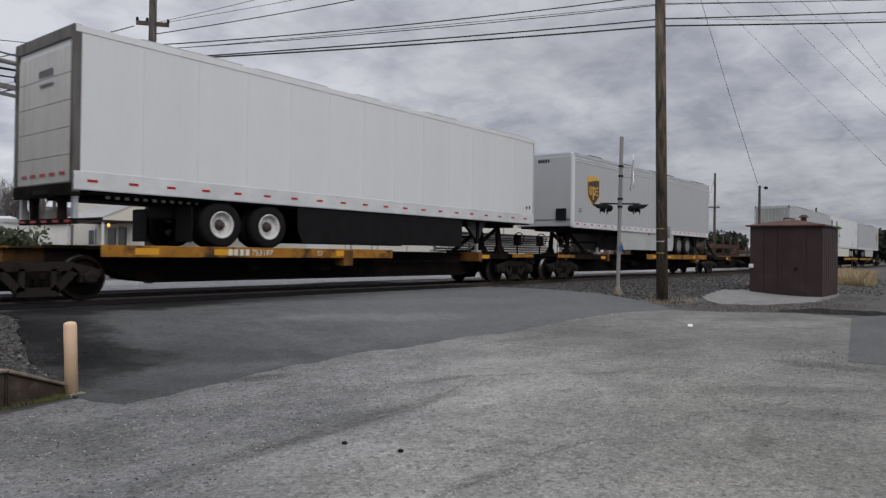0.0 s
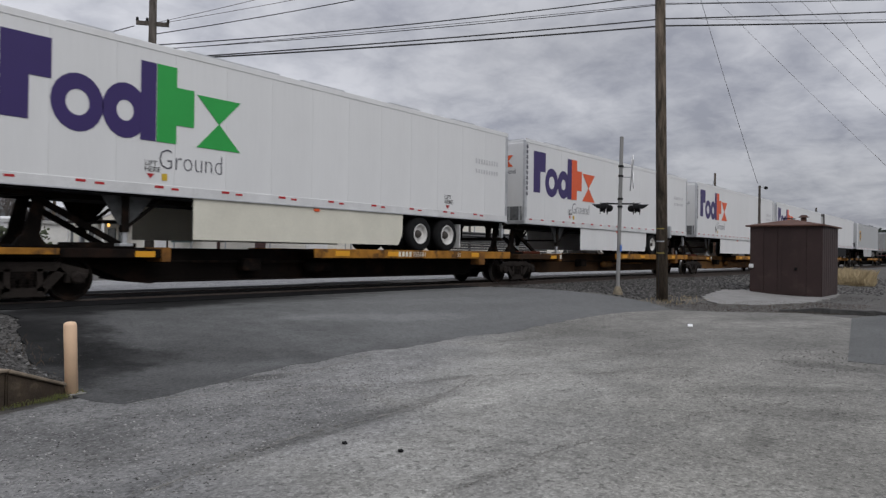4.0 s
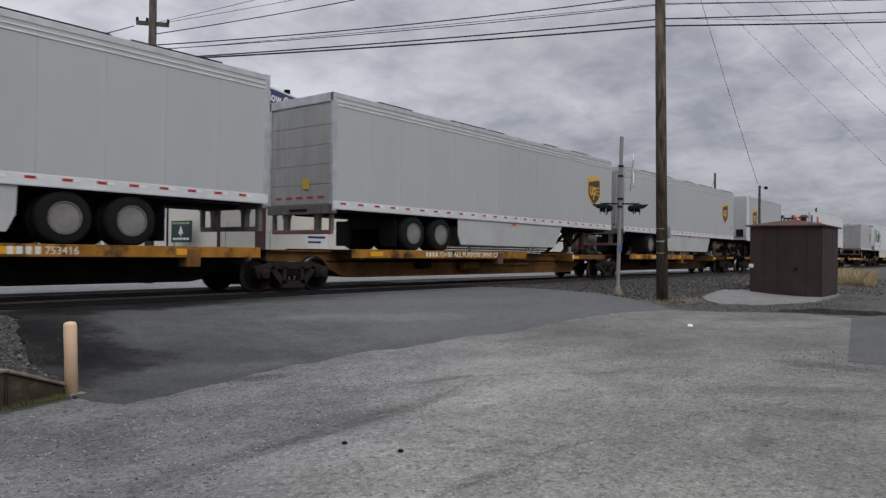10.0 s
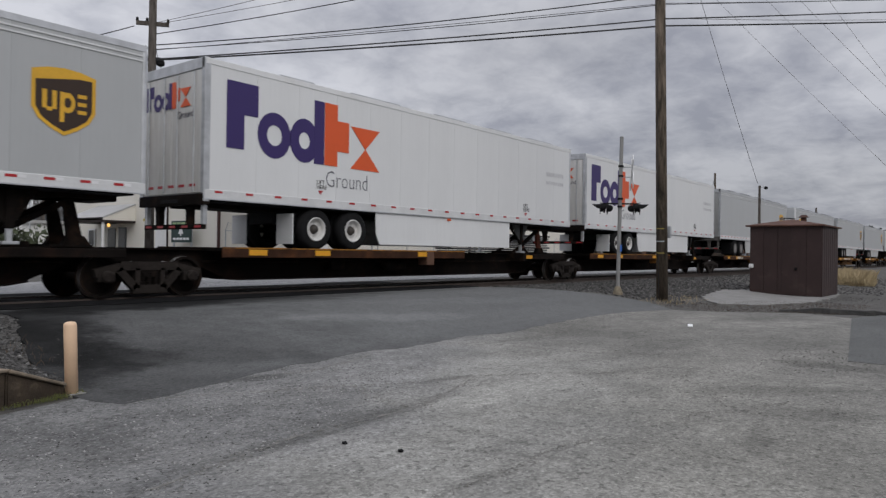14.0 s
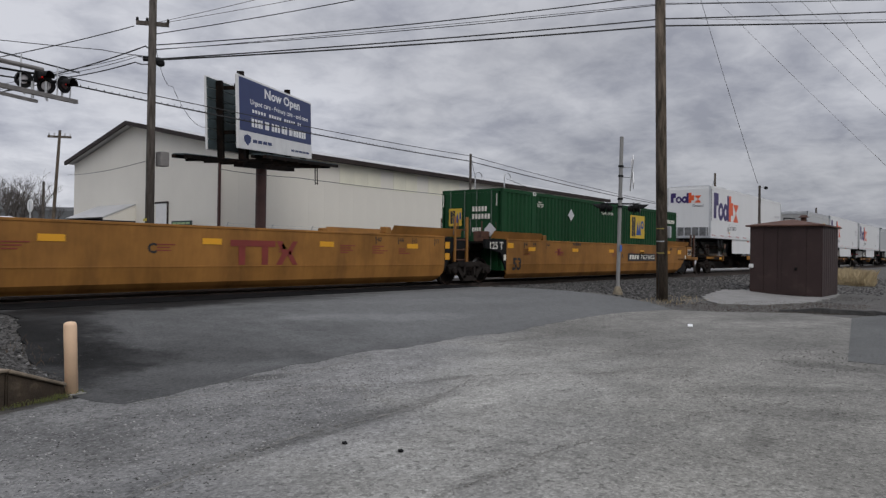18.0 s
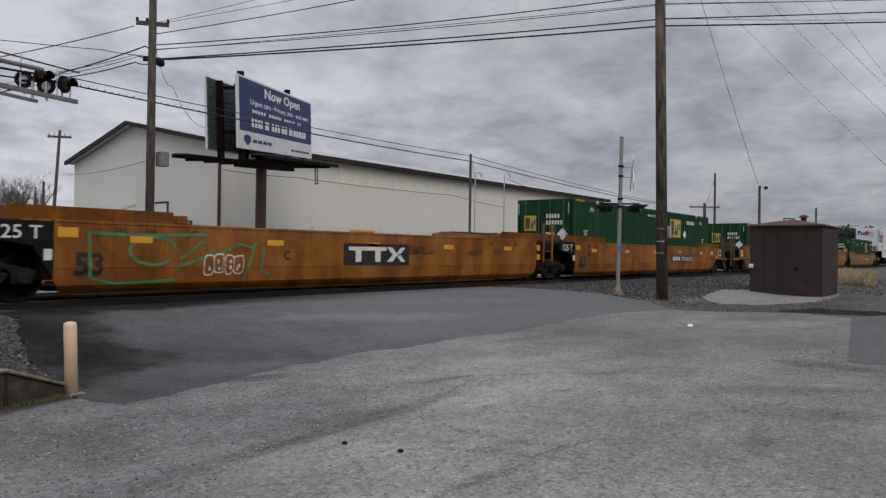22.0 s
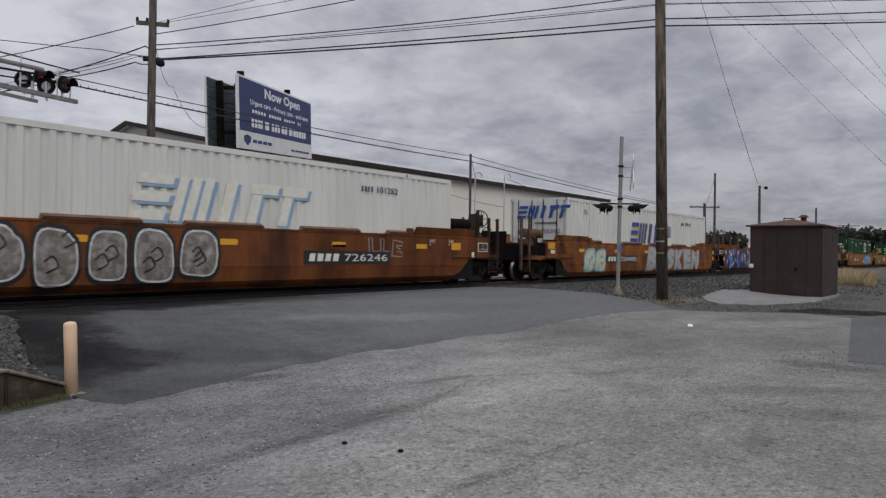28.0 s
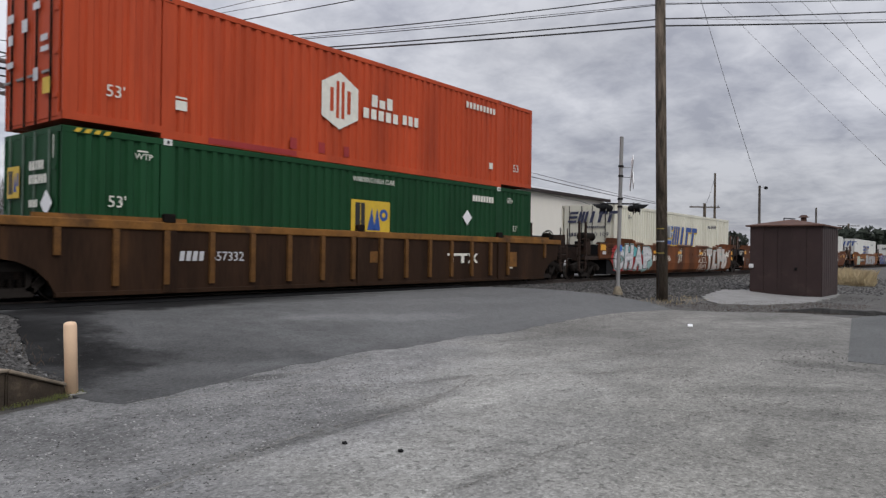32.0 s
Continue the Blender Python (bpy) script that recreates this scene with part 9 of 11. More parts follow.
def throw_up(top, x, z, w, h, n, fill, edge, seed, y):
    """A swollen field of spray paint with a black rim, its letters drawn by their outlines alone."""
    rnd = random.Random(seed)
    step = w / n

    def field(g):
        low = [(x + (i + k / 6) * step, z + 0.12 * h * (1 - math.sin(math.pi * k / 6) ** 0.6) - g) for i in range(n) for k in range(6)]
        high = [(x + (i + k / 6) * step, z + h - 0.05 * h * (1 - math.sin(math.pi * k / 6) ** 0.6) + g) for i in range(n) for k in range(6)]
        return [(x - g, z + 0.2 * h)] + low[1:] + [(x + w + 1.4 * g, z + 0.15 * h), (x + w + g, z + 0.3 * h), (x + w - 0.03 * w + g, z + 0.6 * h), (x + w + g - 0.03 * w, z + 0.95 * h)] + high[::-1]
    flat("spray_outline", [field(0.05)], edge, top, (0, y, 0), thick=0.002)
    flat("spray_fill", [field(0.0)], fill, top, (0, y - 0.003, 0), thick=0.002)
    lines = []
    for i in range(n):
        a = x + i * step
        if i:
            lines.append(smooth([(a + rnd.uniform(-0.12, 0.05), z), (a + rnd.uniform(0.0, 0.12), z + 0.3 * h), (a + rnd.uniform(-0.1, 0.06), z + 0.65 * h), (a + rnd.uniform(-0.04, 0.1), z + h)]))
        kind = (0, 1, 2, 3, 0, 2, 1, 3)[i % 8]
        c = a + 0.5 * step
        if kind == 0:
            lines.append(smooth([(a + step * 0.95, z + 0.68 * h), (c, z + 0.7 * h), (a + step * 0.38, z + 0.62 * h), (c, z + 0.55 * h)]))
            lines.append(smooth([(a + 0.05 * step, z + 0.34 * h), (c, z + 0.4 * h), (a + 0.7 * step, z + 0.32 * h)]))
        elif kind == 1:
            lines.append(smooth([(c + 0.15 * step * math.cos(t) * (1 - t / 16), z + 0.72 * h + 0.13 * h * math.sin(t) * (1 - t / 16)) for t in [0.6 * k for k in range(20)]], 2))
            lines.append(smooth([(c - 0.05, z), (c, z + 0.22 * h), (c + 0.08, z + 0.4 * h)]))
        elif kind == 2:
            lines.append(smooth([(c, z + h), (c - 0.06, z + 0.75 * h), (c + 0.05, z + 0.5 * h), (c + 0.1, z + 0.56 * h)]))
            lines.append(smooth([(a - 0.1 * step, z + 0.22 * h), (c, z + 0.36 * h), (a + step, z + 0.3 * h), (a + 1.15 * step, z + 0.16 * h)]))
        else:
            for k in (0.36, 0.66):
                lines.append(smooth([(a + 0.98 * step, z + k * h), (a + 0.62 * step, z + (k + 0.03) * h), (a + 0.4 * step, z + k * h)]))
    tag_strokes("spray_outline", lines, edge, top, y - 0.006, 0.06)


BLOCKS = ([(0.1, 0), (0.0, 1), (0.35, 1), (0.35, 0.35), (0.9, 0.3), (1.0, 0), (0.1, 0)], [(0, 0.1), (0.05, 1), (0.95, 0.95), (0.9, 0.72), (0.4, 0.7), (0.45, 0.58), (0.8, 0.52), (0.8, 0.38), (0.4, 0.36), (0.9, 0.25), (0.95, 0), (0, 0.1)],
          [(0, 1), (0.1, 0.05), (0.85, 0), (1, 0.95), (0.75, 0.98), (0.68, 0.35), (0.35, 0.32), (0.28, 1), (0, 1)], [(0.5, 0), (0, 0.3), (0.08, 0.85), (0.5, 1), (0.95, 0.8), (0.85, 0.55), (0.55, 0.5), (1, 0.3), (0.5, 0)])


def outlined(top, x, z, w, h, n, mat, seed, y, wide=0.036, soft=False):
    """A row of block letters in thin outline."""
    rnd = random.Random(seed)
    lines = []
    for i in range(n):
        b = rnd.choice(BLOCKS)
        k = rnd.uniform(0.85, 1.05)
        p = [(x + (i + 0.03 + 0.94 * u + rnd.uniform(-0.05, 0.05)) * w / n, z + h * (v * k + rnd.uniform(-0.04, 0.04))) for u, v in b[:-1]]
        lines.append(smooth(p + p[:1], 4) if soft else p + p[:1])
    tag_strokes("spray_tag", lines, mat, top, y, wide)


def tangle(top, x, z, w, h, mats, seed, y, count=34):
    """A scribbled figure: ragged pale patches under many looping lines."""
    rnd = random.Random(seed)
    flat("spray_fill", [[(x + w * (u + 0.13 * math.cos(0.7 * k) * rnd.uniform(0.7, 1.3)), z + h * (v + 0.2 * math.sin(0.7 * k) * rnd.uniform(0.7, 1.3))) for k in range(9)] for u, v in ((0.2, 0.7),)], mats[0], top, (0, y, 0), thick=0.0015)
    flat("spray_fill", [[(x + w * (0.5 + 0.3 * math.cos(0.7 * k) * rnd.uniform(0.6, 1.2)), z + h * (0.5 + 0.34 * math.sin(0.7 * k) * rnd.uniform(0.6, 1.2))) for k in range(9)]], mats[0], top, (0, y - 0.002, 0), thick=0.0015)
    lines = []
    for _ in range(count):
        u = rnd.random()
        cx, cz = x + w * (0.1 + 0.8 * u), z + h * (0.85 - 0.7 * u + rnd.uniform(-0.2, 0.2))
        a0, r = rnd.uniform(0, 6.3), rnd.uniform(0.1, 0.3)
        lines.append([(cx + r * w * 0.9 * math.cos(a0 + 0.5 * k) * (1 + 0.08 * k), cz + r * h * math.sin(a0 + 0.5 * k)) for k in range(7)])
    tag_strokes("spray_tag", lines[::2], mats[1], top, y - 0.005, 0.03)
    tag_strokes("spray_tag", lines[1::2], mats[2], top, y - 0.009, 0.026)


def outer_end(top, sx, end, paint, post, high):
    """The coupler end of a well car; sx runs inwards from the wall's end. high: with brake stand and black reservoir."""
    W, ZB, ZT = 1.36, 0.16, 1.44
    dark = paint is BROWNCAR
    frame_ = POSTD if dark else DARKST
    reach = 3.0 if high and end == 0 else 1.65 if end == 0 else 1.15 if not high else 0.62

    def eb(u0, u1, y0, y1, z0, z1, bev=0.0):
        a, c = sorted((sx(u0), sx(u1)))
        return box(B(), a, c, y0, y1, z0, z1, bev)

    def upright(u, z0, z1, y=-W + 0.03, w=0.09):
        part("corner_post", eb(u - w / 2, u + w / 2, y, y + 0.08, z0, z1, 0.01), post, top)

    def grab(u, z0, z1, y=-W - 0.03):
        bm = tube(B(), (sx(u), y, z0), (sx(u), y, z1), 0.014, n=6)
        for z in (z0, z1):
            tube(bm, (sx(u), y, z), (sx(u + 0.12), y + 0.04, z), 0.012, n=6)
        part("grab_iron", bm, REARD if not dark else post, top)
    part("end_deck", eb(-reach + 0.3, 2.6, -W + 0.1, W - 0.1, 0.9, 1.0), DARKST, top)
    # Black sheets fill the end arch, painting the shade that hides the container.
    part("end_bulkhead", eb(0.86, 0.94, -W + 0.06, W - 0.06, ZB, ZT), BLACKST, top)
    for yy in (-1.319, 1.309):
        part("end_gusset", prism(B(), [(sx(0.8), 0.84), (sx(1.2), 0.84), (sx(1.85), ZB + 0.02), (sx(0.8), ZB + 0.02)], yy, yy + 0.01), BLACKST, top)
    part("end_sheet", eb(-reach + 0.25, -reach + 0.35, -W + 0.3, W - 0.3, 0.75, 1.3), frame_, top)
    part("stub_sill", eb(-max(reach, 1.0), 2.8, -0.35, 0.35, 0.6, 0.92), DARKST, top)
    coupler(top, sx(-max(reach - 0.3, 0.6)), -1 if end == 0 else 1)
    # closed box at the very end of the wall
    part("end_box", eb(0.0, 0.72, -W - 0.035, -W - 0.002, 0.80, ZT + 0.05, 0.012), paint, top)
    part("end_box_lip", eb(-0.03, 0.76, -W - 0.05, -W + 0.1, ZT + 0.05, ZT + 0.09, 0.01), frame_, top)
    part("cut_lever", tube(B(), (sx(-0.3), -W - 0.05, 0.84), (sx(2.0), -W - 0.05, 0.84), 0.014, n=6), DARKST, top)
    yb = -W - 0.037
    if end:
        flat("notice", [rect(min(sx(0.1), sx(0.62)), 1.04, 0.52, 0.29)], CREAMT, top, (0, yb, 0), label="framed black notice")
        flat("notice", [rect(min(sx(0.13), sx(0.35)), 1.13, 0.22, 0.17), rect(min(sx(0.37), sx(0.59)), 1.13, 0.22, 0.17), rect(min(sx(0.13), sx(0.59)), 1.065, 0.46, 0.05)], BLACKP, top, (0, yb - 0.003, 0))
        flat("reflector", [rect(min(sx(1.5), sx(1.97)), 1.08, 0.47, 0.22)], YREF, top, (0, -W - 0.004, 0))
        flat("notice", [rect(min(sx(0.78), sx(0.92)), 0.86, 0.14, 0.16)], CREAMT, top, (0, -W - 0.004, 0))
    else:
        flat("reflector", [rect(sx(0.08), 1.19, 0.5, 0.24)], YREF, top, (0, yb, 0))
        flat("notice", [rect(sx(0.26), 1.02, 0.32, 0.13)], CREAMT if not dark else FAINT, top, (0, yb, 0))
        flat("print_bar", [rect(sx(0.85), 1.02 + 0.07 * k, 0.7 - 0.1 * (k % 3), 0.025) for k in range(6)], DARKST, top, (0, -W - 0.004, 0))
    # side platforms, steps, posts and grab irons
    part("side_platform", eb(-min(reach, 1.3) + 0.05, -0.02, -W, -W + 0.45, 0.78, 0.93, 0.01), paint if not dark else post, top)
    if high and end == 0:
        part("side_platform", eb(-2.95, -2.5, -W, -W + 0.45, 0.78, 0.93, 0.01), paint, top)
        part("post_stripe", eb(-2.545, -2.475, -W + 0.015, -W + 0.02, 0.95, 1.2), DECKY, top, "yellow stripe")
        for u, z1 in ((-3.0, 2.05), (-2.5, 2.22), (-0.82, 1.98)):
            upright(u, 0.45, z1)
        grab(-2.35, 1.0, 2.25); grab(-0.95, 1.0, 1.9)
        part("step_rung", ladder(min(sx(-3.0), sx(-2.5)), -W + 0.05, 0.3, 0.95, 0.5), frame_, top)
    else:
        for u, z0, z1 in (((-0.12, 0.92, 2.16), (-0.62, 0.49, 2.15)) if end else ((-1.62, 0.42, 2.33), (-1.08, 0.42, 2.33))):
            upright(u, z0, z1)
            upright(u, z0 + 0.4, z1, W - 0.12, 0.08)
            grab(u + (0.13 if end else -0.14), 1.0, z1 - 0.06)
        a = -0.62 if end else -1.62
        part("step_rung", ladder(min(sx(a), sx(a + 0.5)), -W + 0.06, 0.3, 0.85, 0.5), frame_, top)
    part("hand_rail", tube(B(), (sx(-reach + 0.32), -W + 0.05, 1.38), (sx(-reach + 0.32), W - 0.05, 1.38), 0.022, n=6), post, top)
    # air hoses that hang by the coupler
    bm = B()
    pts = [(sx(-reach - 0.05 - 0.09 * k), -0.55, 0.62 - 0.4 * math.sin(math.pi * k / 7) ** 0.8) for k in range(8)]
    for p, q in zip(pts, pts[1:]):
        tube(bm, p, q, 0.025, n=7)
    part("air_hose", bm, BLACKST, top)
    if high:
        hu = 0.05 if end else -1.95
        part("brake_stand", prism(B(), [(sx(hu + 0.3), 1.0), (sx(hu - 0.12), 1.0), (sx(hu - 0.12), 1.95), (sx(hu - 0.3), 2.05), (sx(hu - 0.28), 2.26), (sx(hu), 2.3), (sx(hu + 0.12), 1.9)], -0.92, -0.6), post, top)
        part("brake_gear", tube(B(), (sx(hu), -0.76, 2.14), (sx(hu - 0.42), -0.76, 2.14), 0.13, 0.09, n=12), frame_, top)
        brake_wheel(top, sx(hu - 0.45), 2.14, 0.28, -0.76)
        upright(hu, 1.0, 2.42, -1.0)
        grab(hu - 0.1, 1.9, 2.4, -1.04)
        ru, rr, rz = ((0.5, 0.16, 1.93) if end else (-1.55, 0.25, 1.74))
        bm = tube(B(), (sx(ru), -0.85, rz), (sx(ru + 1.02), -0.85, rz), rr, n=18)
        for u in (ru - 0.04, ru + 1.06):
            tube(bm, (sx(u - 0.05), -0.85, rz), (sx(u + 0.05), -0.85, rz), rr * 0.7, n=14)
        part("brake_reservoir", bm, DARKST, top)
        part("reservoir_stand", eb(ru + 0.2, ru + 0.75, -0.93, -0.77, 1.0, rz - rr * 0.8), frame_, top)
    else:
        if end == 0:
            bm = tube(B(), (sx(-0.7), -0.85, 1.75), (sx(0.35), -0.85, 1.75), 0.17, n=18)
            tube(bm, (sx(-0.78), -0.85, 1.75), (sx(0.43), -0.85, 1.75), 0.11, n=14)
            part("brake_reservoir", bm, DARKST if dark else RESERV, top)
            part("valve_cluster", eb(-0.75, -0.3, -1.0, -0.6, 1.3, 1.55, 0.04), DARKST if dark else RESERV, top)
            for u, z in ((-0.7, 1.62), (-0.52, 1.36), (-0.35, 1.6), (-0.6, 1.5)):
                part("valve", tube(B(), (sx(u), -1.08, z), (sx(u), -0.95, z), 0.06, n=9), RESERV if not dark else post, top)
            part("reservoir_stand", eb(-0.5, 0.1, -0.93, -0.77, 1.0, 1.6), frame_, top)
        else:
            part("equipment_box", eb(0.15, 0.5, -W + 0.3, -W + 0.6, ZT + 0.05, ZT + 0.3, 0.03), paint, top)
        u = -reach + 0.3
        part("end_frame", eb(u - 0.06, u, -0.5, 0.5, 1.3, 1.8), frame_, top)
        brake_wheel(top, sx(u - 0.1), 1.7, 0.24, 0.3)


def well(x0, x1, paint, kind, marks, trucks, name, high=""):
    """One well unit. x0, x1: ends of its side walls; kind: which ends are outer car ends ('r', 'l' or ''); high: those with a brake stand."""
    L = x1 - x0
    top = empty("well_car", pose(0, 0, 0))
    ZB, ZT, W = 0.16, 1.44, 1.36
    post = POSTD if paint is BROWNCAR else POSTR
    o = []
    # outer ends rise over their truck, inner ends are cut straight
    if "l" in kind:
        o += [(0.0, ZT), (0.0, 0.82), (1.05, 0.80), (1.75, ZB)]
    else:
        o += [(0.0, ZT), (0.0, 0.40), (0.18, ZB)]
    if "r" in kind:
        o += [(L - 1.75, ZB), (L - 1.05, 0.80), (L, 0.82), (L, ZT)]
    else:
        o += [(L - 0.25, ZB), (L, 0.45), (L, ZT)]
    part("side_wall", prism(B(), o, -W, -W + 0.045), paint, top)
    part("side_wall", prism(B(), o, W - 0.045, W), paint, top)
    # lower flange and mid crease
    xa, xb = (1.75 if "l" in kind else 0.25), (L - 1.75 if "r" in kind else L - 0.3)
    part("lower_flange", box(B(), xa, xb, -W + 0.0, -W + 0.12, ZB - 0.03, ZB + 0.06, 0.01), paint, top)
    part("crease_strip", box(B(), xa - (0.4 if "l" in kind else 0.2), xb + 0.2, -W - 0.006, -W + 0.01, 0.62, 0.645, 0.003), paint, top)
    part("top_chord", box(B(), 0.0, L, -W - 0.015, -W + 0.14, ZT, ZT + 0.055, 0.01), paint, top)
    part("top_chord", box(B(), 0.0, L, W - 0.14, W + 0.015, ZT, ZT + 0.055, 0.01), paint, top)
    gl, gr = (3.4 if "l" in kind else 2.35), (3.7 if "r" in kind else 2.35)
    for a, c in (((0.6 if "l" in kind else -0.85), gl), (L - gr, L - (0.76 if "r" in high else 0.4) if "r" in kind else L + 0.85)):
        for sgn in (-1, 1):
            # flared guide plate that leans out over the wall
            bm = B()
            q = [(a, 0.0), (c, 0.0), (c - 0.06, 0.24), (a + 0.06, 0.24)]
            f0 = [bm.verts.new((x, sgn * (W - 0.04 + 0.35 * z), ZT + 0.05 + z)) for x, z in q]
            f1 = [bm.verts.new((x, sgn * (W - 0.07 + 0.35 * z), ZT + 0.05 + z)) for x, z in q]
            bm.faces.new(f0); bm.faces.new(f1[::-1])
            for k in range(4):
                bm.faces.new((f0[k], f1[k], f1[(k + 1) % 4], f0[(k + 1) % 4]))
            bmesh.ops.recalc_face_normals(bm, faces=bm.faces)
            part("raised_guide", bm, paint, top)
    for a in (gl + 0.05, L - gr - 0.29):
        part("container_lock", box(B(), a, a + 0.24, -W - 0.02, -W + 0.2, ZT + 0.05, ZT + 0.24, 0.03), paint, top)
        part("container_lock", box(B(), a, a + 0.24, W - 0.2, W + 0.02, ZT + 0.05, ZT + 0.24, 0.03), paint, top)
    if paint in (ORANGEOLD, BROWNCAR) and kind:
        spans = [(gl + 0.35, gl + 0.95), (4.3, 6.2), (7.1, 9.1), (10.2, 12.2), (L - gr - 1.15, L - gr - 0.32)]
        if "l" in kind:
            spans = [(L - c, L - a) for a, c in [(gr + 0.35, gr + 0.95), (4.3, 6.2), (7.1, 9.1), (10.2, 12.2), (L - gl - 1.15, L - gl - 0.32)]]
        for a, c in spans:
            for sgn in (-1, 1):
                bm = B()
                q = [bm.verts.new((x, sgn * (W - 0.10 + yy), ZT + 0.05 + zz)) for x, yy, zz in ((a, 0.13, 0), (c, 0.13, 0), (c, 0.0, 0), (a, 0.0, 0), (a + 0.04, 0.17, 0.06), (c - 0.04, 0.17, 0.06), (c - 0.04, 0.04, 0.11), (a + 0.04, 0.04, 0.11))]
                for f in ((0, 1, 2, 3), (4, 5, 6, 7), (0, 1, 5, 4), (1, 2, 6, 5), (2, 3, 7, 6), (3, 0, 4, 7)):
                    bm.faces.new([q[k] for k in f])
                bmesh.ops.recalc_face_normals(bm, faces=bm.faces)
                part("guide_strip", bm, STRIPT, top)
    # well floor and cross bearers
    part("floor_beam", box(B(), xa, xb, -0.5, 0.5, ZB, ZB + 0.1), DARKST, top)
    for i in range(5):
        x = xa + 0.8 + (xb - xa - 1.6) * i / 4
        part("cross_bearer", box(B(), x - 0.2, x + 0.2, -W + 0.3, W - 0.3, ZB, ZB + 0.12), DARKST, top)
    # bulkheads, end platforms, ladders, posts
    for end in (0, 1):
        outer = ("l" if end == 0 else "r") in kind
        sx = (lambda u: u) if end == 0 else (lambda u: L - u)

        def eb(u0, u1, y0, y1, z0, z1, bev=0.0):
            a, c = sorted((sx(u0), sx(u1)))
            return box(B(), a, c, y0, y1, z0, z1, bev)
        if outer:
            outer_end(top, sx, end, paint, post, ("l" if end == 0 else "r") in high)
        else:
            bm = prism(B(), [(sx(0.0), ZT + 0.02), (sx(-1.25), ZT + 0.02), (sx(-1.25), 1.18), (sx(-0.35), 1.02), (sx(0.0), 0.42)], -W + 0.005, -W + 0.1)
            part("bulkhead_side", bm, BLACKST, top, "black end bulkhead")
            part("bulkhead_side", prism(B(), [(sx(0.0), ZT + 0.02), (sx(-1.25), ZT + 0.02), (sx(-1.25), 1.18), (sx(-0.35), 1.02), (sx(0.0), 0.42)], W - 0.1, W - 0.005), BLACKST, top)
            part("bulkhead", eb(-0.15, 0.0, -W + 0.1, W - 0.1, 0.4, ZT), DARKST, top)
            part("articulation_sill", eb(-1.55, 0.1, -0.45, 0.45, 0.62, 1.1), DARKST, top)
            part("end_deck", eb(-1.3, 0.0, -W + 0.1, W - 0.1, ZT - 0.12, ZT - 0.05), DARKST, top)
            if end == 1:
                for u in (-0.5, -1.12):
                    part("ladder_post", eb(u - 0.045, u + 0.045, -W - 0.03, -W + 0.03, 0.72, 2.3 if paint in (ORANGEOLD, BROWNCAR) else 2.12, 0.008), post if paint in (ORANGEOLD, BROWNCAR) else paint, top)
                    part("grab_iron", tube(B(), (sx(u + (0.12 if u > -1 else -0.12)), -W - 0.04, ZT + 0.1), (sx(u + (0.12 if u > -1 else -0.12)), -W - 0.04, 2.08), 0.013, n=6), REARD, top)
                for k in range(4):
                    part("ladder_rung", tube(B(), (sx(-0.5), -W, 0.78 + 0.31 * k), (sx(-1.12), -W, 0.78 + 0.31 * k), 0.016, n=6), post, top)
            for u in (-0.2, -1.05):
                part("grab_post", tube(B(), (sx(u), -W + 0.3, ZT), (sx(u), -W + 0.3, ZT + 0.62), 0.02, n=6), post, top)
            part("valve_box", eb(-0.75, -0.35, -0.9, -0.5, ZT - 0.05, ZT + 0.3, 0.03), post, top)
            part("air_tank", tube(B(), (sx(-1.2), -0.6, 1.22), (sx(-0.4), -0.6, 1.22), 0.13, n=14), DARKST, top)
            part("guide_stand", eb(0.15, 0.5, -W + 0.12, -W + 0.32, ZT, ZT + 0.2, 0.02), DARKST, top)
            if end == 1:
                for z in (0.78, 1.12):
                    flat("reflector", [rect(sx(-0.05) - 0.02, z, 0.22, 0.2)], YREF, top, (0, -W + 0.001, 0))
            else:
                words("lettering", "125 T", CREAMT, top, (-0.98, -W + 0.001, 1.14), 0.24, width=0.78, bold=0.01)
                flat("notice", [rect(-0.17, 0.76, 0.14, 0.2)], CREAMT, top, (0, -W + 0.001, 0))
                flat("reflector", [rect(0.06, 1.18, 0.36, 0.18)], YREF, top, (0, -W - 0.004, 0))
    # small reflectors and data marks along the wall
    for i in range(5):
        x = (2.56 if "l" in kind else 1.4) + 3.27 * i
        flat("reflector", [rect(x, 1.10, 0.47, 0.13)], YREF, top, (0, -W - 0.004, 0))
    # loading marks beside the container locks
    for x, text in ((0.14, "53"), (1.12, "45"), (1.72, "48"), (2.66, "40"), (L - 0.5, "53"), (L - 1.5, "45"), (L - 2.1, "48"), (L - 3.0, "40")):
        if ("l" in kind and x < 2.0) or ("r" in kind and x > L - 2.0):
            continue
        words("lettering", text, BLACKP if paint is not BROWNCAR else FAINT, top, (x + 0.06, -W - 0.003, 1.27), 0.12)
        flat("mark_bar", [rect(x, 1.2, 0.025, 0.2)], BLACKP if paint is not BROWNCAR else FAINT, top, (0, -W - 0.003, 0))
    rnd = random.Random(name)
    data = []
    for i in range(7):
        x = rnd.choice((rnd.uniform(1.0, 4.5), rnd.uniform(L - 5.0, L - 1.2), rnd.uniform(6, L - 6)))
        data += [rect(x, 0.95 + 0.06 * j, rnd.uniform(0.25, 0.6), 0.022) for j in range(rnd.randint(2, 4))]
    flat("print_bar", data, MAROON if paint is GOLDCAR else BLACKP, top, (0, -W - 0.003, 0))
    part("weld_plate", box(B(), L * 0.62, L * 0.62 + 0.5, -W - 0.008, -W, 1.02, 1.16), paint, top)
    marks(top, L, -W - 0.004)
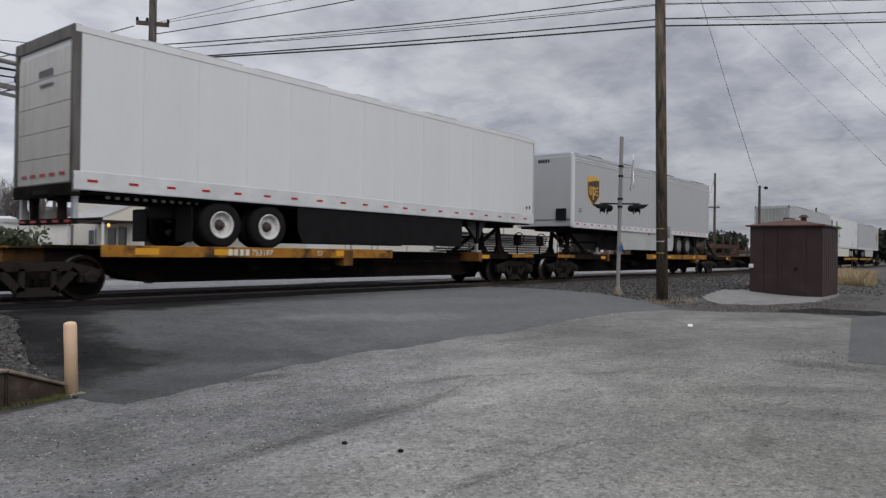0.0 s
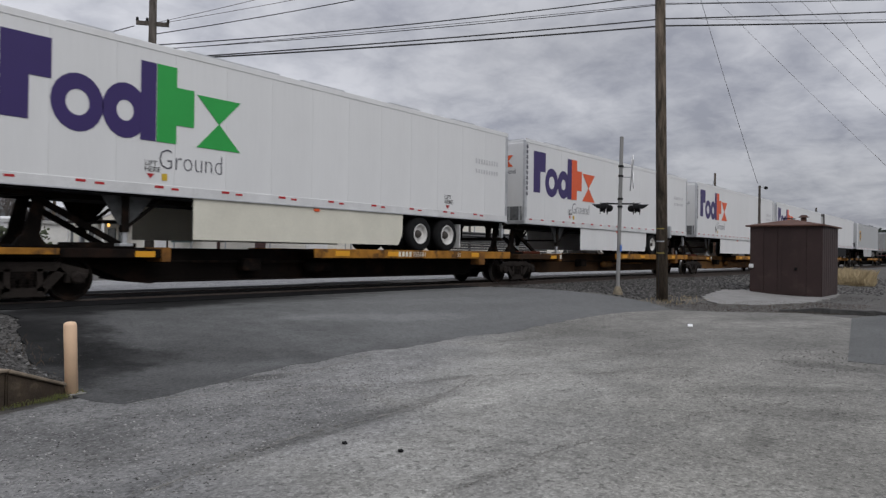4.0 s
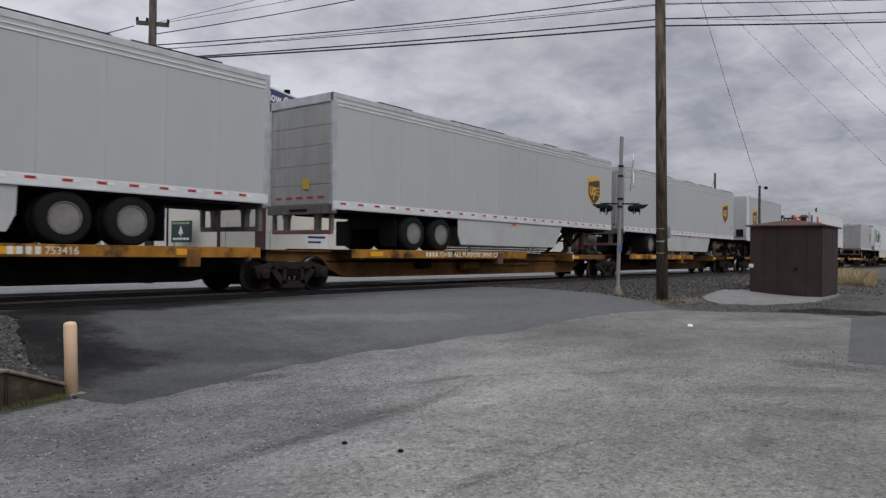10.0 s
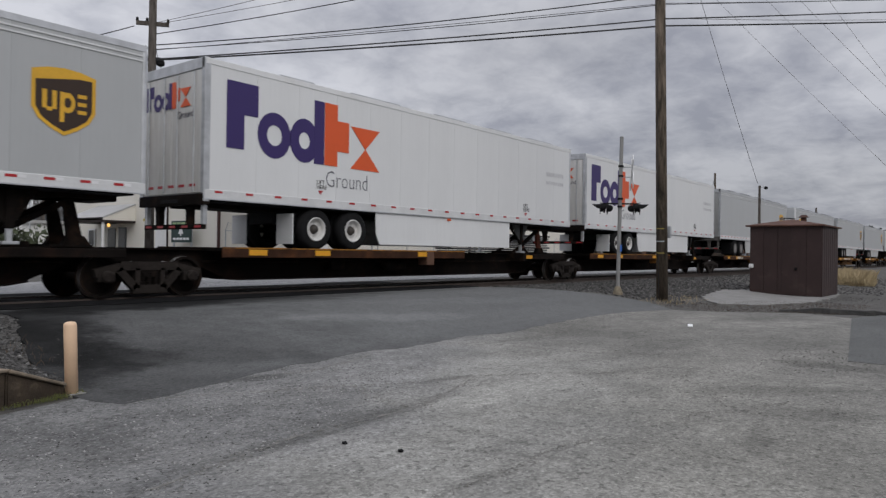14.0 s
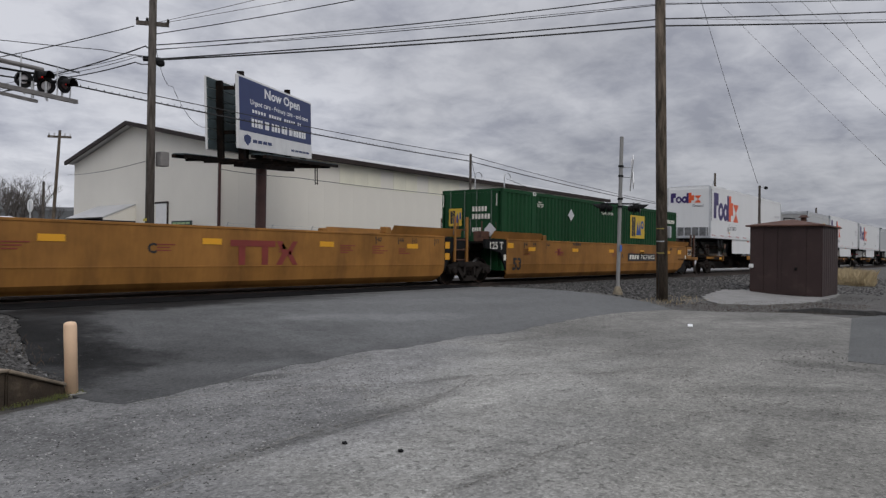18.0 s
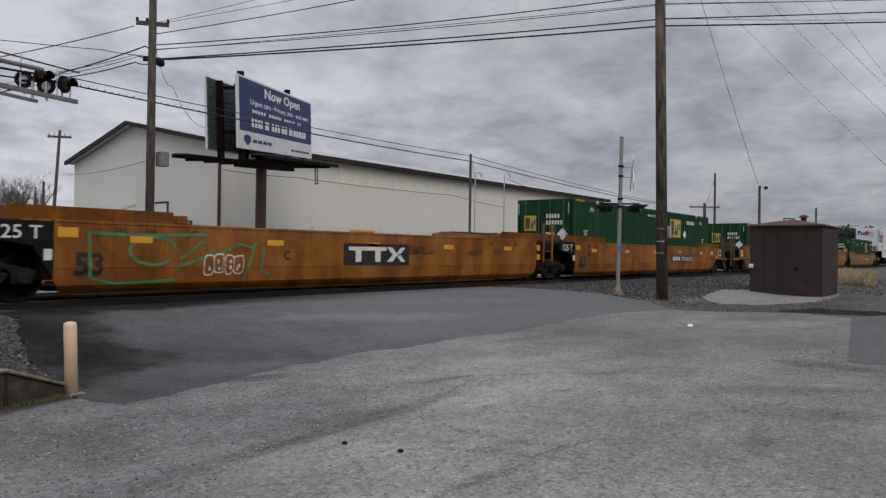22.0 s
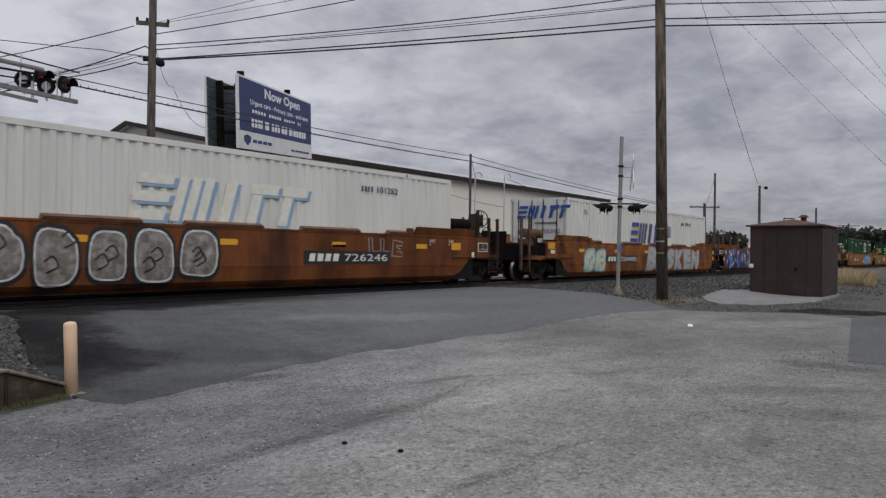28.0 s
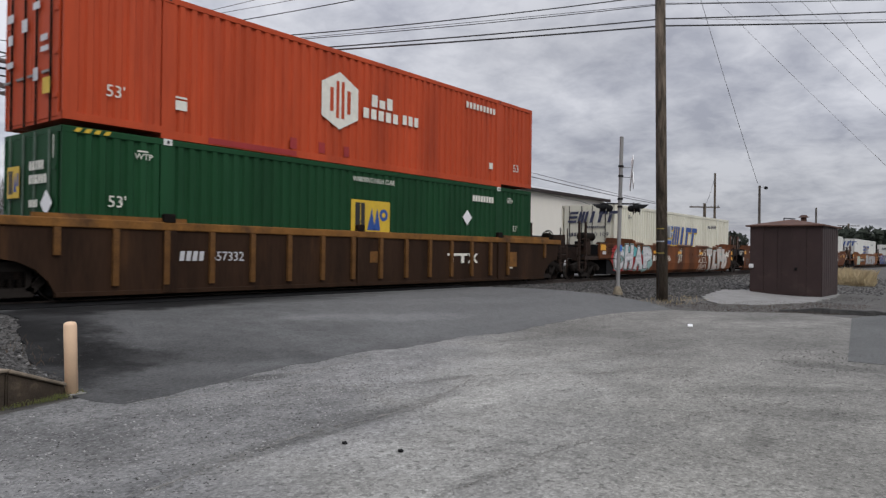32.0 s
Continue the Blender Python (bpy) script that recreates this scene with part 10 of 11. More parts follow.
    # below the crease the side leans in, and all that is painted on it
    for ob in [o_ for o_ in top.children if o_.type == "MESH" and o_.name.split(".")[0] in ("side_wall", "lower_flange", "spray_fill", "spray_outline", "spray_mark", "spray_tag", "spray_field", "spray_dots", "painted_letter", "print_bar", "lettering")]:
        bm = B(); bm.from_mesh(ob.data)
        off = ob.location.copy()
        if min(v.co.z + off.z for v in bm.verts) > 0.62:
            bm.free()
            continue
        for crease in (0.63, 0.30):
            bmesh.ops.bisect_plane(bm, geom=bm.verts[:] + bm.edges[:] + bm.faces[:], plane_co=(0, 0, crease - off.z), plane_no=(0, 0, 1))
        for v in bm.verts:
            low = max(0.63 - (v.co.z + off.z), 0) * 0.15 + max(0.30 - (v.co.z + off.z), 0) * 0.8
            v.co.y += low if v.co.y + off.y < 0 else -low
        if ob.data.users > 1:
            ob.data = ob.data.copy()
        bm.to_mesh(ob.data); bm.free()
    for x in trucks:
        truck(top, x - x0)
    shade = {"golden_car_paint": "golden-yellow", "orange_car_paint": "weathered orange", "faded_rusty_orange_paint": "faded rusty orange", "rusty_car_paint": "rust-brown"}[paint.name]
    tagged(top, shade + " articulated well car unit, " + name, "rail car", "well cars")
    mover(top, x0, 0)
    return top


def number_plate(top, x, z, w, digits, y):
    h = 0.34
    flat("black_panel", [rect(x, z, w, h)], BLACKP, top, (0, y, 0))
    flat("print_bar", [rect(x + w * (0.05 + 0.085 * i), z + 0.08, w * 0.06, 0.19, 0.04) for i in range(4)], CREAMT, top, (0, y - 0.005, 0))
    words("lettering", digits, CREAMT, top, (x + w * 0.44, y - 0.007, z + 0.08), 0.19, width=w * 0.52)


def letter_bars(top, x, z, w, h, mat, y, back=None):
    """The car owner's initials as three plain bar groups."""
    if back:
        flat("panel", [rect(x - 0.08 * w, z - 0.22 * h, w * 1.16, h * 1.44)], back, top, (0, y, 0))
        y -= 0.005
    u = w / 3
    flat("emblem", [rect(x, z + 0.75 * h, 1.95 * u, 0.25 * h), rect(x + 0.34 * u, z, 0.28 * u, 0.75 * h), rect(x + 1.34 * u, z, 0.28 * u, 0.75 * h)], mat, top, (0, y, 0))
    flat("emblem", [[(x + 1.98 * u, z), (x + 2.26 * u, z), (x + 2.56 * u, z + 0.5 * h), (x + 2.26 * u, z + h), (x + 1.98 * u, z + h), (x + 2.28 * u, z + 0.5 * h)]], mat, top, (0, y, 0))
    flat("emblem", [[(x + 3.0 * u, z), (x + 2.76 * u, z), (x + 2.5 * u, z + 0.44 * h), (x + 2.63 * u, z + 0.62 * h)], [(x + 3.0 * u, z + h), (x + 2.76 * u, z + h), (x + 2.5 * u, z + 0.58 * h), (x + 2.63 * u, z + 0.4 * h)]], mat, top, (0, y - 0.002, 0))


def ribbed_well(x0, x1, trucks):
    """The older single well car with ribbed sides."""
    L = x1 - x0
    top = empty("ribbed_well_car", pose(0, 0, 0))
    ZB, ZT, W = 0.12, 1.36, 1.36
    o = [(0.0, ZT), (0.0, 0.80), (0.35, 0.74), (0.65, 0.60), (0.88, 0.38), (1.02, ZB), (L - 1.02, ZB), (L - 0.88, 0.38), (L - 0.65, 0.60), (L - 0.35, 0.74), (L, 0.80), (L, ZT)]
    for y in (-W, W - 0.06):
        part("side_wall", prism(B(), o, y, y + 0.06), DARKCAR, top)
        part("top_chord", box(B(), -0.2, L + 0.2, y - 0.05, y + 0.12, ZT, ZT + 0.17, 0.02), SILLG, top)
        part("lower_chord", box(B(), 1.0, L - 1.0, y - 0.03, y + 0.1, ZB - 0.03, ZB + 0.06, 0.01), DARKCAR, top)
    rib = mesh(box(B(), -0.06, 0.06, -0.08, 0.0, 0.27, ZT, 0.01), "rib", RIBG)
    for i in range(14):
        x = 2.07 + 1.045 * i
        part("rib", rib, RIBG, top, "", (x, -W, 0))
    for x in (1.0, L - 1.0):
        part("rib", mesh(box(B(), -0.06, 0.06, -0.07, 0.0, 0.85, ZT, 0.01), "rib", RIBG), RIBG, top, "", (x, -W, 0))
    for x in (3.05, 8.5, L - 4.05):
        part("post_plate", box(B(), x, x + 0.3, -W - 0.05, -W, ZB, ZT, 0.01), DARKCAR, top)
        part("container_lock", box(B(), x, x + 0.26, -W - 0.06, -W + 0.1, ZT + 0.15, ZT + 0.34, 0.03), DARKST, top)
    part("guide", box(B(), L - 3.6, L - 0.6, -W + 0.03, -W + 0.1, ZT + 0.15, ZT + 0.25), SILLG, top)
    part("guide", box(B(), 0.6, 3.6, -W + 0.03, -W + 0.1, ZT + 0.15, ZT + 0.25), SILLG, top)
    for i in range(5):
        x = 3 + (L - 6) * i / 4
        part("cross_bearer", box(B(), x - 0.2, x + 0.2, -W + 0.06, W - 0.06, ZB, ZB + 0.12), DARKST, top)
    for end in (0, 1):
        sx = (lambda u: u) if end == 0 else (lambda u: L - u)
        a, c = sorted((sx(-0.9), sx(2.0)))
        part("end_deck", box(B(), a, c, -W + 0.1, W - 0.1, 0.95, 1.05), DARKST, top)
        # Black sheet added to hide the container behind the dark arch.
        a, c = sorted((sx(1.02), sx(1.12)))
        part("end_bulkhead", box(B(), a, c, -W + 0.06, W - 0.06, ZB, ZT), BLACKST, top)
        a, c = sorted((sx(-0.8), sx(1.1)))
        part("stub_sill", box(B(), a, c, -0.35, 0.35, 0.6, 0.95), DARKST, top)
        coupler(top, sx(-0.45), -1 if end == 0 else 1)
        for u in (-0.3, -0.85):
            for y in (-W + 0.05, W - 0.05):
                part("grab_post", tube(B(), (sx(u), y, 0.5), (sx(u), y, 2.0), 0.022, n=6), POSTD, top)
        part("end_ladder", ladder(min(sx(-0.35), sx(-0.75)), -W + 0.03, 0.3, 1.4), POSTD, top)
        part("hand_rail", tube(B(), (sx(-0.6), -W + 0.05, 1.5), (sx(-0.6), W - 0.05, 1.5), 0.022, n=6), POSTD, top)
        brake_wheel(top, sx(-0.6), 1.7)
    y = -W - 0.004
    words("lettering", "657332", FAINT, top, (4.16, y, 0.75), 0.2)
    flat("print_bar", [rect(3.42 + i * 0.15, 0.75, 0.1, 0.2, 0.03) for i in range(4)], FAINT, top, (0, y, 0))
    letter_bars(top, 12.34, 0.68, 1.6, 0.3, CREAMT, y)
    flat("print_bar", [rect(9.0, 0.7, 0.3, 0.3), rect(L - 3.3, 0.55, 0.45, 0.5)], SILLG, top, (0, y, 0))
    scribble(top, L - 3.4, 0.45, 0.5, 0.35, CREAMT, 3, y)
    for x in trucks:
        truck(top, x - x0)
    tagged(top, "weathered dark brown ribbed well car with a rusty top chord", "rail car", "well cars")
    mover(top, x0, 0)


def load_train():
    fx_lab = "white box trailer with large purple and orange print"
    up_lab = "pale grey box trailer with a brown and gold shield"
    # trailers, from the front of the train
    trailer("grey", 93.6, False, label=up_lab, tall=4.0)
    trailer("parcel_green", 76.9, True, label="white box trailer with purple and green print")
    trailer("grey_plain", 60.6, False, label="plain pale grey box trailer with swing doors")
    trailer("grey", 25.1, True, label=up_lab, tall=4.0)
    trailer("white", 5.98, False, label="plain white box trailer with black side skirts")
    for s in (-11.7, -28.82, -46.6):
        trailer("parcel", s, True, label=fx_lab)
    trailer("parcel_green", -63.95, True, label="white box trailer with purple and green print and cream skirts")
    trailer("grey_roll", -75.3, False, L=8.4, label="short pale grey trailer with a shield and closed doors")
    trailer("parcel_nose", -103.05, True, label=fx_lab)
    trailer("grey", -121.5, True, L=8.6, label="short pale grey trailer with a shield at its nose")
    trailer("grey", -140.9, False, label=up_lab, tall=3.92)
    trailer("grey_roll", -158.36, False, label=up_lab, tall=4.0)
    trailer("grey", -176.55, True, label=up_lab, tall=4.0)
    trailer("grey_roll", -195.7, False, label=up_lab, tall=4.0)
    trailer("parcel", -213.03, False, label=fx_lab)
    trailer("parcel", -230.45, False, label=fx_lab)
    trailer("grey_roll", -240.22, False, L=8.45, label="short pale grey trailer with a shield and rear doors")
    trailer("parcel_nose", -265.72, True, label=fx_lab)
    # spine platforms: truck centres, wheel deck from-to, hitches (place, way the strut leans)
    spine(94.3, 111.4, (94.6, 103.0), [(108.3, -1)], last=True)
    spine(77.0, 94.3, (84.6, 93.2), [(78.6, 1)])
    spine(59.7, 77.0, (61.2, 69.6), [(75.4, -1)])
    spine(42.2, 59.7, (50.5, 58.8), [(43.8, 1)])
    spine(24.8, 42.2, (32.4, 40.9), [(26.6, 1)], first=True)
    spine(5.5, 21.3, (6.5, 14.6), [(20.6, -1)], last=True, number="753187", letters="53")
    spine(-11.6, 5.5, (-4.5, 4.25), [(-10.9, 1)], gold=True, letters="53")
    spine(-28.6, -11.6, (-21.6, -12.9), [(-28.0, 1)], gold=True, letters="53")
    spine(-46.7, -28.6, (-39.2, -30.3), [(-45.8, 1)], gold=True, brown=True)
    spine(-62.9, -46.7, (-56.4, -47.6), [(-62.2, 1)], number="753181", letters="53", first=True)
    spine(-85.1, -66.6, (-83.8, -73.4), [(-67.9, -1)], number="370244", letters="2 28/157", last=True)
    spine(-103.6, -85.1, (-95.8, -86.3), [(-102.3, 1)], letters="TWIN 28 ALL PURPOSE SPINE CAR")
    spine(-121.3, -103.6, (-116.5, -105.0), [(-120.6, 1)], number="370244", letters="2 28/157", first=True)
    spine(-142.0, -125.4, (-140.3, -132.0), [(-126.6, -1)], last=True, brown=True, number="753416")
    spine(-159.4, -142.0, (-157.7, -149.1), [(-143.8, -1)], gold=True, red=True, letters="53 ALL PURPOSE SPINE CAR", number="753416")
    spine(-176.2, -159.4, (-168.6, -160.6), [(-175.0, 1)], first=True, number="753416")
    spine(-196.7, -180.2, (-195.0, -187.0), [(-181.4, -1)], last=True, number="353927", rusty=True)
    spine(-214.1, -196.7, (-212.6, -203.8), [(-198.4, -1)], rusty=True)
    spine(-231.5, -214.1, (-230.0, -221.2), [(-215.8, -1)], red=True, rusty=True)
    spine(-248.4, -231.5, (-246.8, -236.2), [(-233.4, -1)], rusty=True)
    spine(-265.5, -248.4, (-258.4, -249.6), [(-264.9, 1)], first=True)
    # containers
    cz = 0.32
    gl = "dark green corrugated container with a yellow emblem panel"
    wl = "white corrugated container with slanted blue print"
    container(GREENC, -287.3, cz, green_prints(YELLOWP, True), gl)
    container(GREENC, -326.4, cz, green_prints(YELLOWP, False), gl)
    container(GREENC, -350.2, cz, green_prints(YELLOWP, False), gl)
    container(GREENC, -389.25, cz, green_prints(CREAMP, True), "dark green corrugated container with a cream emblem panel")
    container(WHITEC, -412.85, cz, white_prints(False, False), wl, False)
    container(WHITEC, -451.8, cz, white_prints(False, True), wl)
    container(WHITEC, -475.3, cz, white_prints(True, False), "white corrugated container with faded peeling print", False)
    container(CREAMC, -514.1, cz, white_prints(False, True, digits="100109"), "cream corrugated container with dark slanted print on its doors")
    container(GREENC, -537.2, cz, green_prints(YELLOWP, False, 7.24), "dark green corrugated container under an orange one")
    container(ORANGEC, -537.2, cz + 2.91, orange_prints, "orange corrugated container stacked on a green container")

    # well cars
    def m_a1(top, L, y):
        number_plate(top, 9.87, 0.74, 3.18, "767802", y)
        words("lettering", "A", BLACKP, top, (9.2, y, 0.86), 0.2, bold=0.03)
        words("lettering", "53", BLACKP, top, (0.4, y, 0.42), 0.44, bold=0.03)
        flat("emblem", [rect(3.3, 1.05, 0.65, 0.05), rect(3.45, 0.95, 0.1, 0.26, 0.2), rect(3.65, 0.95, 0.1, 0.26, -0.2)], MAROON, top, (0, y, 0))
        flat("print_bar", [rect(4.72 + i * 0.11, 1.35, 0.07, 0.09) for i in range(6)], BLACKP, top, (0, y, 0))

    def m_c1(top, L, y):
        letter_bars(top, 8.63, 0.66, 1.88, 0.55, MAROON, y)
        words("lettering", "C", BLACKP, top, (6.72, y, 0.9), 0.21, bold=0.03)
        words("lettering", "53", BLACKP, top, (0.4, y, 0.42), 0.44, bold=0.03)

    def m_b1(top, L, y):
        number_plate(top, 5.13, 0.77, 3.15, "767802", y)
        words("lettering", "B", BLACKP, top, (8.7, y, 0.86), 0.2, bold=0.03)
        words("lettering", "53", BLACKP, top, (1.9, y, 0.42), 0.46, bold=0.03)
        letters(top, "REARU", 11.0, 0.26, 5.0, 1.14, SILVERG, GREYG, 11, y - 0.002)

    def m_a2(top, L, y):
        number_plate(top, 10.27, 0.68, 3.15, "726532", y)
        words("lettering", "A", BLACKP, top, (9.6, y, 0.76), 0.22, bold=0.03)
        words("lettering", "53", BLACKP, top, (0.36, y, 0.47), 0.46, bold=0.03)

    def m_c2(top, L, y):
        letter_bars(top, 7.25, 0.72, 2.2, 0.4, CREAMT, y, BLACKP)
        words("lettering", "53", BLACKP, top, (0.36, y, 0.47), 0.44, bold=0.03)
        words("lettering", "C", BLACKP, top, (5.15, y, 0.77), 0.22, bold=0.03)
        bubbles(top, 3.03, 0.45, 1.0, 0.46, 4, ORANGECAR, CREAMT, 21, y - 0.004)
        arc = [(1.9 + 0.5 * math.cos(0.5 * i), 0.95 + 0.28 * math.sin(0.5 * i)) for i in range(12)]
        tag_strokes("spray_tag", [[(0.62, 1.28), (0.66, 0.42), (1.2, 0.30), (2.4, 0.36)], [(0.62, 1.28), (1.5, 1.24), (3.1, 1.3)], arc, [(2.5, 0.8), (3.0, 1.15), (3.3, 0.85), (3.9, 1.12), (4.3, 1.05)], [(2.4, 0.62), (3.5, 0.95)], [(4.35, 1.15), (4.05, 0.3)], [(4.6, 1.05), (4.5, 0.5), (4.75, 0.45)]], M("green_spray", (0.06, 0.20, 0.09), 0.6, var=0.4, scale=5), top, y, 0.06)

    def m_b2(top, L, y):
        number_plate(top, 5.04, 0.7, 3.13, "726532", y)
        words("lettering", "B", BLACKP, top, (8.52, y, 0.8), 0.2, bold=0.03)
        words("lettering", "53", BLACKP, top, (2.0, y, 0.42), 0.44, bold=0.03)
        wild_rows(top, 11.35, 0.86, 0.8, 0.34, 1, CREAMT, 31, y)
        letters(top, "CREW", 11.25, 0.44, 1.0, 0.38, CREAMT, NAVYG, 34, y - 0.002, 0.06, 0.06)
        wild_piece(top, 12.2, 0.22, 3.9, 1.22, [BLUEG, PALEBLUEG, NAVYG, BLUEG, CREAMT], 32, y, 64)
        letters(top, "TOP", 16.06, 0.84, 0.85, 0.36, CREAMT, NAVYG, 33, y - 0.002, 0.06, 0.06)
        letters(top, "DOGS", 16.0, 0.44, 1.15, 0.38, CREAMT, NAVYG, 35, y - 0.002, 0.06, 0.06)

    def m_a3(top, L, y):
        number_plate(top, 10.12, 0.67, 3.15, "724495", y)
        outlined(top, 0.35, 0.45, 1.7, 0.95, 2, CREAMT, 41, y, 0.05)
        outlined(top, 1.2, 0.35, 0.9, 0.9, 1, CREAMT, 48, y - 0.004, 0.04)
        throw_up(top, 2.16, 0.24, 5.95, 1.2, 8, SILVERG, BLACKP, 42, y)
        outlined(top, 8.25, 0.55, 1.6, 0.4, 3, CREAMT, 43, y, 0.05, True)
        outlined(top, 8.25, 0.98, 1.5, 0.42, 2, CREAMT, 47, y - 0.002, 0.05, True)
        outlined(top, 10.6, 1.12, 3.2, 0.3, 4, GREYG, 50, y, 0.03, True)
        outlined(top, 9.6, 0.2, 4.4, 0.42, 8, GREYG, 44, y, 0.032)
        tangle(top, 13.85, 0.18, 1.45, 1.25, [PALEG, CREAMT, GREYG], 45, y)
        outlined(top, 15.1, 0.68, 1.25, 0.72, 3, CREAMT, 46, y, 0.034)
        scribble(top, 16.5, 0.9, 0.4, 0.45, GREYG, 49, y)

    def m_c3(top, L, y):
        letter_bars(top, 7.35, 0.78, 1.85, 0.34, CREAMT, y, BLACKP)
        flat("spray_field", [[(9.0, 0.2), (14.6, 0.2), (15.05, 0.55), (15.1, 1.0), (14.7, 1.3), (14.4, 1.43), (9.75, 1.43), (9.65, 1.0), (9.25, 0.95)]], BLACKP, top, (0, y, 0), thick=0.002)
        letters(top, "ARKS", 9.35, 0.22, 5.6, 1.2, PALEG, GREYG, 51, y - 0.004, 0.13, 0.03)
        tag_strokes("spray_outline", [smooth([(10.9 + 1.0 * k, 0.7), (11.4 + 1.0 * k, 0.3), (11.8 + 1.0 * k, 0.5), (12.0 + 1.0 * k, 0.32)]) for k in range(3)], BLACKP, top, y - 0.0145, 0.05)
        flat("spray_field", [rect(0.2, 0.24, 6.6, 1.2)], NAVYG, top, (0, y, 0), thick=0.002)
        wild_piece(top, 0.25, 0.28, 6.5, 1.12, [NAVYG, GREYG, BLACKP, BLUEG, CHALKG], 52, y - 0.002, 34)
        rnd = random.Random(8)
        flat("spray_dots", [disc(rnd.uniform(0.4, 6.6), rnd.uniform(0.35, 1.4), 0.15, 0.16, 12) for _ in range(16)], LILACG, top, (0, y - 0.0165, 0), thick=0.002)
        flat("spray_dots", [disc(rnd.uniform(0.4, 6.6), rnd.uniform(0.35, 1.4), 0.05, 0.13, 10) for _ in range(20)], CREAMT, top, (0, y - 0.0195, 0), thick=0.002)

    def m_b3(top, L, y):
        number_plate(top, 5.03, 0.65, 3.25, "724495", y)
        bubbles(top, 3.0, 0.25, 2.0, 1.05, 2, PALEG, TEALG, 61, y - 0.002)
        letters(top, "BRSKEN", 9.3, 0.22, 7.3, 1.18, SILVERG, GREYG, 62, y - 0.002, 0.07)

    def m_a4(top, L, y):
        number_plate(top, 10.3, 0.66, 3.08, "726246", y)
        words("lettering", "53", BLACKP, top, (0.38, y, 0.46), 0.44, bold=0.03)
        bubbles(top, 3.15, 0.24, 4.75, 1.24, 5, CHALKG, BLACKP, 71, y - 0.002, 0.0, BROWNG)
        outlined(top, 12.5, 0.85, 1.4, 0.5, 3, GREYG, 72, y, 0.03)

    def m_c4(top, L, y):
        letter_bars(top, 7.23, 0.66, 2.4, 0.458, MAROON, y, TANP)
        rnd = random.Random(83)
        for cx, cz, rx, rz in ((10.4, 0.82, 0.5, 0.16), (6.35, 0.68, 0.55, 0.09), (6.5, 0.92, 0.3, 0.14)):
            flat("faded_patch", [[(cx + rx * rnd.uniform(0.6, 1.15) * math.cos(0.4 * k), cz + rz * rnd.uniform(0.6, 1.15) * math.sin(0.4 * k)) for k in range(15)]], SILLG, top, (0, y, 0))
        words("lettering", "53", BLACKP, top, (0.5, y, 0.46), 0.44, bold=0.03)
        wild_rows(top, 4.55, 0.9, 2.4, 0.42, 1, CHALKG, 81, y)

    def m_b4(top, L, y):
        words("lettering", "726246", CREAMT, top, (6.45, y, 0.74), 0.27, width=1.6)
        flat("print_bar", [rect(5.78 + i * 0.3, 0.74, 0.2, 0.27, 0.04) for i in range(2)], CREAMT, top, (0, y, 0))
        rnd = random.Random(5)
        for cx, cz, rx, rz, m_ in ((1.55, 0.95, 0.42, 0.5, REDG), (2.1, 0.45, 0.7, 0.24, REDG), (3.3, 0.6, 0.5, 0.36, REDG), (4.2, 0.7, 0.55, 0.42, REDG), (2.75, 1.2, 0.4, 0.26, TEALG), (3.5, 1.15, 0.5, 0.26, TEALG), (5.0, 1.1, 0.55, 0.34, TEALG), (5.35, 0.75, 0.35, 0.4, PALETEAL), (2.3, 1.1, 0.35, 0.3, PALETEAL), (4.75, 0.42, 0.4, 0.2, PALETEAL)):
            blot = [(cx + rx * rnd.uniform(0.8, 1.12) * math.cos(0.35 * k), cz + rz * rnd.uniform(0.8, 1.12) * math.sin(0.35 * k)) for k in range(18)]
            flat("spray_fill", [blot], m_, top, (0, y - 0.0006 * (1 + int(10 * cx) % 7), 0), thick=0.0015)
        letters(top, "CHAP", 1.38, 0.27, 4.2, 1.16, PALETEAL, PALETEAL, 91, y - 0.008, 0.12, 0.02)
        letters(top, "CHAP", 1.42, 0.3, 4.12, 1.1, CHALKG, BLACKP, 91, y - 0.017, 0.085, 0.03)
        scribble(top, 9.1, 0.5, 0.6, 0.9, CREAMT, 92, y)
        wild_rows(top, 12.2, 0.24, 1.35, 1.2, 3, CREAMT, 93, y)
        letters(top, "TLFb", 13.6, 0.16, 3.6, 1.3, ROSEG, PALETEAL, 94, y - 0.002, 0.07, 0.03)
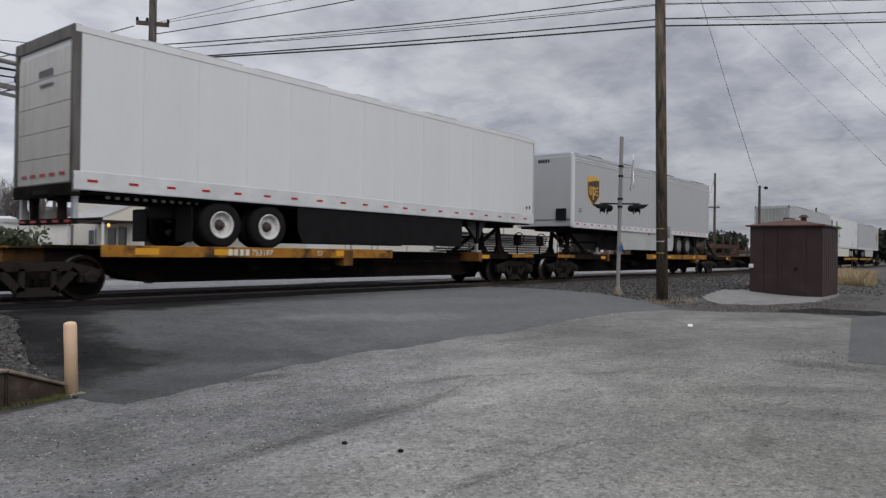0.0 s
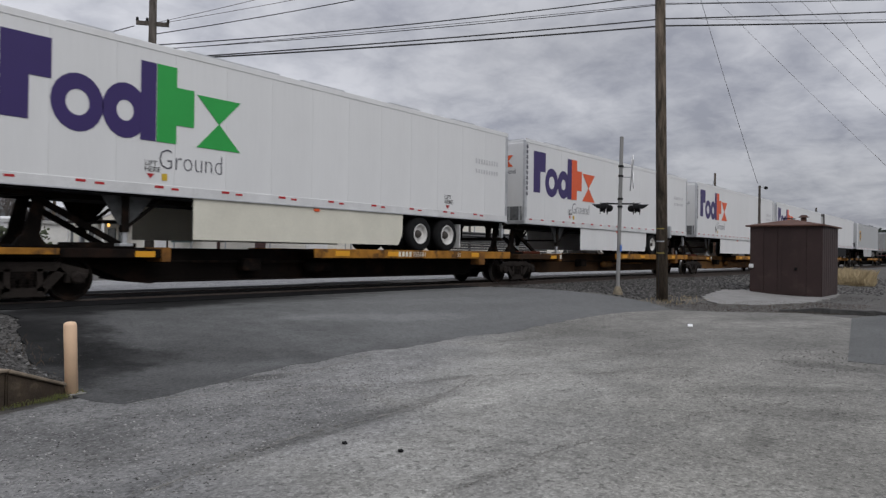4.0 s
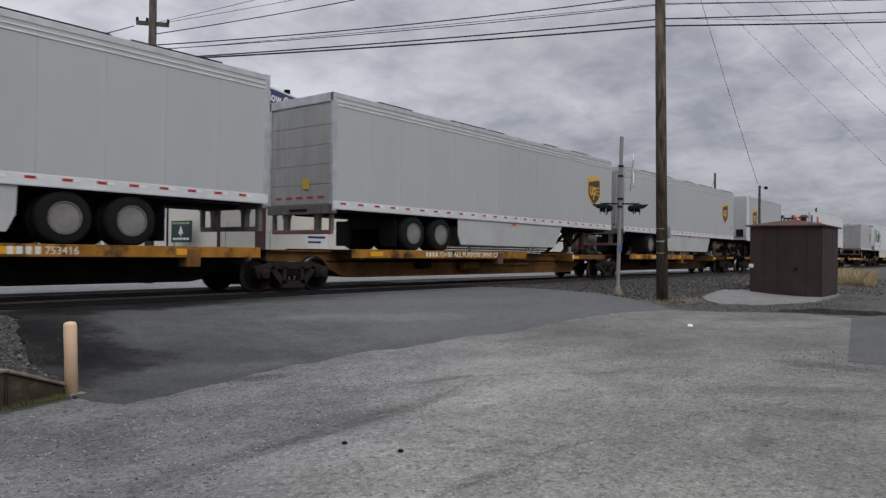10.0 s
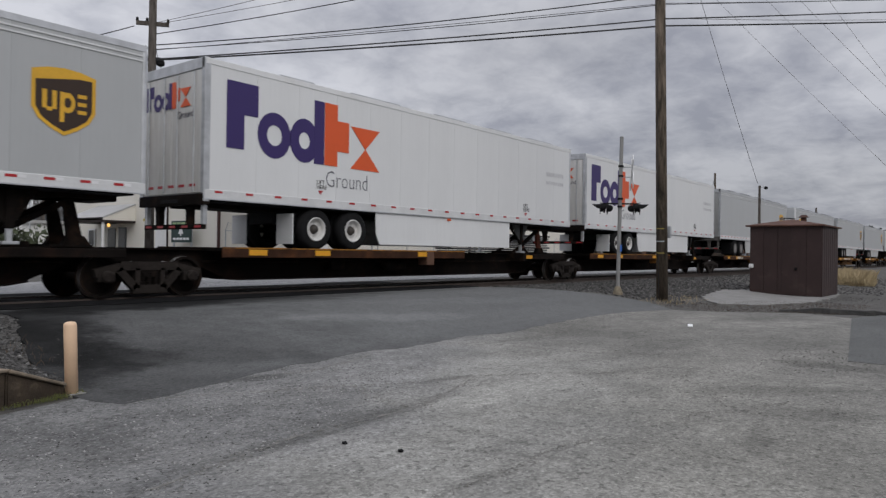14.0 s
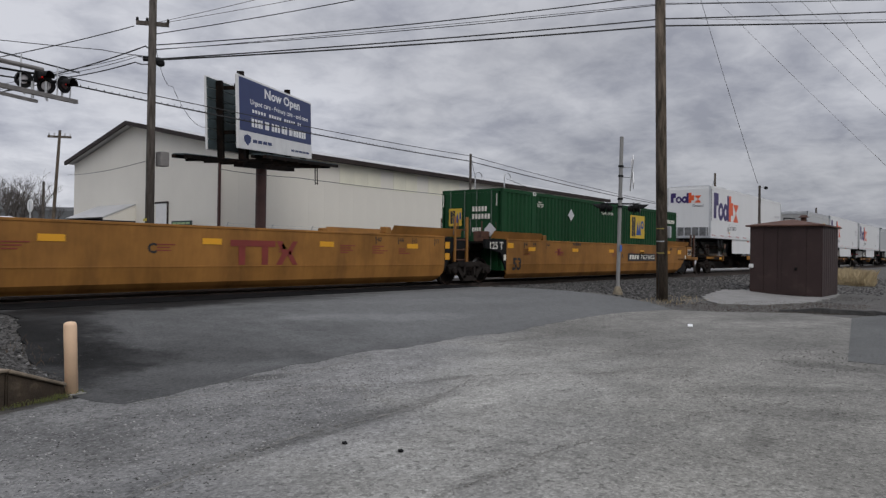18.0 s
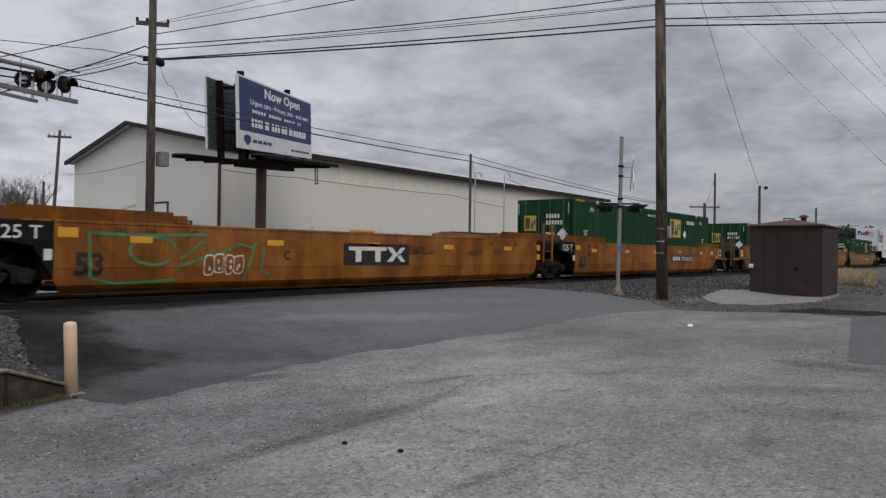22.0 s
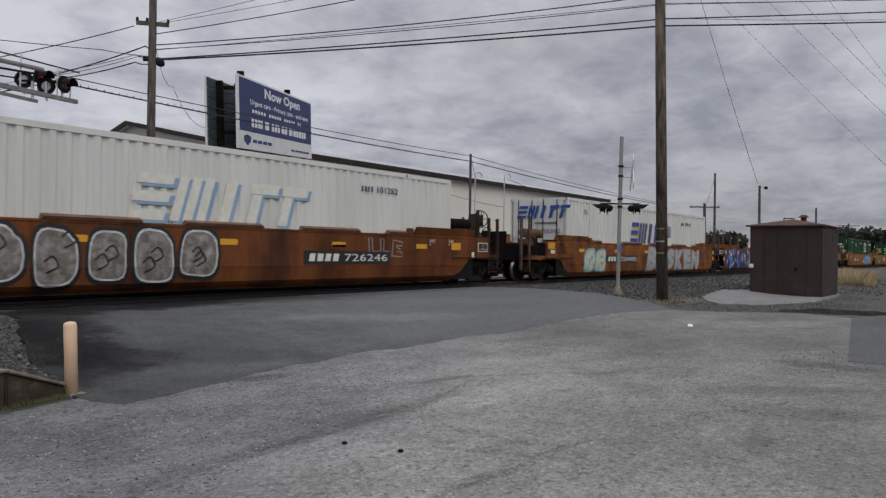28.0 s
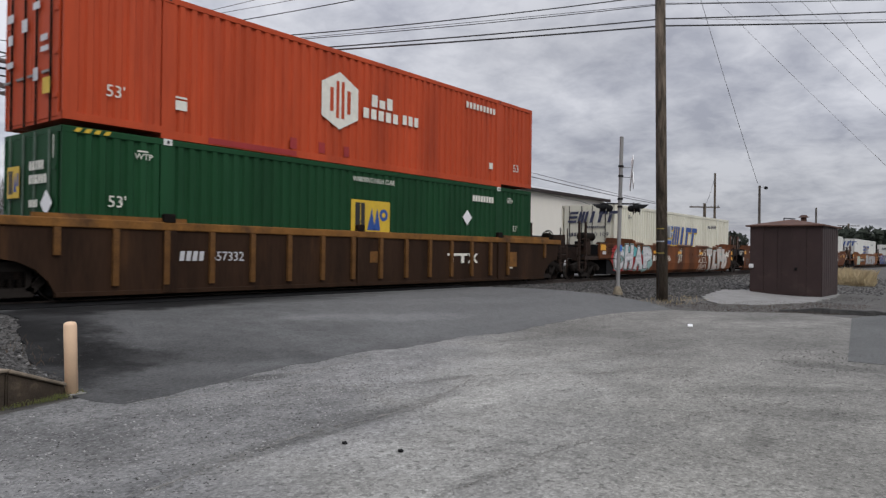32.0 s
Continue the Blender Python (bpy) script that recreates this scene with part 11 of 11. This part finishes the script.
        bubbles(top, 17.0, 0.95, 0.6, 0.34, 3, CREAMT, RUST, 95, y - 0.002)
    well(-287.1, -269.1, GOLDCAR, "r", m_a1, (-269.6, -288.8), "loaded with a green container")
    well(-306.7, -290.5, GOLDCAR, "", m_c1, (-308.2,), "empty, with maroon initials")
    well(-328.15, -309.9, GOLDCAR, "l", m_b1, (-328.0,), "with silver spray paint")
    well(-350.15, -331.9, ORANGECAR, "r", m_a2, (-332.2, -351.6), "loaded with a green container")
    well(-369.7, -353.1, ORANGECAR, "", m_c2, (-371.0,), "empty, with a black emblem panel")
    well(-391.0, -372.3, ORANGECAR, "l", m_b2, (-390.9,), "with blue spray paint", "l")
    well(-412.8, -394.65, ORANGEOLD, "r", m_a3, (-394.9, -414.3), "with silver spray-painted shapes", "r")
    well(-432.3, -415.9, ORANGEOLD, "", m_c3, (-433.5,), "covered in spray paint")
    well(-453.45, -434.6, ORANGEOLD, "l", m_b3, (-453.6,), "with spray-painted shapes")
    well(-475.3, -457.2, BROWNCAR, "r", m_a4, (-457.5, -476.8), "with grey spray-painted shapes", "r")
    well(-494.8, -478.0, BROWNCAR, "", m_c4, (-496.2,), "empty, with a faded tan panel")
    well(-515.7, -497.6, BROWNCAR, "l", m_b4, (-516.3,), "with white, teal and red spray paint")
    ribbed_well(-538.3, -519.2, (-519.5, -537.9))


load_train()


# ---- what moves ----
def motions():
    times = [0, 2, 4, 6, 8, 10, 12, 14, 16, 18, 20, 22, 24, 26, 28, 30, 32]
    for ob, s, z in MOVERS:
        walk(ob, [(t, pose(s + run(t), TRACK, RAIL + z)) for t in times])
    # wheelsets roll without slipping; all on the same side of a truck turn alike
    made = {}
    for w, ax in WHEELSETS:
        if ax not in made:
            rows = []
            for k in range(32 * FPS + 1):
                t = k / FPS
                rows.append((t, pose(ax, 0, 0.42) @ Matrix.Rotation(run(t) / 0.42, 4, "Y")))
            walk(w, rows)
            made[ax] = w.animation_data
        else:
            w.rotation_mode = "QUATERNION"
            d = w.animation_data_create()
            d.action = made[ax].action
            d.action_slot = made[ax].action_slot


motions()
